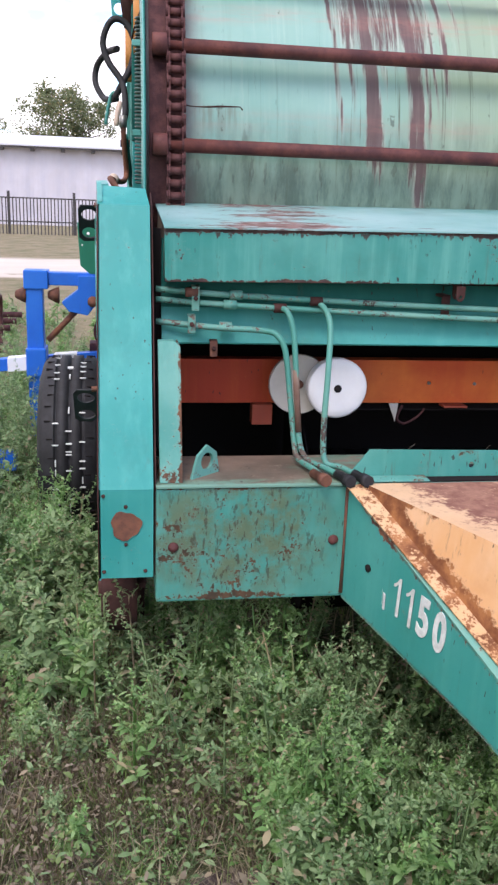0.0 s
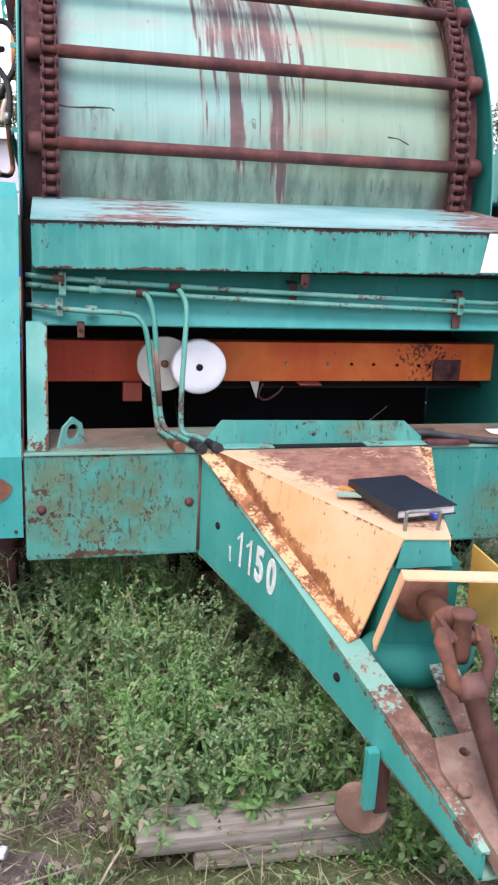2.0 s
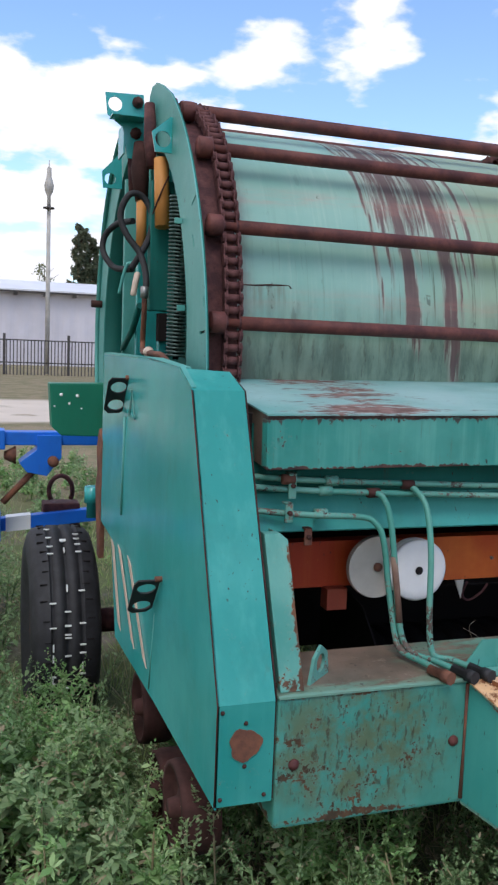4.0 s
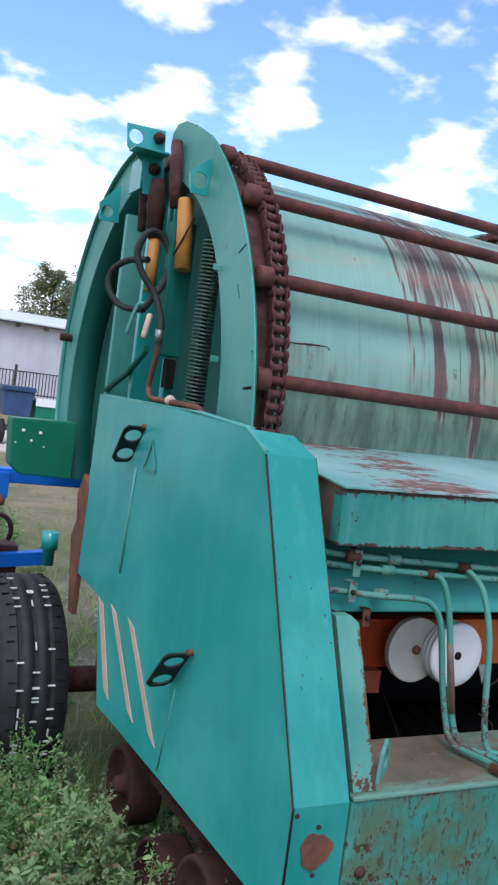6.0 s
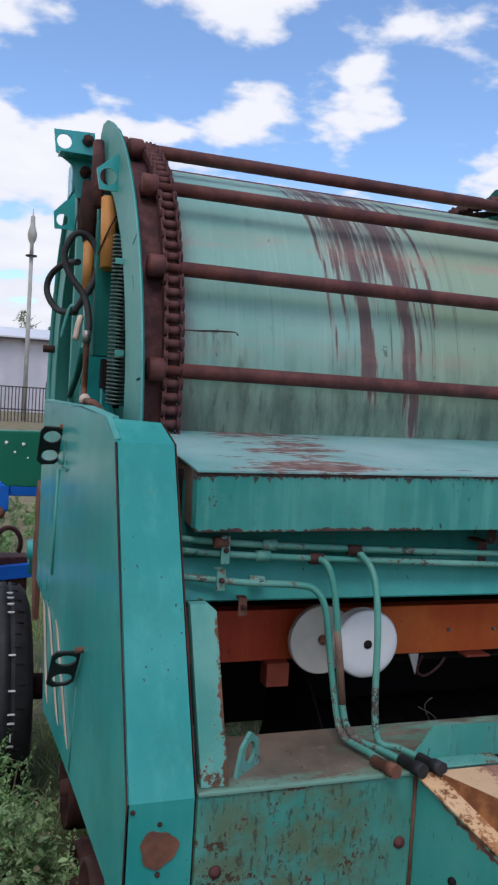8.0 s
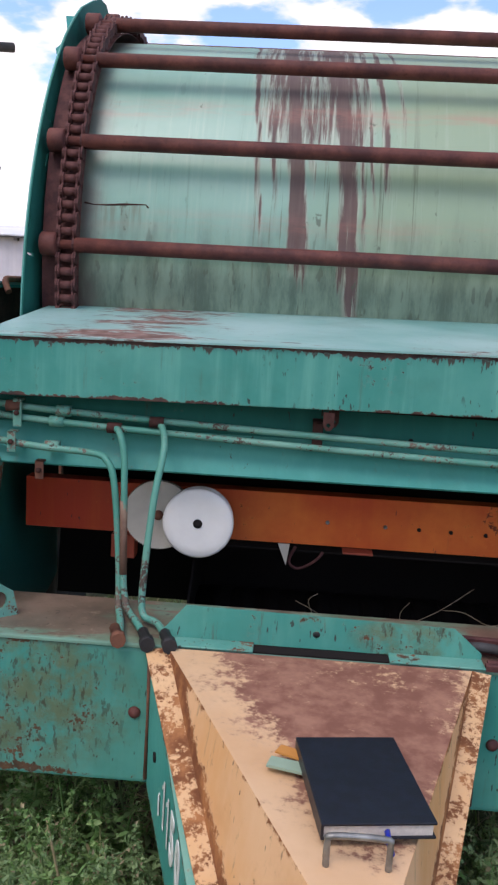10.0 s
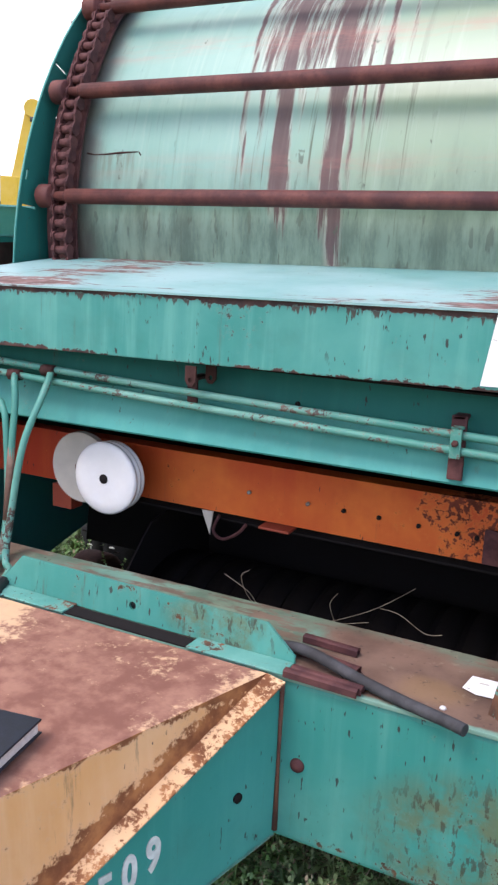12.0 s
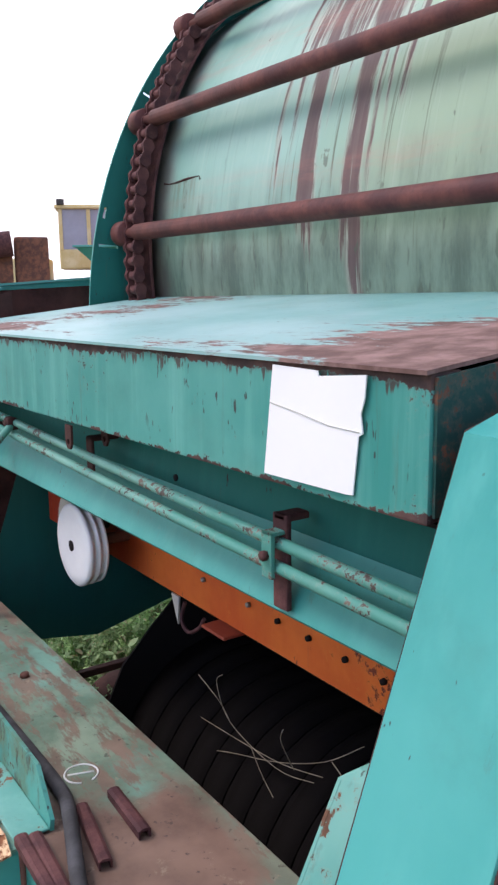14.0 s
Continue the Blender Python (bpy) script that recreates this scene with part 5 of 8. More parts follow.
for s in (-1, 1):
    eye_plate(s, 1.58, [(0.971, 2.462), (0.829, 2.468), (0.815, 2.30), (0.83, 2.235), (0.885, 2.235), (0.905, 2.345), (0.962, 2.385)], (0.934, 2.424), 0.026)
    eye_plate(s, 1.15, [(0.805, 2.286), (0.82, 2.286), (0.880, 2.235), (0.868, 2.172), (0.805, 2.172)], (0.843, 2.214), 0.026)
    eye_plate(s, 2.05, [(0.912, 2.272), (0.83, 2.36), (0.825, 2.205), (0.906, 2.205)], (0.876, 2.243), 0.024)
    x0, x1 = sorted((s * 0.83, s * 0.955))
    hinge = part("hinge_bracket", box(bm_new(), (x0, 1.50, 2.366), (x1, 1.579, 2.374), 0.002), M["box"], baler, "teal hinge bracket")
    x0, x1 = sorted((s * 0.822, s * 0.90))
    part("bracket_web", slab(bm_new(), [(s * 0.895, 1.579, 2.36), (s * 0.895, 1.579, 2.25), (s * 0.895, 1.70, 2.25), (s * 0.895, 1.70, 2.36)], (s * 0.006, 0, 0)), M["box"], hinge)
    for x, z in ((0.852, 2.436), (0.857, 2.325)):
        bm = bm_new()
        lathe(bm, [(-0.030, 0.0), (-0.030, 0.011), (-0.014, 0.011), (-0.014, 0.021), (0.0, 0.021), (0.0, 0.0001)], (s * x, 1.579, z), "y", 8)
        part("hinge_pin", bm, M["rust_dark"], hinge)

# hydraulic ram, hoses and return spring in the left recess
bm = bm_new()
tube(bm, [(-0.803, 1.36, 2.195), (-0.803, 1.312, 1.955)], 0.0265, 16)
ram = part("hydraulic_ram", bm, M["cyl"], baler, "ochre hydraulic ram with flaking paint")
part("ram_rod", tube(bm_new(), [(-0.838, 1.415, 2.392), (-0.838, 1.39, 2.26), (-0.836, 1.375, 2.165)], 0.021, 12, taper=[0.9, 1.1, 0.75]), M["rust_chain"], ram, "rusty ram rod eye")
part("ram_body", tube(bm_new(), [(-0.838, 1.53, 2.08), (-0.838, 1.515, 1.89)], 0.019, 12), M["cyl"], ram)
part("ram_eye", tube(bm_new(), [(-0.842, 1.56, 2.29), (-0.842, 1.55, 2.19), (-0.838, 1.53, 2.075)], 0.029, 12, taper=[0.8, 1.2, 0.8]), M["rust_dark"], ram)
part("ram_eye", tube(bm_new(), [(-0.852, 1.68, 2.26), (-0.848, 1.66, 2.12)], 0.016, 10), M["rust_chain"], ram)
part("ram_guide", tube(bm_new(), [(-0.80, 1.46, 2.23), (-0.80, 1.45, 2.09)], 0.007, 8), M["ring"], ram)
part("ram_guide", tube(bm_new(), [(-0.818, 1.47, 2.23), (-0.818, 1.46, 2.09)], 0.007, 8), M["ring"], ram)
part("ram_wire", tube(bm_new(), bend([(-0.785, 1.31, 2.13), (-0.805, 1.30, 2.09), (-0.828, 1.31, 2.03), (-0.835, 1.33, 2.0)], 4), 0.003, 5), M["rust_dark"], ram)
for path in ([(-0.867, 1.28, 1.715), (-0.858, 1.30, 1.77), (-0.868, 1.36, 1.86), (-0.915, 1.385, 1.93), (-0.936, 1.40, 1.995), (-0.918, 1.40, 2.055), (-0.888, 1.40, 2.078), (-0.848, 1.40, 2.058), (-0.822, 1.39, 1.995), (-0.838, 1.375, 1.92), (-0.868, 1.37, 1.862), (-0.895, 1.39, 1.815)],
             [(-0.885, 1.43, 1.985), (-0.925, 1.53, 1.985), (-0.962, 1.585, 1.945), (-0.968, 1.58, 1.885), (-0.935, 1.52, 1.825), (-0.89, 1.40, 1.812)]):
    part("hydraulic_hose", tube(bm_new(), bend(path, 6), 0.0115, 10), M["black"], baler, "looped black hydraulic hose")
part("hydraulic_pipe", tube(bm_new(), bend([(-0.867, 1.28, 1.73), (-0.864, 1.29, 1.66), (-0.857, 1.34, 1.585), (-0.856, 1.345, 1.545), (-0.868, 1.28, 1.522), (-0.893, 1.10, 1.519), (-0.908, 0.86, 1.517), (-0.905, 0.78, 1.512), (-0.885, 0.75, 1.48)], 6), 0.0095, 8), M["rust"], baler, "bare brown hydraulic pipe")
part("pipe_union", lathe(bm_new(), [(-0.02, 0.0), (-0.02, 0.014), (0.02, 0.014), (0.02, 0.0001)], (-0.867, 1.28, 1.725), "z", 6), M["steel"], baler)
part("brace", tube(bm_new(), [(-0.86, 1.40, 1.685), (-0.845, 1.62, 1.60), (-0.83, 1.92, 1.525)], 0.012, 6), M["panel"], baler)
part("hose_tie", tube(bm_new(), bend([(-0.885, 1.39, 1.83), (-0.905, 1.41, 1.83), (-0.918, 1.42, 1.79), (-0.93, 1.43, 1.725)], 5), 0.007, 6), M["ring"], baler, "pale cloth tie on the hoses")
part("hose_tie", tube(bm_new(), bend([(-0.875, 1.37, 1.80), (-0.885, 1.36, 1.76), (-0.892, 1.36, 1.715)], 5), 0.011, 6, taper=[0.6] + [1.0] * 9 + [0.5]), M["stripe"], baler, "pale cloth tie on the hoses")
part("cloth_knot", lathe(bm_new(), [(-0.016, 0.004), (-0.012, 0.014), (0.0, 0.018), (0.012, 0.014), (0.016, 0.004)], (-0.90, 1.02, 1.522), "y", 10), M["stripe"], baler, "pinkish rag knotted round the pipe")
bm = bm_new()
turns, n = 44, 10
pts = [(-0.796 + 0.030 * math.cos(2 * math.pi * k / n), 1.09 - 0.005 * k / (turns * n) + 0.030 * math.sin(2 * math.pi * k / n), 2.03 - 0.52 * k / (turns * n)) for k in range(turns * n + 1)]
tube(bm, pts, 0.0042, 5)
part("return_spring", bm, M["spring"], baler, "long grey-teal coil spring")
part("spring_core", tube(bm_new(), [(-0.796, 1.09, 2.04), (-0.796, 1.085, 1.50)], 0.010, 8), M["void"], baler)

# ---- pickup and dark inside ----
# near-black colours paint the deep shade behind the crossbar
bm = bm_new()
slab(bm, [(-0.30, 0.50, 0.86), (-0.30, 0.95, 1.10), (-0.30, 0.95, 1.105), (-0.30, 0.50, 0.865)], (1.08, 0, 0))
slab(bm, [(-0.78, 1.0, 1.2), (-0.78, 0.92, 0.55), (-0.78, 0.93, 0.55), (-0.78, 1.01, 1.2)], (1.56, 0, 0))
part("throat_plate", bm, M["void"], baler, "throat plate coloured near-black for the shaded opening")
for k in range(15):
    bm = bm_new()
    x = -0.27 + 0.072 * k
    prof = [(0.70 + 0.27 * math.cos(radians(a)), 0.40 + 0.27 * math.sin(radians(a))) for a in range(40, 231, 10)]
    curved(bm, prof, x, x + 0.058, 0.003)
    part("pickup_band", bm, M["pickup"], baler, "steel pickup band coloured near-black as in shade")
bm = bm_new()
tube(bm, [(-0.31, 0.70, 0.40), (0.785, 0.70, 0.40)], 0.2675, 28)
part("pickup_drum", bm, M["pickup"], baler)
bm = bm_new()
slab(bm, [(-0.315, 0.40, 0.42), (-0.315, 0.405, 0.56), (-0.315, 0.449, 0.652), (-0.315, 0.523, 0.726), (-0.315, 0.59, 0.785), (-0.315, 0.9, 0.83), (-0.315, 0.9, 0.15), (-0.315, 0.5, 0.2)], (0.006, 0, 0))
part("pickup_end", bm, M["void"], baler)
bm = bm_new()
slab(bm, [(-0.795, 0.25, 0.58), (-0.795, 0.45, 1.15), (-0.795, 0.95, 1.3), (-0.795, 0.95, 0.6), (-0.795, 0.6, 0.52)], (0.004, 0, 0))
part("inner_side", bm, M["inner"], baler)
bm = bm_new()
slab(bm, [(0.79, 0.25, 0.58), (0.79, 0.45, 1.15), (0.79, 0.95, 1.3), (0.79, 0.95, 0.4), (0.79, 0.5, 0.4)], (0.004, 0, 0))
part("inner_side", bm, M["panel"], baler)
# roof added to keep the opening dark, in the shade colour
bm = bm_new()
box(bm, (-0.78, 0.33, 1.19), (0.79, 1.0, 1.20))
part("light_block_roof", bm, M["void"], baler)

# ---- wheels ----
def road_wheel(x, s):
    c = (x, 1.82, 0.385)
    bm = bm_new()
    w, R = 0.128, 0.405
    prof = [(-w * 0.72, 0.21), (-w, 0.27), (-w * 1.04, 0.33), (-w * 0.93, R - 0.028), (-w * 0.80, R - 0.010), (-w * 0.5, R)]
    for g in (-0.42, 0.0, 0.42):
        prof += [(w * (g - 0.06), R + 0.001), (w * (g - 0.045), R - 0.012), (w * (g + 0.045), R - 0.012), (w * (g + 0.06), R + 0.001)]
    prof += [(w * 0.5, R), (w * 0.80, R - 0.010), (w * 0.93, R - 0.028), (w * 1.04, 0.33), (w, 0.27), (w * 0.72, 0.21)]
    lathe(bm, prof, c, "x", 64)
    wh = part("wheel", bm, M["black"], baler, "worn black road tyre with white specks in the tread")
    bm = bm_new()
    lathe(bm, [(s * -0.02, 0.0), (s * -0.02, 0.10), (s * 0.03, 0.15), (s * 0.085, 0.19), (s * 0.10, 0.215), (s * 0.06, 0.215), (s * 0.0, 0.20), (s * -0.08, 0.21), (s * -0.08, 0.0001)], c, "x", 36)
    part("rim", bm, M["rust"], wh, "rusty orange wheel rim")
    random.seed(7)
    for k in range(54):
        a = radians(95 + 175 * random.random())
        u = random.choice((-0.42, 0.0, 0.42)) * w
        bm = bm_new()
        long = random.random() < 0.6
        hw, hl = (0.012, 0.0028) if long else (0.0025, 0.014)
        box(bm, (u - hw, -hl, R - 0.003), (u + hw, hl, R + 0.0025))
        bmesh.ops.transform(bm, matrix=pose(*c, math.degrees(a) - 90), verts=bm.verts)
        part("paint_fleck", bm, M["marking"], wh)
    # sipes, one mesh for all
    sipe = bpy.data.meshes.new("tread_sipe")
    b2 = box(bm_new(), (-0.013, -0.002, R - 0.010), (0.013, 0.002, R + 0.0004))
    b2.to_mesh(sipe)
    b2.free()
    sipe.materials.append(M["void"])
    for k in range(40):
        for g in (-0.62, -0.21, 0.21, 0.62):
            ob = new("tread_sipe", sipe)
            ob.parent = wh
            ob.matrix_basis = pose(c[0] + g * w + 0.008 * math.sin(5 * k + 9 * g), c[1], c[2], 9 * k + 3.1 * math.sin(7 * k + 20 * g))


road_wheel(-1.092, -1)
road_wheel(1.092, 1)
bm = bm_new()
tube(bm, [(-1.0, 1.82, 0.385), (1.0, 1.82, 0.385)], 0.05, 12)
box(bm, (-0.75, 1.0, 0.56), (-0.67, 1.9, 0.64), 0.005)
box(bm, (0.67, 1.0, 0.56), (0.75, 1.9, 0.64), 0.005)
box(bm, (-0.75, 1.75, 0.40), (-0.67, 1.88, 0.62), 0.005)
box(bm, (0.67, 1.75, 0.40), (0.75, 1.88, 0.62), 0.005)
part("axle_frame", bm, M["rust_chain"], baler, "dark rusty axle frame")
# pickup gauge wheels, rusty
for x, y, z, r in ((-0.89, 0.36, 0.36, 0.12), (-0.85, 1.05, 0.33, 0.12), (-0.86, 0.70, 0.22, 0.12)):
    bm = bm_new()
    lathe(bm, [(-0.06, 0.0), (-0.06, r * 0.2), (-0.035, r * 0.24), (-0.02, r * 0.5), (-0.03, r * 0.8), (-0.05, r * 0.86), (-0.05, r * 0.97), (-0.035, r), (0.035, r), (0.05, r * 0.97), (0.05, r * 0.86), (0.03, r * 0.8), (0.02, r * 0.5), (0.035, r * 0.24), (0.06, r * 0.2), (0.06, 0.0001)], (x, y, z), "x", 28)
    part("gauge_wheel", bm, M["rust_dark"], baler, "rusty steel gauge wheel in the weeds")
bm = bm_new()
box(bm, (-0.84, 0.30, 0.385), (-0.815, 0.95, 0.405), 0.004)
part("gauge_arm", bm, M["rust_dark"], baler)
# rust-eaten strip and lamp behind the side sheet
bm = bm_new()
slab(bm, [(-0.968, 1.60, 1.22), (-0.968, 1.66, 1.14), (-0.968, 1.63, 1.05), (-0.968, 1.68, 0.98), (-0.968, 1.60, 0.72), (-0.968, 1.55, 0.72), (-0.968, 1.53, 1.18)], (0.02, 0, 0), 0.003)
part("rust_strip", bm, M["rust"], baler, "rust-eaten sheet strip")
bm = bm_new()
tube(bm, [(-0.905, 2.22, 0.89), (-0.905, 2.22, 0.815), (-0.905, 2.22, 0.813), (-0.905, 2.22, 0.745)], 0.036, 14, taper=[1, 1, 0.7, 0.7])
part("grease_cup", bm, M["box"], baler)
bm = bm_new()
slab(bm, [(-1.088, 2.40, 1.352), (-0.80, 2.40, 1.357), (-0.80, 2.40, 1.10), (-1.03, 2.40, 1.105), (-1.075, 2.40, 1.145)], (0, 0.12, 0), 0.006)
lampbox = part("tail_box", bm, M["green"], baler, "dark green tail light board with white dots")
for x, z, r in ((-1.05, 1.30, 0.008), (-0.975, 1.295, 0.008), (-1.012, 1.258, 0.006), (-1.08, 1.245, 0.004), (-0.955, 1.235, 0.004)):
    bm = bm_new()
    lathe(bm, [(-0.003, 0.0), (-0.003, r), (0.0, r), (0.0, 0.0001)], (x + 0.016, 2.399, z), "y", 12)
    part("light_dot", bm, M["paper"], lampbox)

# ---- ground ----
def ground_material():
    k = Nodes("weedy_soil")
    soil = k.mix(k.ramp(k.noise(6, 8, 0.65), 0.35, 0.7), (0.12, 0.098, 0.086), (0.23, 0.19, 0.165))
    straw = k.mix(k.ramp(k.noise(40, 6, 0.7), 0.4, 0.7), (0.17, 0.145, 0.11), (0.36, 0.31, 0.24))
    c = k.mix(k.ramp(k.noise(2.2, 6, 0.6), 0.42, 0.6), soil, straw)
    green = k.mix(k.ramp(k.noise(110, 7, 0.7), 0.36, 0.66), (0.050, 0.080, 0.025), (0.15, 0.185, 0.07))
    c = k.mix(k.ramp(k.noise(1.1, 7, 0.62, shift=(3, 9, 0)), 0.36, 0.54, 0.0, 0.85), c, green)
    # trodden soil patches
    for cx, cy, rx, ry in ((0.02, -0.95, 0.30, 0.17), (-0.86, -0.62, 0.22, 0.12), (-0.62, -0.42, 0.16, 0.08)):
        dx, dy = k.math("DIVIDE", k.math("SUBTRACT", k.axis(0), cx), rx), k.math("DIVIDE", k.math("SUBTRACT", k.axis(1), cy), ry)
        q = k.math("ADD", k.math("ADD", k.math("MULTIPLY", dx, dx), k.math("MULTIPLY", dy, dy)), k.math("MULTIPLY", k.noise(9, 6, 0.6), 0.6))
        c = k.mix(k.ramp(q, 0.8, 1.35, 1.0, 0.0), c, k.mix(k.ramp(k.noise(30, 8, 0.7), 0.35, 0.65), (0.075, 0.055, 0.052), (0.20, 0.155, 0.145)))
    # far field: dry grass, then a pale sandy track
    y = k.axis(1)
    field = k.mix(k.ramp(k.noise(1.4, 10, 0.78), 0.38, 0.66), (0.27, 0.215, 0.14), (0.14, 0.14, 0.07))
    c = k.mix(k.ramp(y, 5.0, 9.0), c, field)
    yy = k.math("ADD", y, k.math("MULTIPLY", k.math("SUBTRACT", k.noise(0.12, 4), 0.5), 4.0))
    track = k.math("MULTIPLY", k.ramp(yy, 15.0, 15.8), k.ramp(yy, 21.0, 22.4, 1.0, 0.0))
    sand = k.mix(k.noise(0.8, 7, 0.65), (0.52, 0.44, 0.37), (0.68, 0.60, 0.52))
    c = k.mix(k.math("MULTIPLY", track, k.ramp(k.noise(0.5, 6, 0.6, shift=(2, 2, 2)), 0.30, 0.42)), c, sand)
    k.bump(k.noise(25, 7, 0.65), 0.6, 0.03)
    return k.done(c, 0.95, 0, 0.2)


def lump(x, y):
    n = noise.fractal(Vector((x * 0.9, y * 0.9, 3.1)), 1.0, 2.0, 4)
    return 0.03 * n * max(0.0, 1 - max(abs(x), abs(y)) / 40)


bm = bm_new()
grid = [-3000, -600, -150, -60, -30, -16, -10] + [round(-7 + 0.2 * i, 2) for i in range(71)] + [10, 16, 30, 60, 150, 600, 3000]
vv = [[bm.verts.new((x, y, lump(x, y) if abs(x) < 8 and abs(y) < 8 else 0.0)) for x in grid] for y in grid]
for j in range(len(grid) - 1):
    for i in range(len(grid) - 1):
        bm.faces.new((vv[j][i], vv[j][i + 1], vv[j + 1][i + 1], vv[j + 1][i])).smooth = True
tagged(part("ground", bm, ground_material()), "weedy soil with dry grass and a sandy track", "ground", kind="structure")

# ---- weeds ----
def leaf_material(name, a, b, dry, dry_share):
    k = Nodes(name)
    r = k.island()
    c = k.mix(r, a, b)
    c = k.mix(k.ramp(k.noise(1.3, 4, shift=(4, 4, 4)), 0.35, 0.7, 0.0, 0.45), c, (a[0] * 0.7, a[1] * 0.85, a[2] * 0.7))
    pick = k.math("FRACT", k.math("MULTIPLY", r, 37.7))
    c = k.mix(k.ramp(pick, 1 - dry_share, 1 - dry_share + 0.02), c, dry)
    k.done(c, 0.55, 0, 0.35)
    tr = k.node("BsdfTranslucent")
    k.link(c, tr.inputs[0])
    mx = k.node("MixShader")
    mx.inputs[0].default_value = 0.45
    out = k.t.nodes["Material Output"]
    k.link(k.b.outputs[0], mx.inputs[1])
    k.link(tr.outputs[0], mx.inputs[2])
    k.link(mx.outputs[0], out.inputs[0])
    return k.m


M["leaf"] = leaf_material("sage_green_leaves", (0.165, 0.28, 0.12), (0.43, 0.55, 0.29), (0.46, 0.37, 0.25), 0.09)
M["leaf_bright"] = leaf_material("fresh_green_leaves", (0.16, 0.33, 0.10), (0.46, 0.63, 0.29), (0.50, 0.42, 0.26), 0.06)
M["leaf_dry"] = leaf_material("withered_leaves", (0.19, 0.145, 0.10), (0.42, 0.34, 0.25), (0.24, 0.33, 0.12), 0.30)
M["straw"] = leaf_material("dry_straw", (0.38, 0.31, 0.21), (0.66, 0.57, 0.42), (0.20, 0.155, 0.11), 0.25)
M["grass"] = leaf_material("grass_blades", (0.19, 0.29, 0.08), (0.42, 0.52, 0.20), (0.50, 0.42, 0.26), 0.3)
rng = np.random.default_rng(11)


class Leaves:
    """Collects many small folded leaves and thin stems, and makes one mesh of them."""

    def __init__(self):
        self.v, self.f, self.n = [], [], 0

    def leaves(self, p, d, length, width, fold=0.25, curl=1.0):
        p, d = np.asarray(p, float), np.asarray(d, float)
        n = len(p)
        d = d / np.linalg.norm(d, axis=1, keepdims=True)
        s = np.cross(d, np.array([0, 0, 1.0]) + 0.35 * rng.normal(size=(n, 3)))
        s /= np.linalg.norm(s, axis=1, keepdims=True) + 1e-9
        up = np.cross(s, d)
        L, W = np.broadcast_to(length, n)[:, None], np.broadcast_to(width, n)[:, None]
        small = (L[:, 0] < 0.019) | (W[:, 0] < 0.006)
        a = small
        mid = p + 0.42 * L * d + 0.06 * curl * L * up
        quad = np.stack([p, mid + 0.5 * W * s + fold * 0.5 * W * up, p + L * d - 0.12 * curl * L * up, mid - 0.5 * W * s + fold * 0.5 * W * up], 1)[a]
        self.v.append(quad.reshape(-1, 3))
        i = self.n + 4 * np.arange(a.sum())[:, None]
        self.f.append(np.concatenate([i + [0, 1, 2], i + [0, 2, 3]], 0))
        self.n += 4 * int(a.sum())
        # larger leaves are ovate, with a bent midrib
        b = ~small
        if b.any():
            rows = [p]
            for u, w, z in ((0.28, 0.80, 0.05), (0.62, 0.86, 0.05)):
                q = p + u * L * d + z * curl * L * up
                e = 0.5 * w * W * s + fold * 0.5 * w * W * up
                rows += [q + e, q, q - e]
            rows.append(p + L * d - 0.14 * curl * L * up)
            self.v.append(np.stack(rows, 1)[b].reshape(-1, 3))
            i = self.n + 8 * np.arange(b.sum())[:, None]
            self.f.append(np.concatenate([i + t for t in ([0, 1, 2], [0, 2, 3], [1, 4, 5], [1, 5, 2], [2, 5, 6], [2, 6, 3], [4, 7, 5], [5, 7, 6])], 0))
            self.n += 8 * int(b.sum())

    def stems(self, a, b, r):
        a, b = np.asarray(a, float), np.asarray(b, float)
        n = len(a)
        d = b - a
        s = np.cross(d, [0.3, 0.2, 1.0])
        s /= np.linalg.norm(s, axis=1, keepdims=True) + 1e-9
        t = np.cross(d, s)
        t /= np.linalg.norm(t, axis=1, keepdims=True) + 1e-9
        r = np.broadcast_to(r, n)[:, None]
        ring = [r * s, r * (-0.5 * s + 0.87 * t), r * (-0.5 * s - 0.87 * t)]
        q = np.stack([a + ring[0], a + ring[1], a + ring[2], b + 0.6 * ring[0], b + 0.6 * ring[1], b + 0.6 * ring[2]], 1)
        self.v.append(q.reshape(-1, 3))
        i = self.n + 6 * np.arange(n)[:, None]
        self.f.append(np.concatenate([i + [0, 1, 4], i + [0, 4, 3], i + [1, 2, 5], i + [1, 5, 4], i + [2, 0, 3], i + [2, 3, 5]], 0))
        self.n += 6 * n

    def make(self, name, material, label, category):
        v, f = np.concatenate(self.v), np.concatenate(self.f)
        me = bpy.data.meshes.new(name)
        me.vertices.add(len(v))
        me.vertices.foreach_set("co", v.ravel())
        me.loops.add(3 * len(f))
        me.loops.foreach_set("vertex_index", f.ravel().astype(np.int32))
        me.polygons.add(len(f))
        me.polygons.foreach_set("loop_start", np.arange(0, 3 * len(f), 3, dtype=np.int32))
        me.update(calc_edges=True)
        me.materials.append(material)
        return tagged(new(name, me), label, category, kind="stuff")


def unit(az, el):
    return np.stack([np.cos(az) * np.cos(el), np.sin(az) * np.cos(el), np.sin(el)], -1)


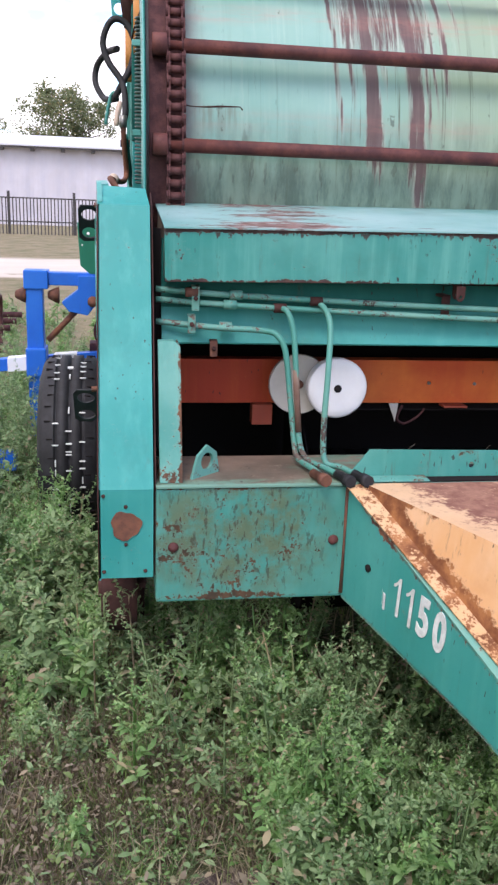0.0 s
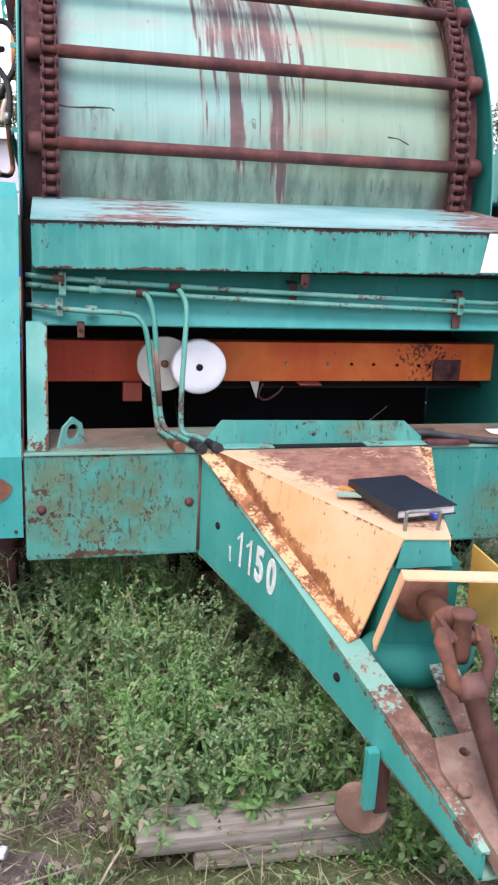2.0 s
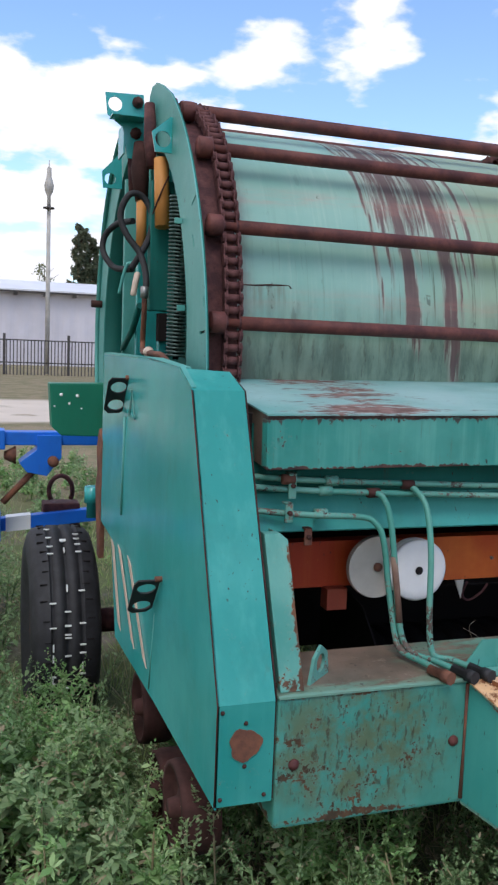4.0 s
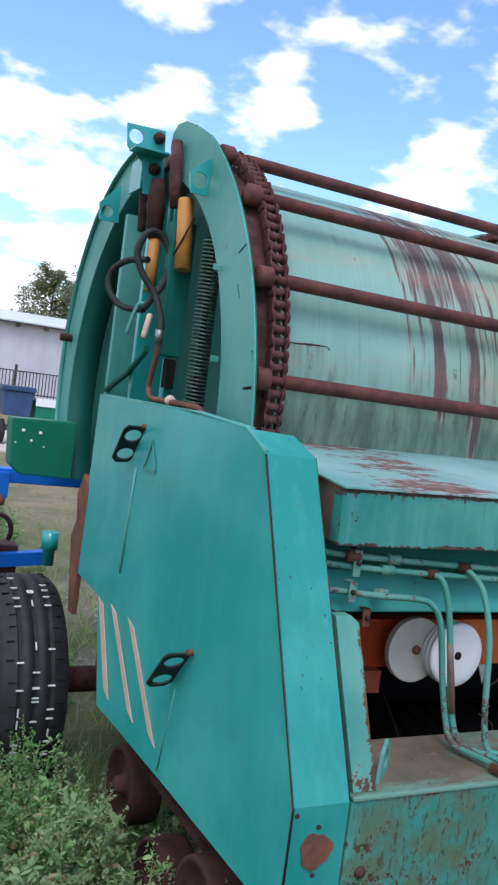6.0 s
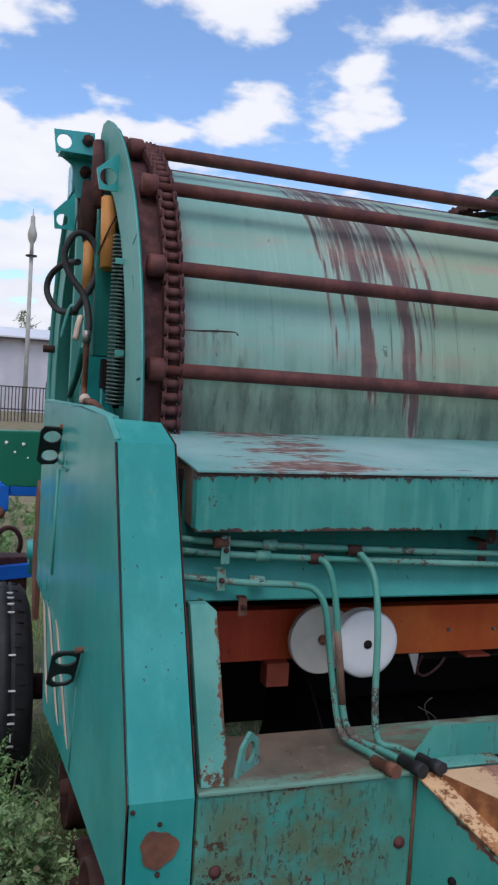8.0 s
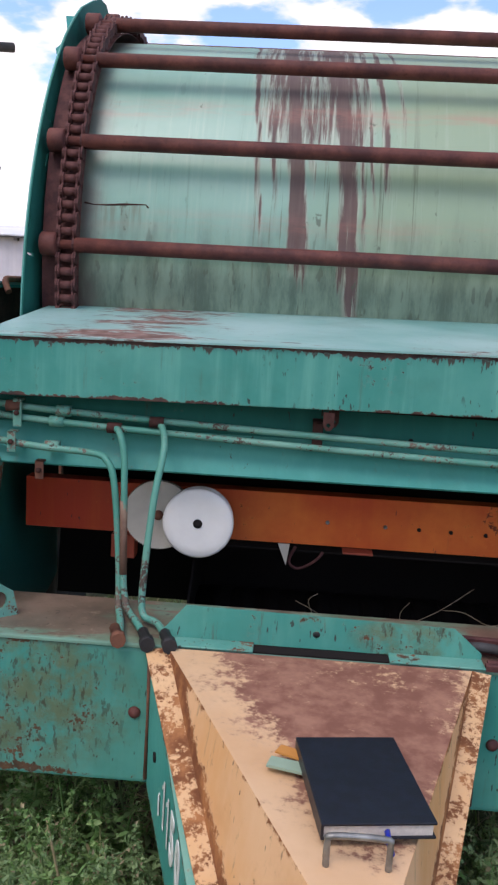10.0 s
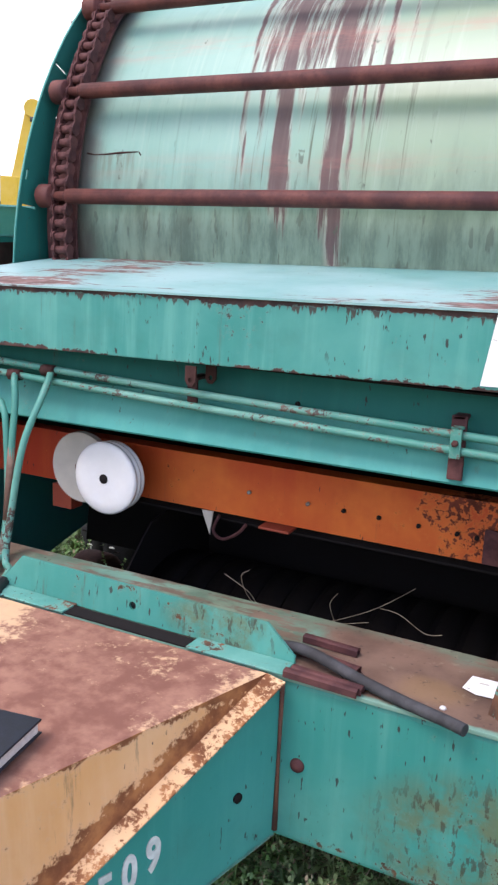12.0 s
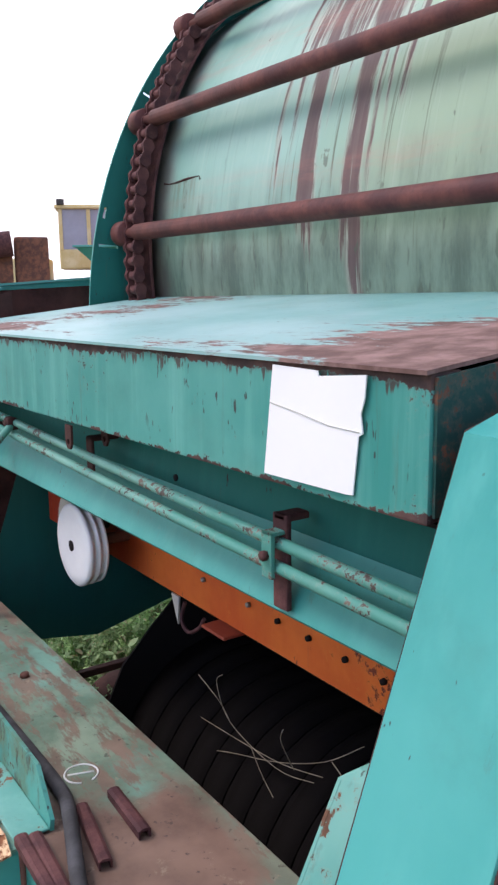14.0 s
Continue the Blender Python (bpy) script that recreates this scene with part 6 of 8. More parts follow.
def bushy(acc, x, y, h, leaf, dense=1.0):
    """An upright weed: a leaning stem, side shoots with small leaves, seed spikes at the tips."""
    lean = rng.normal(0, 0.12, 2)
    base = np.array([x, y, 0.0])
    tip = base + [lean[0] * h, lean[1] * h, h]
    acc.stems([base], [tip], 0.0035 + 0.003 * h)
    n = int((9 + 18 * h) * dense)
    t = np.sort(rng.uniform(0.12, 1.0, n))
    root = base + t[:, None] * (tip - base)
    az = rng.uniform(0, 6.28, n)
    L = h * (0.42 - 0.28 * t) * rng.uniform(0.7, 1.2, n)
    d = unit(az, rng.uniform(0.35, 0.95, n))
    ends = root + L[:, None] * d
    acc.stems(root, ends, 0.0018)
    m = max(4, int(11 * dense))
    k = np.repeat(np.arange(n), m)
    u = rng.uniform(0.15, 1.05, len(k))
    p = root[k] + (u * L[k])[:, None] * d[k]
    size = leaf * rng.uniform(0.8, 1.5)
    big = size * (1.25 - 0.75 * t[k]) * rng.uniform(0.5, 1.15, len(k))
    acc.leaves(p, unit(rng.uniform(0, 6.28, len(k)), rng.uniform(-0.6, 0.8, len(k))), big, big * rng.uniform(0.26, 0.50, len(k)), 0.3, 0.8)
    # seed spikes, standing up from the shoots
    j = rng.choice(n, max(2, n // 2), replace=False)
    k = np.repeat(j, 20)
    u = rng.uniform(0.0, 1.0, len(k))
    up = d[k] * 0.45 + np.array([0, 0, 0.75])
    p = ends[k] + (u * (0.03 + 0.10 * h))[:, None] * up + rng.normal(0, 0.0035, (len(k), 3))
    acc.leaves(p, unit(rng.uniform(0, 6.28, len(k)), rng.uniform(0.2, 1.3, len(k))), rng.uniform(0.007, 0.014, len(k)), 0.007)


def low(acc, x, y, leaf, n, spread):
    """A low broad-leaved plant."""
    az = rng.uniform(0, 6.28, n)
    r = spread * np.sqrt(rng.uniform(0, 1, n))
    p = np.stack([x + r * np.cos(az), y + r * np.sin(az), rng.uniform(0.02, 0.11, n)], -1)
    acc.leaves(p, unit(az + rng.normal(0, 0.8, n), rng.uniform(-0.2, 0.9, n)), leaf * rng.uniform(0.6, 1.2, n), leaf * rng.uniform(0.32, 0.58, n))
    b = p.copy()
    b[:, :2] = [x, y]
    b[:, 2] = 0.0
    acc.stems(b, p, 0.0015)


def tuft(acc, x, y, n, h, spread, width=0.0045):
    az = rng.uniform(0, 6.28, n)
    r = spread * rng.uniform(0, 1, n)
    p = np.stack([x + r * np.cos(az), y + r * np.sin(az), np.zeros(n)], -1)
    acc.leaves(p, unit(az + rng.normal(0, 0.6, n), rng.uniform(0.5, 1.45, n)), h * rng.uniform(0.5, 1.2, n), width, 0.1, 0.03)


def inside(x, y, zone):
    return zone[0] < x < zone[1] and zone[2] < y < zone[3]


def bare(x, y):
    """1 on the trodden, littered patches."""
    d = 0.0
    for cx, cy, rx, ry in ((0.02, -0.95, 0.28, 0.16), (-0.20, -0.80, 0.20, 0.08), (-0.86, -0.62, 0.22, 0.12), (-0.62, -0.42, 0.16, 0.08)):
        d = max(d, 1.0 - ((x - cx) / rx) ** 2 - ((y - cy) / ry) ** 2)
    return d > 0


def lush(x, y):
    """True on the short green sward in front of the timber."""
    return 1.0 - ((x + 0.60) / 0.40) ** 2 - ((y + 0.97) / 0.22) ** 2 + 0.5 * noise.noise(Vector((x * 5, y * 5, 3.0))) > 0


def withered(x, y):
    """True where most of the plants have dried up."""
    n = noise.noise(Vector((x * 2.3, y * 2.3, 8.0)))
    return any(1.0 - ((x - cx) / rx) ** 2 - ((y - cy) / ry) ** 2 + 0.7 * n > 0 for cx, cy, rx, ry in ((-1.0, -1.1, 0.30, 0.18), (-1.25, -0.62, 0.50, 0.36), (-1.15, -0.06, 0.40, 0.28), (-0.75, -0.16, 0.30, 0.20), (-1.22, 0.34, 0.20, 0.26)))


tall, fresh, dry, straw, blades = Leaves(), Leaves(), Leaves(), Leaves(), Leaves()
WOOD = (-0.62, 0.0, -0.90, -0.60)
# tall weeds beside the wheel, along the side and under the beam
for zone, count, h0, h1, leaf in (((-2.6, -1.02, 0.35, 1.35), 160, 0.24, 0.44, 0.046), ((-3.2, -1.25, 1.2, 2.8), 150, 0.30, 0.52, 0.042), ((-0.98, -0.5, -0.15, 1.0), 46, 0.22, 0.42, 0.030), ((-1.25, -0.98, 0.2, 1.2), 46, 0.22, 0.40, 0.042), ((-0.02, 0.14, -0.82, -0.66), 12, 0.12, 0.22, 0.032), ((-2.6, -1.1, 0.8, 2.0), 60, 0.16, 0.3, 0.040),
                                  ((-0.7, 0.95, -0.28, 0.30), 130, 0.22, 0.42, 0.030), ((-0.55, 0.25, -0.62, -0.15), 95, 0.20, 0.34, 0.030), ((0.35, 1.7, -0.9, 0.2), 150, 0.18, 0.36, 0.028),
                                  ((-2.0, -0.9, -0.35, 0.45), 90, 0.10, 0.26, 0.028), ((-4.5, -1.3, 2.6, 5.0), 210, 0.25, 0.5, 0.04), ((-0.8, 1.0, 0.6, 2.8), 90, 0.12, 0.26, 0.03), ((-5.0, -0.2, 4.8, 9.0), 170, 0.14, 0.34, 0.05)):
    for _ in range(count):
        x, y = rng.uniform(zone[0], zone[1]), rng.uniform(zone[2], zone[3])
        if inside(x, y, WOOD) or (bare(x, y) and rng.uniform() < 0.8) or (withered(x, y) and rng.uniform() < 0.6) or math.hypot(x + 1.07, y - 1.82) < 0.42:
            continue
        bushy(tall if rng.uniform() < 0.68 else fresh, x, y, rng.uniform(h0, h1), leaf)
# low green cover in front
for _ in range(3900):
    x, y = rng.uniform(-2.6, 1.6), rng.uniform(-2.1, 0.4)
    if inside(x, y, (-0.60, -0.02, -0.86, -0.66)):
        continue
    v = noise.noise(Vector((x * 1.7, y * 1.7, 1.3)))
    if lush(x, y):
        low(rng.choice([fresh, tall, dry], p=[0.45, 0.35, 0.2]), x, y, rng.uniform(0.010, 0.018), 28, 0.08)
        tuft(blades, x, y, 9, rng.uniform(0.04, 0.08), 0.06)
        continue
    if bare(x, y):
        if rng.uniform() < 0.12:
            low(dry, x, y, 0.03, 5, 0.06)
        continue
    if withered(x, y) and rng.uniform() < 0.85:
        low(dry, x, y, rng.uniform(0.009, 0.022), 22, 0.08)
        continue
    if v > -0.22 or y < -1.0:
        low(fresh if rng.uniform() < 0.5 + 0.4 * v else tall, x, y, rng.uniform(0.014, 0.030), 18, 0.085)
    elif rng.uniform() < 0.8:
        low(dry, x, y, 0.028, 7, 0.06)
for _ in range(620):
    x, y = rng.uniform(-2.2, 1.4), rng.uniform(-2.0, -0.3)
    v = noise.noise(Vector((x * 1.7, y * 1.7, 1.3)))
    if not bare(x, y) and not inside(x, y, WOOD) and v > -0.15 and (not withered(x, y) or rng.uniform() < 0.25):
        bushy(fresh if rng.uniform() < 0.5 else tall, x, y, rng.uniform(0.09, 0.17) * (1.0 + 0.6 * max(0.0, v)), 0.030, 0.7)
for _ in range(900):
    r, a = 2.6 + abs(rng.normal(0, 1.9)), rng.uniform(0, 6.28)
    x, y = -0.5 + r * math.cos(a), -0.4 + r * math.sin(a)
    if noise.noise(Vector((x * 0.8, y * 0.8, 2.0))) > -0.1:
        low(fresh if rng.uniform() < 0.4 else tall, x, y, rng.uniform(0.025, 0.04), 12, 0.12)
for _ in range(6500):
    x, y = rng.normal(-0.8, 3.0), rng.normal(0.8, 3.4)
    if bare(x, y) and rng.uniform() < 0.8 or inside(x, y, (-0.6, 0, -0.86, -0.66)):
        continue
    tuft(blades, x, y, 9, rng.uniform(0.06, 0.15), 0.05)
# dry stalks and litter
n = 16000
x, y = rng.uniform(-2.6, 1.6, n), rng.uniform(-2.1, 0.8, n)
keep = np.array([not lush(a, b) and (bare(a, b) or noise.noise(Vector((a * 1.7, b * 1.7, 1.3))) < 0.05) for a, b in zip(x, y)])
x, y = x[keep], y[keep]
n = len(x)
straw.leaves(np.stack([x, y, rng.uniform(0.01, 0.06, n)], -1), unit(rng.uniform(0, 6.28, n), rng.normal(0.05, 0.22, n)), rng.uniform(0.03, 0.12, n), rng.uniform(0.002, 0.005, n), 0.05, 0.02)
for _ in range(230):
    x, y = rng.uniform(-2.0, -0.45), rng.uniform(-1.5, 0.4)
    if lush(x, y):
        continue
    tuft(straw, x, y, 30, rng.uniform(0.08, 0.20), 0.10, 0.0022)
# crumbs and leaflets on the soil
n = 24000
x, y = rng.uniform(-2.8, 1.8, n), rng.uniform(-2.3, 0.9, n)
dry.leaves(np.stack([x, y, rng.uniform(0.0, 0.035, n)], -1), unit(rng.uniform(0, 6.28, n), rng.normal(0.0, 0.35, n)), rng.uniform(0.006, 0.022, n), rng.uniform(0.003, 0.010, n))
n = 80000
x, y = rng.uniform(-2.6, 1.6, n), rng.uniform(-2.2, 0.3, n)
keep = np.array([not bare(a, b) and not withered(a, b) and noise.noise(Vector((a * 1.7, b * 1.7, 1.3))) > -0.2 for a, b in zip(x, y)])
x, y = x[keep], y[keep]
n = len(x)
fresh.leaves(np.stack([x, y, rng.uniform(0.01, 0.06, n)], -1), unit(rng.uniform(0, 6.28, n), rng.uniform(-0.1, 0.9, n)), rng.uniform(0.007, 0.016, n), rng.uniform(0.004, 0.009, n))
tall.make("weeds", M["leaf"], "dense grey-green goosefoot weeds with seed spikes", "weeds")
fresh.make("weeds", M["leaf_bright"], "fresh green low leafy weeds on the soil", "weeds")
dry.make("withered_weeds", M["leaf_dry"], "withered brownish low weeds on bare soil", "weeds")
straw.make("dry_straw", M["straw"], "dry straw and stalk litter on the ground", "litter")
blades.make("grass", M["grass"], "thin uneven grass among the weeds", "grass")

# ---- surroundings ----
def card_wood():
    k = Nodes("grey_weathered_wood")
    g = k.noise(1.0, 7, 0.65, stretch=(2.2, 30, 30))
    c = k.mix(k.ramp(g, 0.3, 0.7), (0.15, 0.125, 0.10), (0.36, 0.32, 0.27))
    c = k.mix(k.ramp(k.noise(1.0, 5, 0.6, stretch=(1.5, 60, 60)), 0.62, 0.68), c, (0.05, 0.04, 0.03))
    c = k.mix(k.ramp(k.noise(3, 5), 0.5, 0.8, 0, 0.5), c, (0.22, 0.15, 0.10))
    k.bump(g, 0.5, 0.006)
    return k.done(c, 0.85, 0, 0.2)


M["wood"] = card_wood()
M["soil"] = rusty("crumbly_soil", (0.05, 0.036, 0.027), (0.12, 0.09, 0.07), 0.95)
M["straw_stick"] = plain("dry_stalk", (0.42, 0.35, 0.26), 0.8, 0.2, 30)
M["shed"] = plain("white_corrugated_sheet", (0.62, 0.60, 0.66), 0.45, 0.06, 0.4)
M["roof"] = plain("pale_roof_sheet", (0.74, 0.74, 0.78), 0.4, 0.05, 0.4)
M["fence"] = plain("dark_fence_steel", (0.07, 0.062, 0.06), 0.6, 0.2, 3)
M["concrete"] = plain("pale_concrete", (0.50, 0.48, 0.45), 0.85, 0.12, 2)
M["bark"] = rusty("grey_brown_bark", (0.05, 0.04, 0.03), (0.14, 0.11, 0.085), 0.9)
M["tree_leaf"] = leaf_material("autumn_green_foliage", (0.15, 0.19, 0.095), (0.32, 0.34, 0.19), (0.36, 0.30, 0.15), 0.12)
M["poplar_leaf"] = leaf_material("dark_poplar_foliage", (0.12, 0.15, 0.095), (0.25, 0.27, 0.18), (0.28, 0.23, 0.13), 0.08)
M["red"] = paint("faded_red_paint", (0.26, 0.03, 0.03), (0.36, 0.09, 0.08), chips=0.3, fade=0.6, streaks=0.1)
M["glass"] = plain("dusty_window", (0.30, 0.30, 0.38), 0.12, 0.05, 3)
M["car"] = plain("white_car_paint", (0.62, 0.62, 0.63), 0.25, 0.03, 3)
M["plank"] = plain("grey_barn_planks", (0.24, 0.22, 0.22), 0.85, 0.25, 2)
M["teal_far"] = paint("bright_teal_paint", (0.06, 0.40, 0.38), (0.14, 0.52, 0.50), chips=0.1, fade=0.5, streaks=0.2)

# fence
fence = thing("picket_fence", "dark steel picket fence on two rails beyond the track", "fence", (5, 40, -0.2))
me_slat = bpy.data.meshes.new("slat")
box(b := bm_new(), (-0.025, -0.008, 0.12), (0.025, 0.008, 1.86))
b.to_mesh(me_slat)
b.free()
me_slat.materials.append(M["fence"])
for k in range(230):
    ob = new("slat", me_slat)
    ob.parent = fence
    ob.matrix_basis = pose(-14 + 0.16 * k + random.uniform(-0.01, 0.01), random.uniform(-0.01, 0.01), random.uniform(-0.03, 0.03))
for k in range(13):
    part("post", box(bm_new(), (-9.05 + 3 * k, 40.03, 0.0), (-8.93 + 3 * k, 40.15, 1.95), 0.005), M["fence"], fence)
for z in (0.55, 1.62):
    part("rail", box(bm_new(), (-9, 40.01, z), (28, 40.05, z + 0.06)), M["fence"], fence)

# long white shed
shed = thing("long_shed", "long white corrugated shed with a pale low roof", "shed", (10, 60, 0))
bm = bm_new()
xs = np.arange(-40, 60, 0.25)
low_v = [bm.verts.new((x, 58 + (0.05 if i % 4 in (1, 2) else 0.0), 0.0)) for i, x in enumerate(xs)]
top_v = [bm.verts.new((x, 58 + (0.05 if i % 4 in (1, 2) else 0.0), 5.02)) for i, x in enumerate(xs)]
for i in range(len(xs) - 1):
    bm.faces.new((low_v[i], low_v[i + 1], top_v[i + 1], top_v[i]))
part("wall", bm, M["shed"], shed, "white ribbed sheet wall")
part("roof", slab(bm_new(), [(-40.5, 57.4, 5.0), (60.5, 57.4, 5.0), (60.5, 67, 6.25), (-40.5, 67, 6.25)], (0, 0, 0.10)), M["roof"], shed, "pale sloping roof")
part("back_wall", box(bm_new(), (-40, 74, 0), (60, 74.2, 5.0)), M["shed"], shed)
part("roof", slab(bm_new(), [(-40.5, 67, 6.25), (60.5, 67, 6.25), (60.5, 76, 5.0), (-40.5, 76, 5.0)], (0, 0, 0.10)), M["roof"], shed)
part("eaves_board", box(bm_new(), (-40.4, 57.42, 4.88), (60.4, 57.5, 4.985)), M["fence"], shed, "dark eaves edge")
for k in range(40):
    part("rafter_end", box(bm_new(), (-30 + 1.95 * k, 57.45, 4.70), (-29.75 + 1.95 * k, 57.9, 4.88)), M["fence"], shed)

# lamp post
mast = thing("lamp_post", "tall slim pale concrete mast with a bulb-shaped head", "lamp post", (2.15, 42, 0))
part("pole", tube(bm_new(), [(2.15, 42, 0), (2.15, 42, 8.2)], 0.12, 12, taper=[1.0, 0.8]), M["concrete"], mast)
part("head", lathe(bm_new(), [(8.2, 0.0), (8.2, 0.10), (8.75, 0.09), (9.0, 0.2), (9.25, 0.24), (9.5, 0.18), (9.7, 0.12), (10.1, 0.11), (10.2, 0.03), (10.5, 0.02), (10.5, 0.0001)], (2.15, 42, 0), "z", 16), M["concrete"], mast)
part("collar", lathe(bm_new(), [(8.15, 0.0), (8.15, 0.28), (8.22, 0.28), (8.22, 0.0001)], (2.15, 42, 0), "z", 12), M["fence"], mast)


# trees
def tree(x, y, h, w, leaf_mat, poplar=False, density=1.0, label="", bare_share=0.0):
    t = thing("tree", label, "tree", (x, y, 0))
    bm = bm_new()
    top = Vector((x + rng.normal(0, 0.2), y, h * 0.92))
    tube(bm, bend([(x, y, -0.1), (x + 0.1, y, h * 0.3), (x - 0.1, y + 0.1, h * 0.6), top], 5), h * 0.018, 8, taper=list(np.linspace(1.2, 0.15, 16)))
    acc = Leaves()
    n = 26
    for i in range(n):
        f = (i + 0.5) / n
        z = h * (0.18 + 0.74 * f) if poplar else h * (0.28 + 0.62 * f)
        az = i * 2.4 + rng.normal(0, 0.3)
        reach = (w * 0.5 * (0.55 + 0.6 * math.sin(math.pi * min(1, f * 0.9 + 0.1)))) if poplar else w * 0.5 * (0.35 + 0.75 * math.sin(math.pi * (0.18 + 0.75 * f)))
        el = 1.2 if poplar else 0.55 + 0.4 * f
        end = Vector((x + reach * math.cos(az), y + reach * math.sin(az), z + reach * math.tan(el) * (0.6 if poplar else 0.45)))
        tube(bm, bend([(x, y, z), ((x + end.x) / 2, (y + end.y) / 2, z + 0.35 * (end.z - z)), end], 3), h * 0.006, 5, taper=list(np.linspace(1.0, 0.25, 7)))
        if rng.uniform() < bare_share:
            continue
        for _ in range(5):
            c = np.array([x, y, z]) + (np.array(end) - np.array([x, y, z])) * rng.uniform(0.45, 1.15) + rng.normal(0, reach * 0.16, 3)
            m = int(70 * density)
            p = c + rng.normal(0, 1, (m, 3)) * reach * np.array([0.17, 0.17, 0.14])
            acc.leaves(p, unit(rng.uniform(0, 6.28, m), rng.uniform(-0.9, 0.9, m)), h * 0.022, h * 0.016)
    part("trunk", bm, M["bark"], t)
    crown = acc.make("crown", leaf_mat, "", "")
    for key in ("label", "category", "kind"):
        if key in crown:
            del crown[key]
    crown.parent = t
    crown.location = (-x, -y, 0)
    return t


tree(-6.4, 88, 12.6, 6.2, M["tree_leaf"], label="broad green tree behind the shed roof")
tree(-3.7, 90, 11.9, 4.4, M["tree_leaf"], density=0.6, label="thin yellowing tree behind the shed roof", bare_share=0.2)
tree(-0.2, 92, 9.6, 3.0, M["tree_leaf"], density=0.2, label="small sparse tree behind the shed", bare_share=0.5)
tree(-15.5, 86, 10.5, 6.0, M["tree_leaf"], label="rounded green tree behind the shed")
tree(6.1, 92, 10.4, 3.4, M["tree_leaf"], density=0.2, label="bare-topped small tree behind the shed", bare_share=0.5)
tree(9.2, 88, 14.2, 1.6, M["poplar_leaf"], True, label="narrow dark poplar behind the shed")
tree(10.4, 89, 13.4, 1.4, M["poplar_leaf"], True, label="narrow shorter poplar behind the shed")
tree(17.6, 86, 12.9, 5.4, M["tree_leaf"], label="full green tree above the shed roof")
tree(33, 58, 9.5, 5.5, M["poplar_leaf"], density=0.8, label="dark tree beyond the shed end")
tree(37, 60, 8.0, 5.0, M["tree_leaf"], density=0.8, label="green tree beyond the yard")

# blue implement behind the baler
imp = thing("blue_implement", "bright blue steel implement frame standing in weeds", "implement", (-1.33, 2.9, 0))
part("upright", box(bm_new(), (-1.392, 2.84, 0.15), (-1.300, 2.94, 1.075), 0.008), M["blue"], imp)
part("top_beam", box(bm_new(), (-1.40, 2.85, 1.005), (-0.60, 2.95, 1.075), 0.006), M["blue"], imp)
part("cap", box(bm_new(), (-1.40, 2.83, 0.985), (-1.27, 2.97, 1.085), 0.006), M["blue"], imp)
part("knee_plate", slab(bm_new(), [(-1.11, 2.83, 1.06), (-0.985, 2.83, 1.06), (-0.985, 2.83, 0.94), (-1.06, 2.83, 0.845), (-1.16, 2.83, 0.865), (-1.20, 2.83, 0.915), (-1.11, 2.83, 0.985)], (0, 0.14, 0), 0.004), M["blue"], imp)
part("pivot_bolt", lathe(bm_new(), [(2.79, 0.0), (2.79, 0.028), (2.83, 0.028), (2.83, 0.0001)], (-1.03, 0, 0.925), "y", 12), M["rust"], imp)
for sx in (-1.42, -1.245):
    part("side_bolt", lathe(bm_new(), [(-0.03, 0.0), (-0.03, 0.02), (0.03, 0.05), (0.03, 0.0001)], (sx, 2.88, 0.95), "x", 10), M["rust"], imp)
part("strut", tube(bm_new(), [(-1.28, 2.88, 0.70), (-1.12, 2.88, 0.87)], 0.017, 8), M["rust"], imp)
part("low_bar", slab(bm_new(), [(-2.3, 2.98, 0.505), (-0.70, 2.98, 0.645), (-0.70, 2.98, 0.575), (-2.3, 2.98, 0.435)], (0, 0.07, 0), 0.004), M["blue"], imp)
for x0, x1 in ((-1.52, -1.40), (-1.26, -1.13)):
    z0, z1 = 0.505 + (x0 + 2.3) * 0.0875, 0.505 + (x1 + 2.3) * 0.0875
    part("tape_band", slab(bm_new(), [(x0, 2.975, z0 + 0.004), (x1, 2.975, z1 + 0.004), (x1, 2.975, z1 - 0.074), (x0, 2.975, z0 - 0.074)], (0, 0.08, 0)), M["paper"], imp, "white tape band")
part("clevis", box(bm_new(), (-1.40, 2.82, 0.50), (-1.29, 2.98, 0.66), 0.01), M["blue"], imp)
part("foot_bar", box(bm_new(), (-2.1, 2.35, 0.10), (-1.42, 2.45, 0.19), 0.006), M["blue"], imp)
hoop = thing("steel_hoop", "dark rusty hoop standing on a frame in the grass", "hoop", (-0.96, 3.1, 0))
part("ring", tube(bm_new(), [(-0.96 + 0.065 * math.cos(a), 3.1, 0.72 + 0.085 * math.sin(a)) for a in np.linspace(-0.6, 3.75, 18)], 0.013, 8), M["rust_chain"], hoop)
part("base_block", box(bm_new(), (-1.06, 3.03, 0.0), (-0.86, 3.17, 0.66), 0.01), M["rust_chain"], hoop)
har = thing("harrow_section", "rusty spring-tine harrow section lying in the grass", "harrow", (-2.9, 6.4, 0))
for k in range(3):
    part("bar", tube(bm_new(), [(-4.2, 6.0 + 0.5 * k, 0.32), (-1.9, 6.2 + 0.5 * k, 0.30)], 0.03, 8), M["rust_chain"], har)
for k in range(7):
    x = -4.0 + 0.33 * k
    part("tine", tube(bm_new(), bend([(x, 6.2, 0.32), (x, 6.1, 0.52), (x + 0.02, 6.35, 0.58), (x, 6.5, 0.35), (x, 6.4, 0.02)], 5), 0.018, 6), M["rust_chain"], har)

# small machines by the track
M["drill_blue"] = plain("dusty_blue_paint", (0.035, 0.075, 0.19), 0.5, 0.15, 2)
drill = thing("seed_drill", "blue and green seed drill parked before the fence", "drill", (4.0, 17, 0))
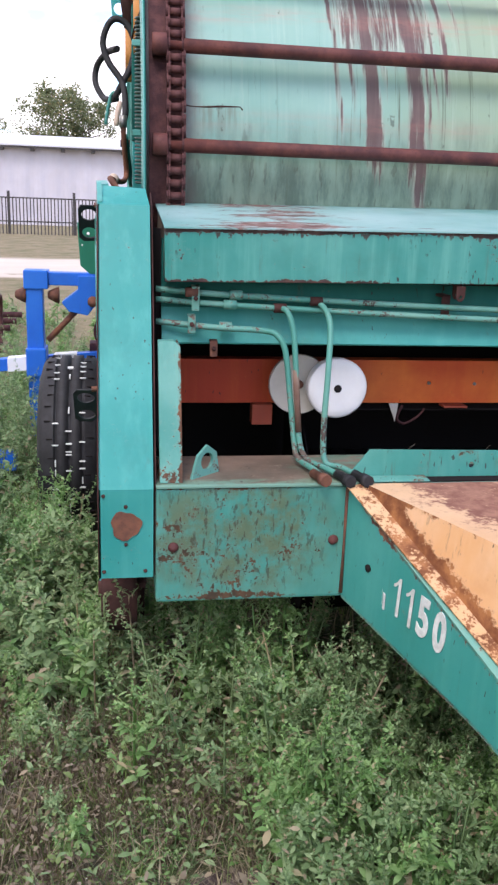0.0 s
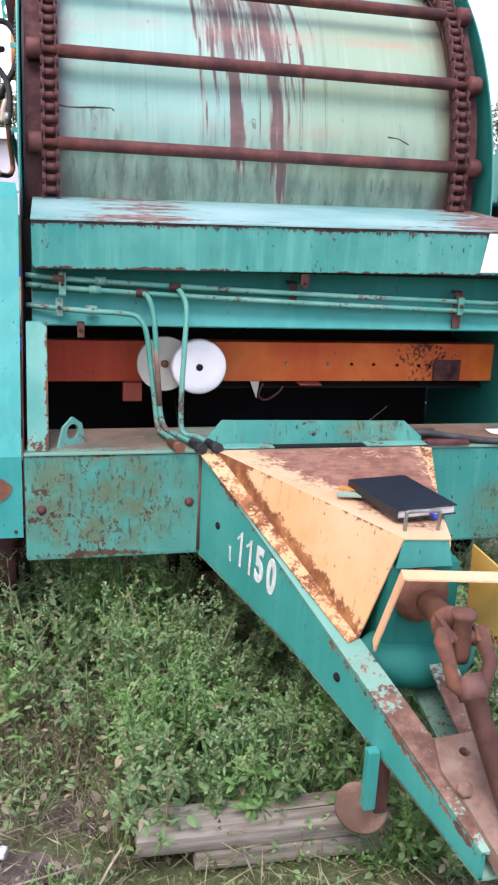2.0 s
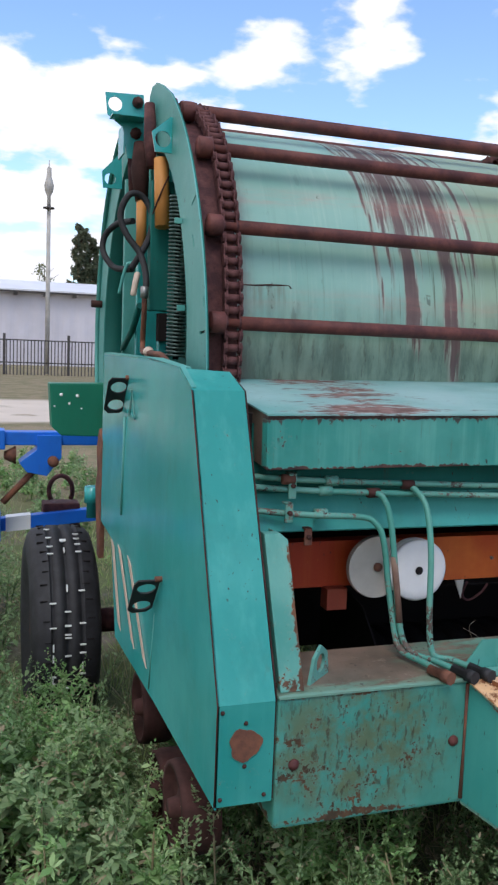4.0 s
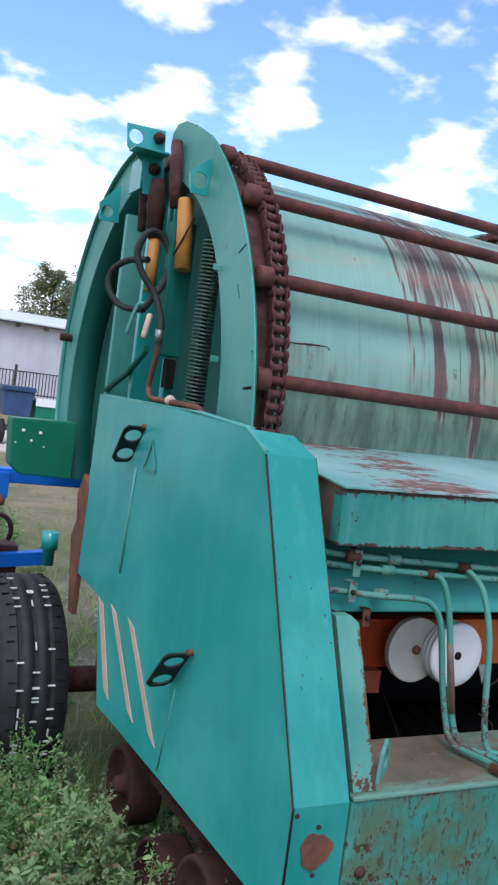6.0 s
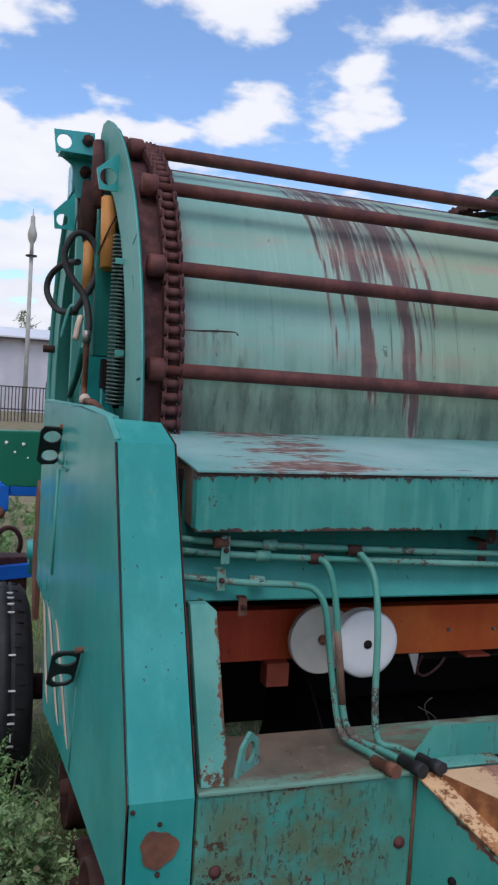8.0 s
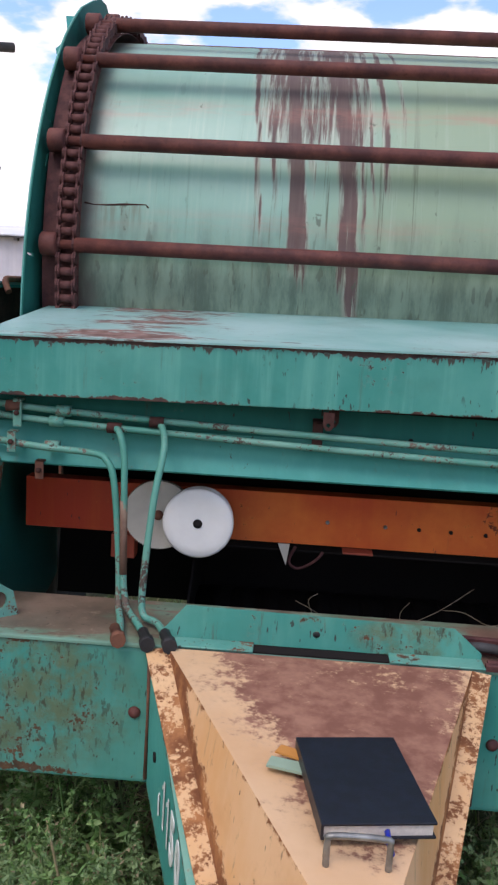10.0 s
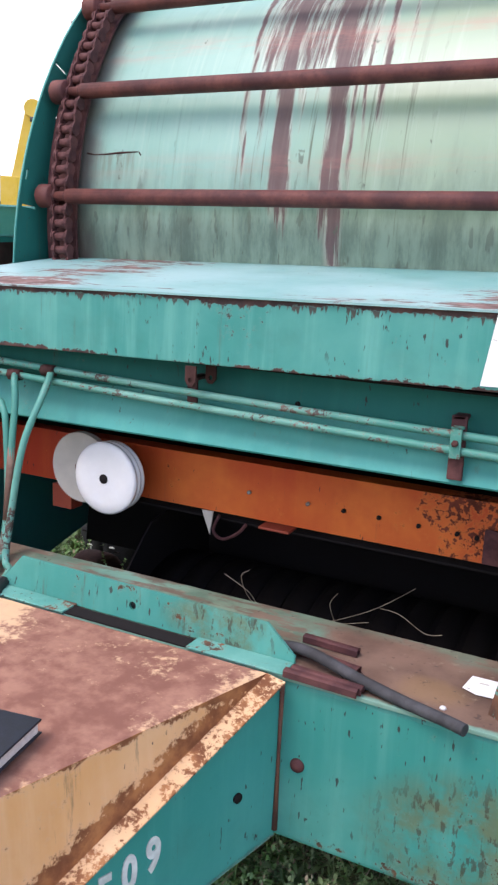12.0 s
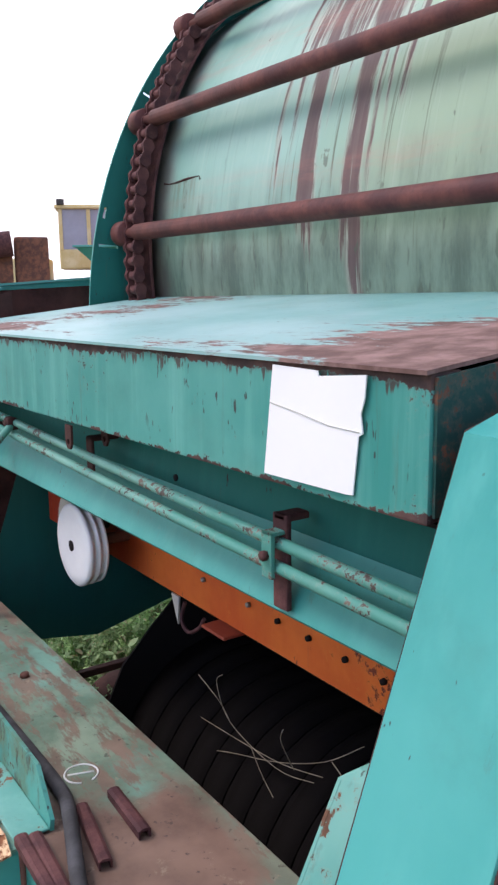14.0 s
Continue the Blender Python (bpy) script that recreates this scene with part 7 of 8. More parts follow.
part("hopper", slab(bm_new(), [(2.9, 17, 0.95), (3.9, 17, 0.95), (4.0, 17, 1.75), (2.8, 17, 1.75)], (0, 0.8, 0), 0.03), M["drill_blue"], drill)
part("lid", box(bm_new(), (2.75, 16.95, 1.76), (4.05, 17.85, 1.92), 0.03), M["drill_blue"], drill)
part("frame", box(bm_new(), (2.6, 17.1, 0.45), (5.6, 17.5, 0.62), 0.02), M["fence"], drill)
part("body", box(bm_new(), (4.1, 17.0, 0.8), (5.2, 17.7, 1.55), 0.05), M["green"], drill)
part("stripe_board", box(bm_new(), (4.08, 16.96, 1.35), (5.25, 16.99, 1.62)), M["paper"], drill)
part("red_board", box(bm_new(), (4.5, 16.95, 0.78), (5.2, 16.98, 0.95)), M["red"], drill)
for x in (2.9, 5.2):
    part("wheel", lathe(bm_new(), [(-0.1, 0.0), (-0.1, 0.4), (0.1, 0.4), (0.1, 0.0001)], (x, 17.3, 0.4), "x", 24), M["black"], drill)

drill.location.x, drill.scale = 2.11, (0.55, 1.0, 0.66)

# yard to the west
def at(az, d, z=0.0, ex=0.9, ey=-0.9):
    a = radians(az)
    return Vector((ex + d * math.sin(a), ey + d * math.cos(a), z))


def west(az, d):
    """Pose at a bearing and distance from the baler's right front, facing it."""
    p = at(az, d)
    return Matrix.Translation(p) @ pose(0, 0, 0, 0, 0, -az)


def placed(bm, m):
    bmesh.ops.transform(bm, matrix=m, verts=bm.verts)
    return bm


# yellow heavy tractor
m = west(-64.2, 29)
tr = thing("heavy_tractor", "old faded cream-yellow heavy tractor with a square glazed cab", "tractor", m.translation)
part("cab", placed(box(bm_new(), (-1.15, -1.0, 2.0), (1.45, 1.0, 2.62), 0.05), m), M["cream"], tr)
part("cab_roof", placed(box(bm_new(), (-1.25, -1.1, 3.86), (1.55, 1.1, 4.0), 0.06), m), M["cream"], tr)
for x in (-1.08, -0.2, 0.6, 1.36):
    for y in (-0.98, 0.9):
        part("cab_post", placed(box(bm_new(), (x - 0.06, y - 0.05, 2.6), (x + 0.06, y + 0.05, 3.88), 0.01), m), M["cream"], tr)
for x0, x1 in ((-1.02, -0.26), (-0.14, 0.54), (0.66, 1.30)):
    part("window", placed(box(bm_new(), (x0, -0.97, 2.62), (x1, -0.95, 3.86)), m), M["glass"], tr)
part("hood", placed(box(bm_new(), (-3.6, -0.75, 1.3), (-1.5, 0.75, 2.35), 0.08), m), M["cream"], tr)
part("frame", placed(box(bm_new(), (-3.4, -0.9, 0.8), (2.2, 0.9, 1.3), 0.05), m), M["rust"], tr)
part("rear_body", placed(box(bm_new(), (1.45, -1.0, 1.3), (2.6, 1.0, 2.3), 0.05), m), M["cream"], tr)
for x in (-1.05, 1.2):
    part("roof_lamp", placed(box(bm_new(), (x - 0.12, -1.2, 3.98), (x + 0.12, -1.05, 4.16), 0.03), m), M["fence"], tr)
part("exhaust", placed(tube(bm_new(), [(0.45, 0.3, 4.0), (0.45, 0.3, 4.5)], 0.09, 8), m), M["fence"], tr)
for x in (-2.3, 1.4):
    for y in (-1.15, 1.15):
        part("wheel", placed(lathe(bm_new(), [(y - 0.25, 0.0), (y - 0.25, 0.7), (y - 0.2, 0.8), (y + 0.2, 0.8), (y + 0.25, 0.7), (y + 0.25, 0.0001)], (x, 0, 0.8), "y", 28), m), M["black"], tr)
# red tractor
m = west(-61.2, 27)
rt = thing("red_tractor", "faded red tractor cab with a rounded roof", "tractor", m.translation)
part("roof", placed(box(bm_new(), (-1.08, -0.9, 2.88), (1.37, 0.9, 3.18), 0.05), m), M["red"], rt)
part("body", placed(box(bm_new(), (-1.0, -0.8, 1.0), (1.3, 0.8, 1.95), 0.08), m), M["red"], rt)
for x in (-0.9, 0.1, 1.2):
    for y in (-0.75, 0.75):
        part("cab_post", placed(box(bm_new(), (x - 0.09, y - 0.06, 1.9), (x + 0.09, y + 0.06, 2.9)), m), M["red"], rt)
for x in (-0.8, 0.8):
    part("wheel", placed(lathe(bm_new(), [(-1.2, 0.0), (-1.2, 0.75), (-0.8, 0.75), (-0.8, 0.0001)], (x, 0, 0.75), "y", 24), m), M["black"], rt)
# rusty header row
m = west(-71.6, 19)
rh = thing("rusty_machinery", "long row of rust-brown machinery frames", "machinery", m.translation)
part("box_beam", placed(box(bm_new(), (-5, -0.6, 1.55), (0.9, 0.6, 2.5), 0.05), m), M["rust"], rh)
part("mast", placed(box(bm_new(), (0.95, -0.5, 0.4), (1.65, 0.5, 2.5), 0.05), m), M["rust"], rh)
part("drum", placed(tube(bm_new(), [(-0.4, -0.75, 2.2), (0.9, -0.75, 2.35)], 0.26, 14), m), M["rust_chain"], rh)
part("low_frame", placed(box(bm_new(), (-5, -0.6, 0.5), (1.2, 0.6, 1.2), 0.05), m), M["rust_chain"], rh)
for x in (-4, 0.0):
    part("wheel", placed(lathe(bm_new(), [(-0.9, 0.0), (-0.9, 0.45), (-0.6, 0.45), (-0.6, 0.0001)], (x, 0, 0.45), "y", 20), m), M["black"], rh)
# white car
m = west(-71.5, 14)
car = thing("white_car", "white hatchback car parked behind the machines", "car", m.translation)
bm = bm_new()
prof = [(-2.0, 0.45), (-2.05, 0.8), (-1.2, 0.95), (-0.6, 1.42), (0.2, 1.5), (1.1, 1.42), (1.75, 0.98), (1.95, 0.9), (2.0, 0.45)]
slab(bm, [(x, -0.8, z) for x, z in prof], (0, 1.6, 0), 0.08)
part("body", placed(bm, m), M["car"], car)
bm = bm_new()
slab(bm, [(-1.05, -0.815, 0.98), (-0.52, -0.815, 1.36), (0.95, -0.815, 1.36), (1.45, -0.815, 1.0)], (0, 1.63, 0))
part("side_glass", placed(bm, m), M["void"], car)
for x in (-1.3, 1.3):
    for y in (-0.72, 0.72):
        part("wheel", placed(lathe(bm_new(), [(y - 0.1, 0.0), (y - 0.1, 0.3), (y + 0.1, 0.3), (y + 0.1, 0.0001)], (x, 0, 0.3), "y", 20), m), M["black"], car)
# teal trough of a neighbouring machine
m = Matrix.Translation(at(-60, 11, 0, 1.18, -0.55)) @ pose(0, 0, 0, 0, 0, 60)
tg = thing("teal_trough", "bright teal sheet-metal trough of a neighbouring machine", "trough", m.translation)
part("shell", placed(slab(bm_new(), [(-1.02, -0.42, 1.94), (3.4, -0.42, 1.94), (3.4, 0.0, 1.60), (-0.67, 0.0, 1.60)], (0, 0.012, 0.010)), m), M["teal_far"], tg)
part("rim", placed(box(bm_new(), (-1.04, -0.50, 1.935), (3.4, -0.40, 1.96), 0.004), m), M["ring"], tg)
part("floor", placed(slab(bm_new(), [(-0.67, 0.0, 1.60), (3.4, 0.0, 1.60), (3.4, 0.9, 1.56), (-0.67, 0.9, 1.56)], (0, 0, -0.012)), m), M["panel"], tg)
part("end_sheet", placed(slab(bm_new(), [(-1.02, -0.42, 1.94), (-0.67, 0.0, 1.60), (-0.67, 0.9, 1.56), (-1.02, 1.2, 1.94)], (0.01, 0, 0)), m), M["teal_far"], tg)
for x in np.arange(-0.25, 3.3, 0.62):
    part("rib", placed(slab(bm_new(), [(float(x) - 0.02, -0.445, 1.935), (float(x) + 0.03, -0.445, 1.935), (float(x) + 0.09, -0.02, 1.595), (float(x) + 0.04, -0.02, 1.595)], (0, -0.02, -0.02)), m), M["panel"], tg)
for x in (-0.2, 2.6):
    part("leg", placed(box(bm_new(), (x, 0.3, 0.0), (x + 0.1, 0.4, 1.58)), m), M["rust"], tg)
# grey barn
m = west(-51, 40)
bn = thing("plank_barn", "old grey plank barn with a pale pitched roof", "barn", m.translation)
ridge = (6.0, 9.0, 0)
part("wall", placed(slab(bm_new(), [(-3.0, -3, 0), (2.3, -3, 0), (2.3, -3, 3.6), (-0.2, -3, 4.95), (-3.0, -3, 3.3)], ridge), m), M["plank"], bn)
part("roof", placed(slab(bm_new(), [(-0.25, -3.3, 5.0), (2.7, -3.3, 3.42), (2.7, -3.3, 3.54), (-0.25, -3.3, 5.12)], (6.2, 9.3, 0)), m), M["concrete"], bn)
part("roof", placed(slab(bm_new(), [(-0.25, -3.3, 5.0), (-3.4, -3.3, 3.1), (-3.4, -3.3, 3.22), (-0.25, -3.3, 5.12)], (6.2, 9.3, 0)), m), M["concrete"], bn)
for k in range(18):
    x = -2.98 + 0.292 * k
    top = 3.3 + 0.59 * (x + 3.0) if x < -0.35 else 4.9 - 0.54 * (x + 0.35)
    part("plank", placed(box(bm_new(), (x, -3.03, 0), (x + 0.27, -3.004, top - 0.1)), m), M["plank"], bn)
# yellow frame with rails and a long pipe arm
m = Matrix.Translation((0.65, -1.42, 1.49)) @ Matrix.Scale(2.0, 4) @ Matrix.Translation((-0.65, 1.42, -1.49)) @ Matrix.Translation(at(-36.4, 9, 0, 0.65, -1.42)) @ pose(0, 0, 0, 0, 0, 36.4)
yf = thing("yellow_frame", "yellow tubular guard frame of a parked machine", "guard frame", m.translation)
for x in (-0.80, 0.007):
    part("post", placed(box(bm_new(), (x - 0.085, -0.05, 1.05), (x + 0.085, 0.05, 2.15), 0.01), m), M["yellow"], yf)
part("cross_rail", placed(box(bm_new(), (-0.88, -0.048, 1.99), (0.085, 0.048, 2.152), 0.01), m), M["yellow"], yf)
part("low_rail", placed(tube(bm_new(), [(-0.8, 0.0, 1.66), (0.0, 0.0, 1.66)], 0.03, 8), m), M["yellow"], yf)
part("side_rail", placed(tube(bm_new(), [(-0.62, 0.3, 2.425), (0.27, 0.3, 2.41)], 0.028, 8), m), M["yellow"], yf)
part("hand_rail", placed(tube(bm_new(), [(-0.62, 0.3, 2.74), (2.4, 0.3, 2.71)], 0.026, 8), m), M["fence"], yf)
part("stanchion", placed(tube(bm_new(), [(0.27, 0.3, 2.72), (0.27, 0.3, 2.41)], 0.026, 8), m), M["yellow"], yf)
part("brace", placed(tube(bm_new(), [(0.09, 0.0, 1.80), (0.22, 0.0, 1.60), (0.26, 0.0, 1.06)], 0.03, 8), m), M["yellow"], yf)
part("deck", placed(box(bm_new(), (-1.1, 0.0, 0.9), (2.5, 1.4, 1.05)), m), M["green"], yf)
part("leg", placed(box(bm_new(), (-1.0, 0.5, 0.75), (-0.85, 0.65, 0.9)), m), M["fence"], yf)
part("leg", placed(box(bm_new(), (1.5, 0.5, 0.75), (1.65, 0.65, 0.9)), m), M["fence"], yf)
part("pipe_arm", placed(tube(bm_new(), [(-0.02, 0.5, 3.62), (2.6, 0.5, 3.98)], 0.05, 8), m), M["fence"], yf, "dark pipe arm")
part("arm_head", placed(slab(bm_new(), [(-0.22, 0.40, 3.72), (0.10, 0.40, 3.78), (0.16, 0.40, 3.66), (0.10, 0.40, 3.46), (-0.06, 0.40, 3.52), (-0.20, 0.40, 3.64)], (0, 0.24, 0), 0.01), m), M["rust_pale"], yf)
part("arm_strut", placed(slab(bm_new(), [(-0.02, 0.48, 3.56), (0.08, 0.48, 3.52), (-0.50, 0.48, 2.30), (-0.95, 0.48, 1.05), (-1.08, 0.48, 1.05), (-0.60, 0.48, 2.30)], (0, 0.10, 0), 0.01), m), M["cream"], yf)
part("arm_base", placed(slab(bm_new(), [(-0.68, 0.44, 2.86), (-0.52, 0.44, 2.86), (-0.60, 0.44, 2.30), (-0.86, 0.44, 1.05), (-1.12, 0.44, 1.05), (-0.80, 0.44, 2.30)], (0, 0.18, 0), 0.01), m), M["yellow"], yf)
part("hinge", placed(tube(bm_new(), [(-0.60, 0.38, 2.86), (-0.60, 0.68, 2.86)], 0.09, 14), m), M["yellow"], yf)
# part of another baler, standing beyond the first
nb2 = thing("neighbour_baler", "another teal round baler standing beyond the first one", "baler", (2.9, 2.4, 0))
NC, NR = (2.36, 1.46), 0.90
o = [arc(NC, NR, d) for d in np.linspace(115, -70, 34)]
i = [arc((NC[0] - 0.13, NC[1] - 0.10), NR - 0.04, d) for d in np.linspace(-62, 106, 34)]
part("rim", slab(bm_new(), [(2.16, *p) for p in o + i], (0.005, 0, 0)), M["ring"], nb2, "pale teal crescent rim")
part("rim_band", curved(bm_new(), i, 2.165, 2.30), M["inner"], nb2)
part("side_wall", slab(bm_new(), [(2.30, *arc(NC, NR - 0.02, d)) for d in range(0, 360, 12)], (0.006, 0, 0)), M["inner"], nb2, "side wall in teal darkened for the recess shade")
part("drum", lathe(bm_new(), [(2.306, 0.0), (2.306, NR - 0.03), (3.75, NR - 0.03), (3.75, 0.0001)], (0, *NC), "x", 48), M["front"], nb2)
part("wheel", lathe(bm_new(), [(2.0, 0.0), (2.0, 0.34), (2.05, 0.40), (2.2, 0.40), (2.24, 0.34), (2.24, 0.0001)], (0, 2.36, 0.40), "x", 32), M["black"], nb2)
part("wheel", lathe(bm_new(), [(3.8, 0.0), (3.8, 0.34), (3.85, 0.40), (4.0, 0.40), (4.05, 0.34), (4.05, 0.0001)], (0, 2.36, 0.40), "x", 32), M["black"], nb2)
part("axle", tube(bm_new(), [(2.1, 2.36, 0.40), (3.9, 2.36, 0.40)], 0.06, 10), M["rust"], nb2)
part("axle_leg", box(bm_new(), (2.5, 2.3, 0.4), (2.6, 2.42, 0.75)), M["inner"], nb2)
part("axle_leg", box(bm_new(), (3.4, 2.3, 0.4), (3.5, 2.42, 0.75)), M["inner"], nb2)

# ---- loose things on and round the drawbar ----
nb = thing("notebook", "closed navy notebook lying on the rusty hood", "notebook", (0.05, -0.455, 0.80))
mb = pose(0.065, -0.474, 0.801, 0, 0, 9)
part("cover", placed(box(bm_new(), (-0.077, -0.111, 0.0), (0.077, 0.111, 0.003), 0.001), mb), M["navy"], nb)
part("cover", placed(box(bm_new(), (-0.077, -0.111, 0.020), (0.077, 0.111, 0.0235), 0.001), mb), M["navy"], nb)
part("spine", placed(box(bm_new(), (-0.080, -0.111, 0.0), (-0.076, 0.111, 0.0235), 0.0015), mb), M["navy"], nb)
part("page_block", placed(box(bm_new(), (-0.076, -0.107, 0.003), (0.073, 0.107, 0.020)), mb), M["pages"], nb, "pale page block")
pen = thing("ribbon_pen", "blue plastic pen stuck in the notebook", "pen", (0.07, -0.57, 0.81))
part("barrel", placed(tube(bm_new(), [(0.012, -0.095, 0.010), (0.005, -0.150, 0.006)], 0.0042, 8), mb), M["pen_blue"], pen)
M["paper_green"] = plain("pale_green_card", (0.30, 0.42, 0.32), 0.7, 0.08, 9)
note = thing("small_booklet", "thin green and brown booklet under the notebook", "booklet", (-0.06, -0.43, 0.80))
part("cover", placed(box(bm_new(), (-0.014, -0.055, 0.0), (0.014, 0.055, 0.004)), pose(-0.018, -0.43, 0.8005, 0, 0, 75)), M["paper_green"], note)
part("slip", placed(box(bm_new(), (-0.012, -0.05, 0.0), (0.012, 0.05, 0.003)), pose(-0.012, -0.405, 0.8055, 0, 0, 66)), M["cyl"], note)

for k, (p, q, s) in enumerate((((0.322, 0.134), (0.428, 0.128), 1), ((0.330, 0.084), (0.452, 0.063), 1), ((0.352, 0.012), (0.480, 0.003), 1), ((0.345, -0.004), (0.476, -0.008), 1))):
    a = thing("angle_iron", "short rusty channel iron lying on the beam", "angle iron", (p[0], p[1], 0.796), group="angle irons on the beam")
    d = Vector((q[0] - p[0], q[1] - p[1], 0))
    m = Matrix.Translation((p[0], p[1], 0.7965)) @ pose(0, 0, 0, 0, 0, math.degrees(math.atan2(d.y, d.x)))
    bm = bm_new()
    slab(bm, [(0, -0.0085, 0), (0, -0.0085, 0.011), (0, -0.004, 0.0135), (0, 0.004, 0.0135), (0, 0.0085, 0.011), (0, 0.0085, 0), (0, 0.006, 0), (0, 0.006, 0.010), (0, -0.006, 0.010), (0, -0.006, 0)], (d.length, 0, 0))
    part("bar", placed(bm, m), M["rust_chain"], a)
hose = thing("rubber_hose", "loose black rubber hose lying along the beam", "hose", (0.5, 0.04, 0.8))
part("tube", tube(bm_new(), bend([(-0.10, 0.072, 0.807), (0.05, 0.074, 0.807), (0.20, 0.076, 0.806), (0.29, 0.074, 0.8065), (0.36, 0.056, 0.818), (0.46, 0.024, 0.811), (0.55, -0.002, 0.806), (0.62, -0.022, 0.806), (0.652, -0.034, 0.806)], 6), 0.0100, 12), M["hose"], hose)
cd = thing("white_card", "dirty white card lying on the beam", "card", (0.67, 0.13, 0.797))
bm = bm_new()
holed(bm, [(0.616, 0.110, 0.7975), (0.622, 0.158, 0.7975), (0.706, 0.160, 0.7975), (0.716, 0.148, 0.7975), (0.722, 0.104, 0.7975), (0.640, 0.098, 0.7975)], [ring_pts((0.626, 0.112, 0.7975), (1, 0, 0), (0, 1, 0), 0.003, 8), ring_pts((0.706, 0.146, 0.7975), (1, 0, 0), (0, 1, 0), 0.003, 8)], (0, 0, 0.0015))
part("sheet", bm, M["paper"], cd)
for x, y, w in ((0.638, 0.136, 0.016), (0.676, 0.124, 0.020), (0.672, 0.116, 0.013)):
    part("writing_bar", box(bm_new(), (x, y, 0.7990), (x + w, y + 0.004, 0.7996)), M["grey_white"], cd)
part("chalk_ring", tube(bm_new(), [(0.245 + 0.024 * math.cos(a), 0.120 + 0.024 * math.sin(a), 0.7955) for a in np.linspace(0.3, 5.9, 24)], 0.0014, 5), M["marking"], beam)
part("chalk_bar", tube(bm_new(), [(0.238, 0.102, 0.7955), (0.250, 0.138, 0.7955)], 0.0014, 5), M["marking"], beam)
for x, y in ((-0.10, 0.16), (0.604, 0.030)):
    nut = thing("loose_nut", "small rusty nut on the beam top", "nut", (x, y, 0.796))
    part("body", lathe(bm_new(), [(0, 0.0), (0, 0.009), (0.007, 0.008), (0.007, 0.0001)] if x < 0 else [(0, 0.0), (0, 0.0065), (0.0035, 0.004), (0.0035, 0.0001)], (x, y, 0.7955), "z", 7), M["rust"] if x < 0 else M["white"], nut)

# timber under the jack
tb = thing("timber_baulk", "grey weathered timber baulk under the jack foot", "timber", (-0.3, -0.73, 0.0))
m = pose(-0.56, -0.605, 0.052, 0, 0, -2)
bm = bm_new()
slab(bm, [(0, -0.052, 0.0), (0, -0.054, 0.042), (0, -0.045, 0.05), (0, 0.045, 0.052), (0, 0.05, 0.0)], (0.62, 0, 0), 0.004)
part("beam_piece", placed(bm, m), M["wood"], tb)
tb2 = thing("timber_offcut", "short grey timber offcut lying beneath the baulk", "timber", (-0.3, -0.75, 0.0))
part("beam_piece", placed(box(bm_new(), (0.13, -0.060, -0.045), (0.60, 0.03, -0.001), 0.005), m), M["wood"], tb2)

wp = thing("white_tube", "white plastic tube lying in the weeds", "tube", (0.53, -0.3, 0.06))
part("tube", tube(bm_new(), [(0.49, -0.13, 0.10), (0.57, -0.42, 0.09)], 0.022, 12), M["white"], wp)

# clods and stones
random.seed(5)
for x, y, r in ((-0.80, -0.70, 0.05), (-0.90, -0.64, 0.035), (-0.74, -0.62, 0.03), (-1.0, -1.25, 0.06), (-0.82, -1.32, 0.04), (0.06, -1.05, 0.03)):
    cl = thing("soil_clod", "rough brown clod of soil", "clod", (x, y, 0), group="clods on the bare soil")
    bm = bm_new()
    bmesh.ops.create_icosphere(bm, subdivisions=3, radius=r)
    for v in bm.verts:
        v.co *= 1 + 0.35 * noise.noise(v.co * (1.6 / r) + Vector((x * 9, y * 9, 0)))
        v.co.z *= 0.5
    part("lump", placed(bm, pose(x, y, r * 0.2)), M["soil"], cl)
# dry sticks by the timber and caught under the pickup
for k, path in enumerate((([(-0.25, -0.86, 0.03), (-0.05, -0.93, 0.05), (0.22, -1.02, 0.035)]), ([(-0.02, -0.80, 0.03), (0.05, -0.92, 0.06), (0.02, -1.05, 0.03)]), ([(-1.02, -0.66, 0.03), (-0.85, -0.69, 0.05), (-0.66, -0.66, 0.06)]), ([(-0.72, -0.95, 0.03), (-0.66, -0.80, 0.10), (-0.60, -0.74, 0.16)]))):
    sk = thing("dry_stick", "thin dry stalk lying on the soil", "stick", path[0], group="dry stalks on the soil")
    part("stalk", tube(bm_new(), bend(path, 5), 0.0026, 6), M["straw_stick"], sk)
twig = thing("dry_twigs", "pale dry forked twigs hanging in the pickup", "twigs", (0.1, 0.5, 0.65))
for path in ([(-0.06, 0.5, 0.625), (0.108, 0.5, 0.643), (0.22, 0.5, 0.66), (0.327, 0.5, 0.691)], [(0.026, 0.5, 0.751), (0.004, 0.5, 0.725), (0.051, 0.5, 0.663), (0.198, 0.5, 0.642), (0.304, 0.5, 0.669)], [(-0.097, 0.5, 0.54), (0.05, 0.5, 0.60), (0.2, 0.5, 0.655), (0.33, 0.5, 0.72), (0.425, 0.5, 0.793)],
             [(0.12, 0.5, 0.645), (0.16, 0.5, 0.60), (0.237, 0.5, 0.548)], [(0.051, 0.5, 0.663), (0.03, 0.49, 0.70), (-0.03, 0.48, 0.735)], [(0.25, 0.5, 0.665), (0.24, 0.48, 0.72), (0.26, 0.47, 0.755)], [(0.35, 0.5, 0.73), (0.40, 0.48, 0.735), (0.46, 0.47, 0.71), (0.50, 0.46, 0.72)]):
    part("twig", tube(bm_new(), bend(path, 5), 0.0008, 5), M["straw_stick"], twig)
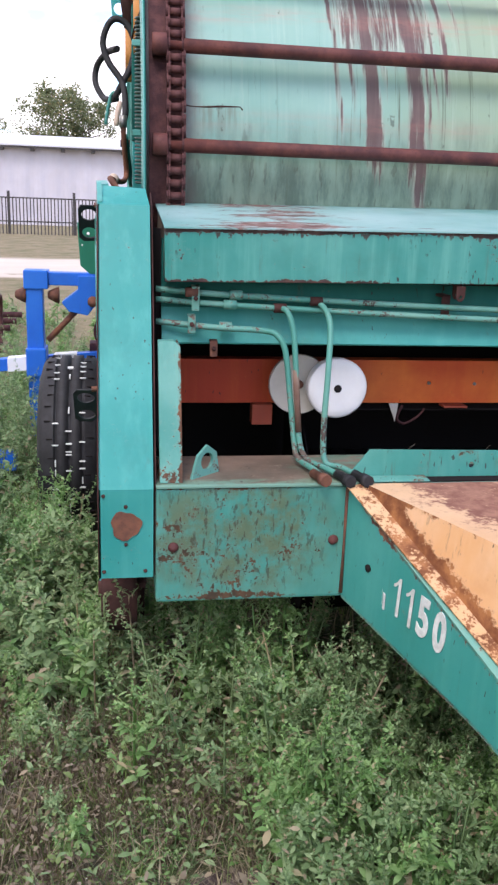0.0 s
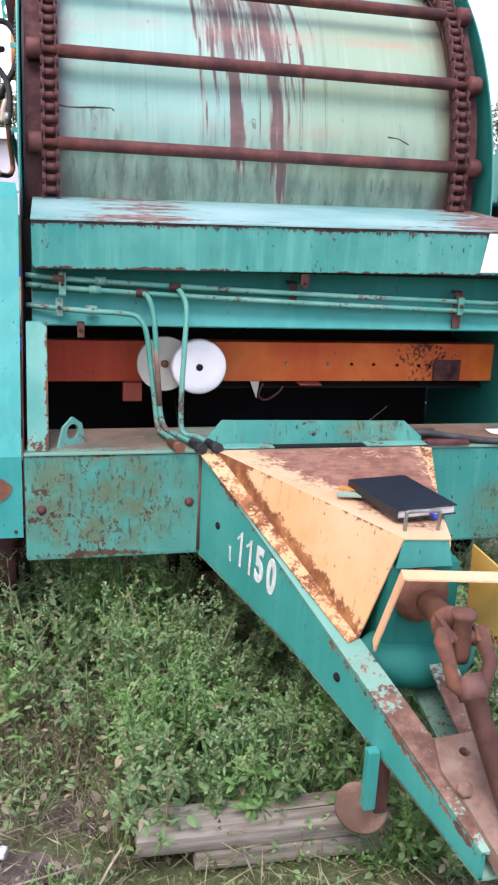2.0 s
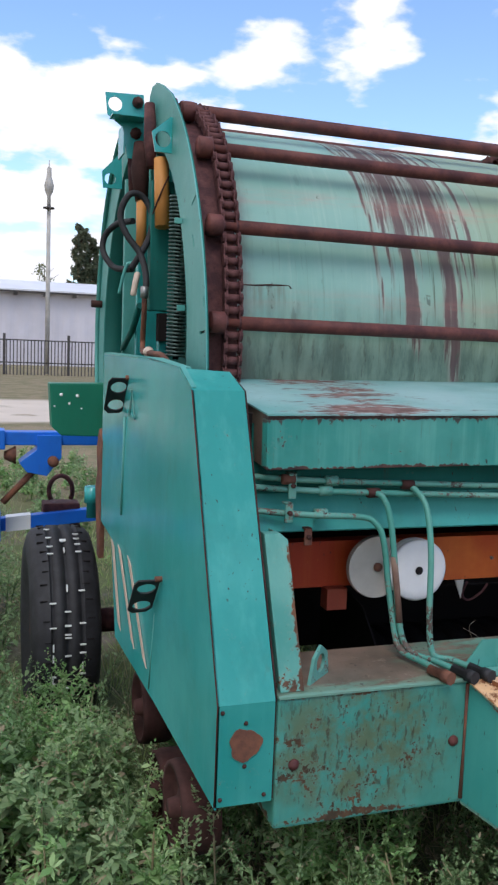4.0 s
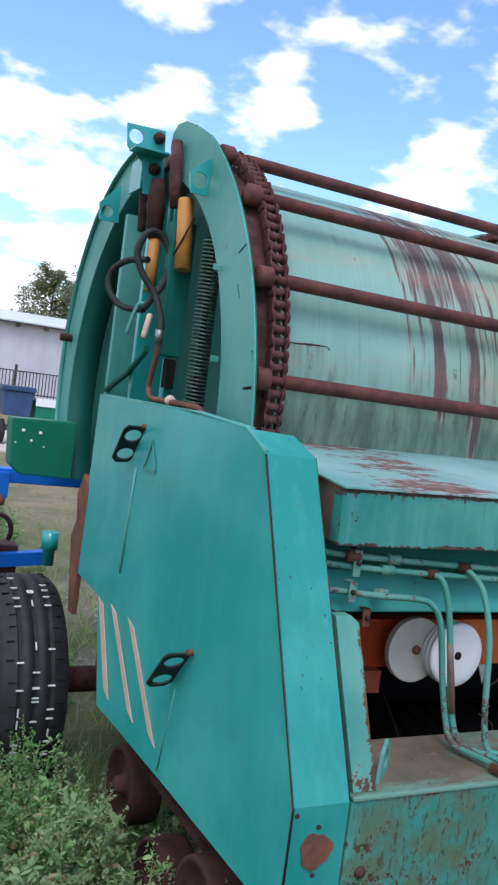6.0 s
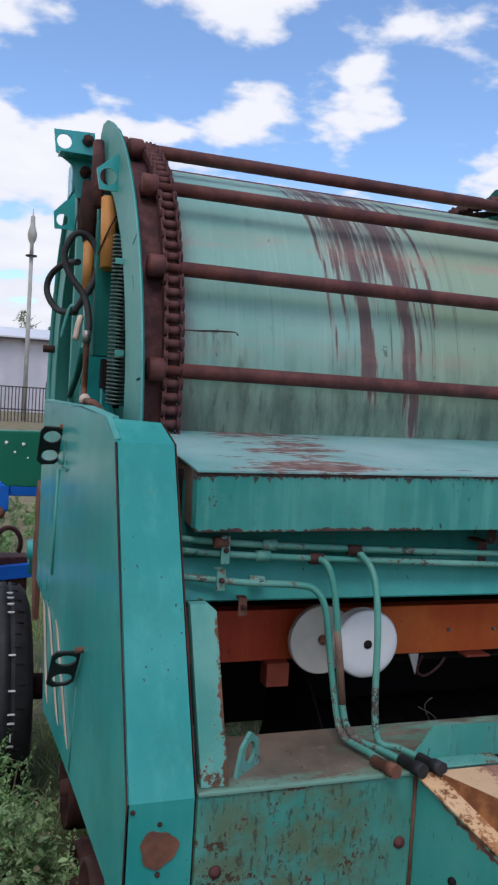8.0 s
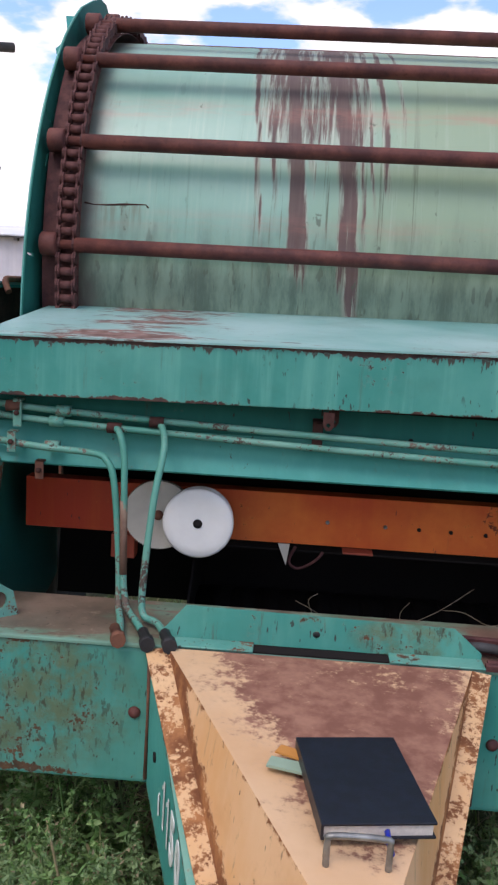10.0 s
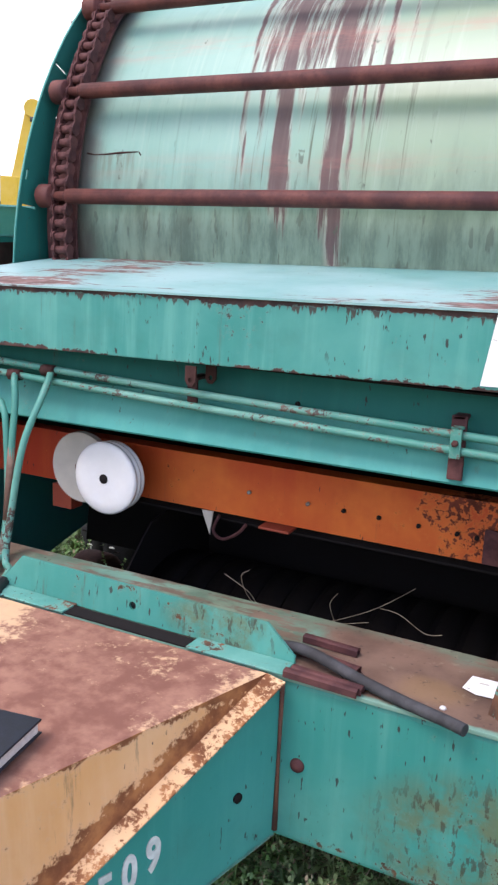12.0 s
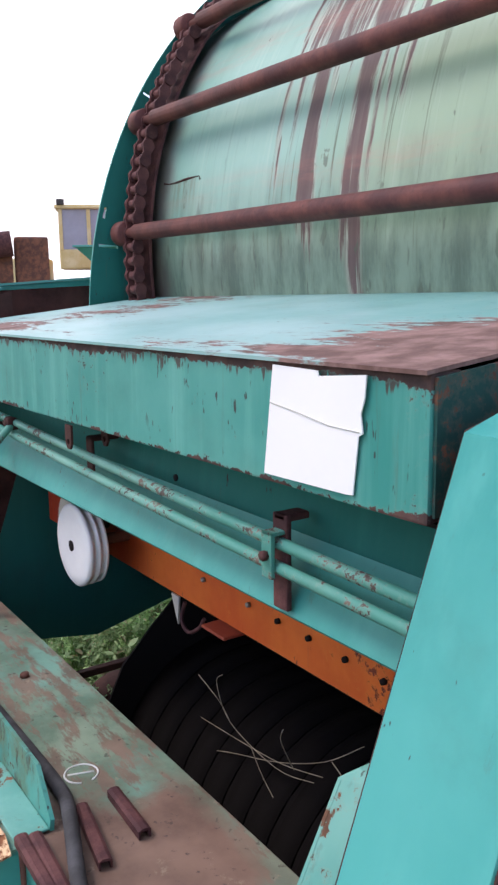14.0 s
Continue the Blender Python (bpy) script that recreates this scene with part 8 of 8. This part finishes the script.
for _ in range(26):
    x, y, a, L = random.uniform(-0.35, 0.35), random.uniform(-1.12, -0.82), random.uniform(0, 6.28), random.uniform(0.12, 0.34)
    d = Vector((math.cos(a), math.sin(a), 0)) * L / 2
    c = Vector((x, y, 0.03))
    sk = thing("dry_stick", "thin dry stalk lying on the soil", "stick", c - d, group="dry stalks on the soil")
    part("stalk", tube(bm_new(), bend([c - d, c + Vector((random.uniform(-0.02, 0.02), random.uniform(-0.02, 0.02), random.uniform(0.0, 0.03))), c + d + Vector((0, 0, random.uniform(0, 0.02)))], 4), random.uniform(0.0012, 0.0024), 5), M["straw_stick"], sk)

# empty bottle in the grass
k = Nodes("clear_crumpled_plastic")
k.bump(k.noise(45, 5, 0.6), 0.8, 0.006)
k.done((0.86, 0.92, 0.97), 0.12, 0.0, 0.5)
k.b.inputs["Transmission Weight"].default_value = 0.75
k.b.inputs["IOR"].default_value = 1.3
M["plastic"] = k.m
mb = pose(-1.04, -0.51, 0.05, 0, 0, -22)
bt = thing("plastic_bottle", "crumpled clear plastic bottle with a blue label on the soil", "bottle", (-0.95, -0.55, 0.0))
bm = lathe(bm_new(), [(0.0, 0.0), (0.0, 0.026), (0.008, 0.032), (0.05, 0.033), (0.058, 0.029), (0.066, 0.033), (0.11, 0.031), (0.118, 0.027), (0.126, 0.032), (0.15, 0.030), (0.185, 0.013), (0.20, 0.012), (0.20, 0.0001)], (0, 0, 0), "x", 18)
for v in bm.verts:
    v.co.z *= 0.8 + 0.25 * math.sin(38 * v.co.x + 2.0)
    v.co.y *= 1.0 + 0.18 * math.sin(51 * v.co.x)
part("body", placed(bm, mb), M["plastic"], bt)
bm = lathe(bm_new(), [(0.012, 0.0), (0.012, 0.0345), (0.05, 0.0352), (0.062, 0.0335), (0.062, 0.0001)], (0, 0, 0), "x", 18)
for v in bm.verts:
    v.co.z *= 0.8 + 0.25 * math.sin(38 * v.co.x + 2.0)
    v.co.y *= 1.0 + 0.18 * math.sin(51 * v.co.x)
part("label_band", placed(bm, mb), M["blue"], bt, "blue paper label")
part("cap", placed(lathe(bm_new(), [(0.2, 0.0), (0.2, 0.0145), (0.214, 0.0145), (0.214, 0.0001)], (0, 0, 0), "x", 16), mb), M["white"], bt, "white screw cap")
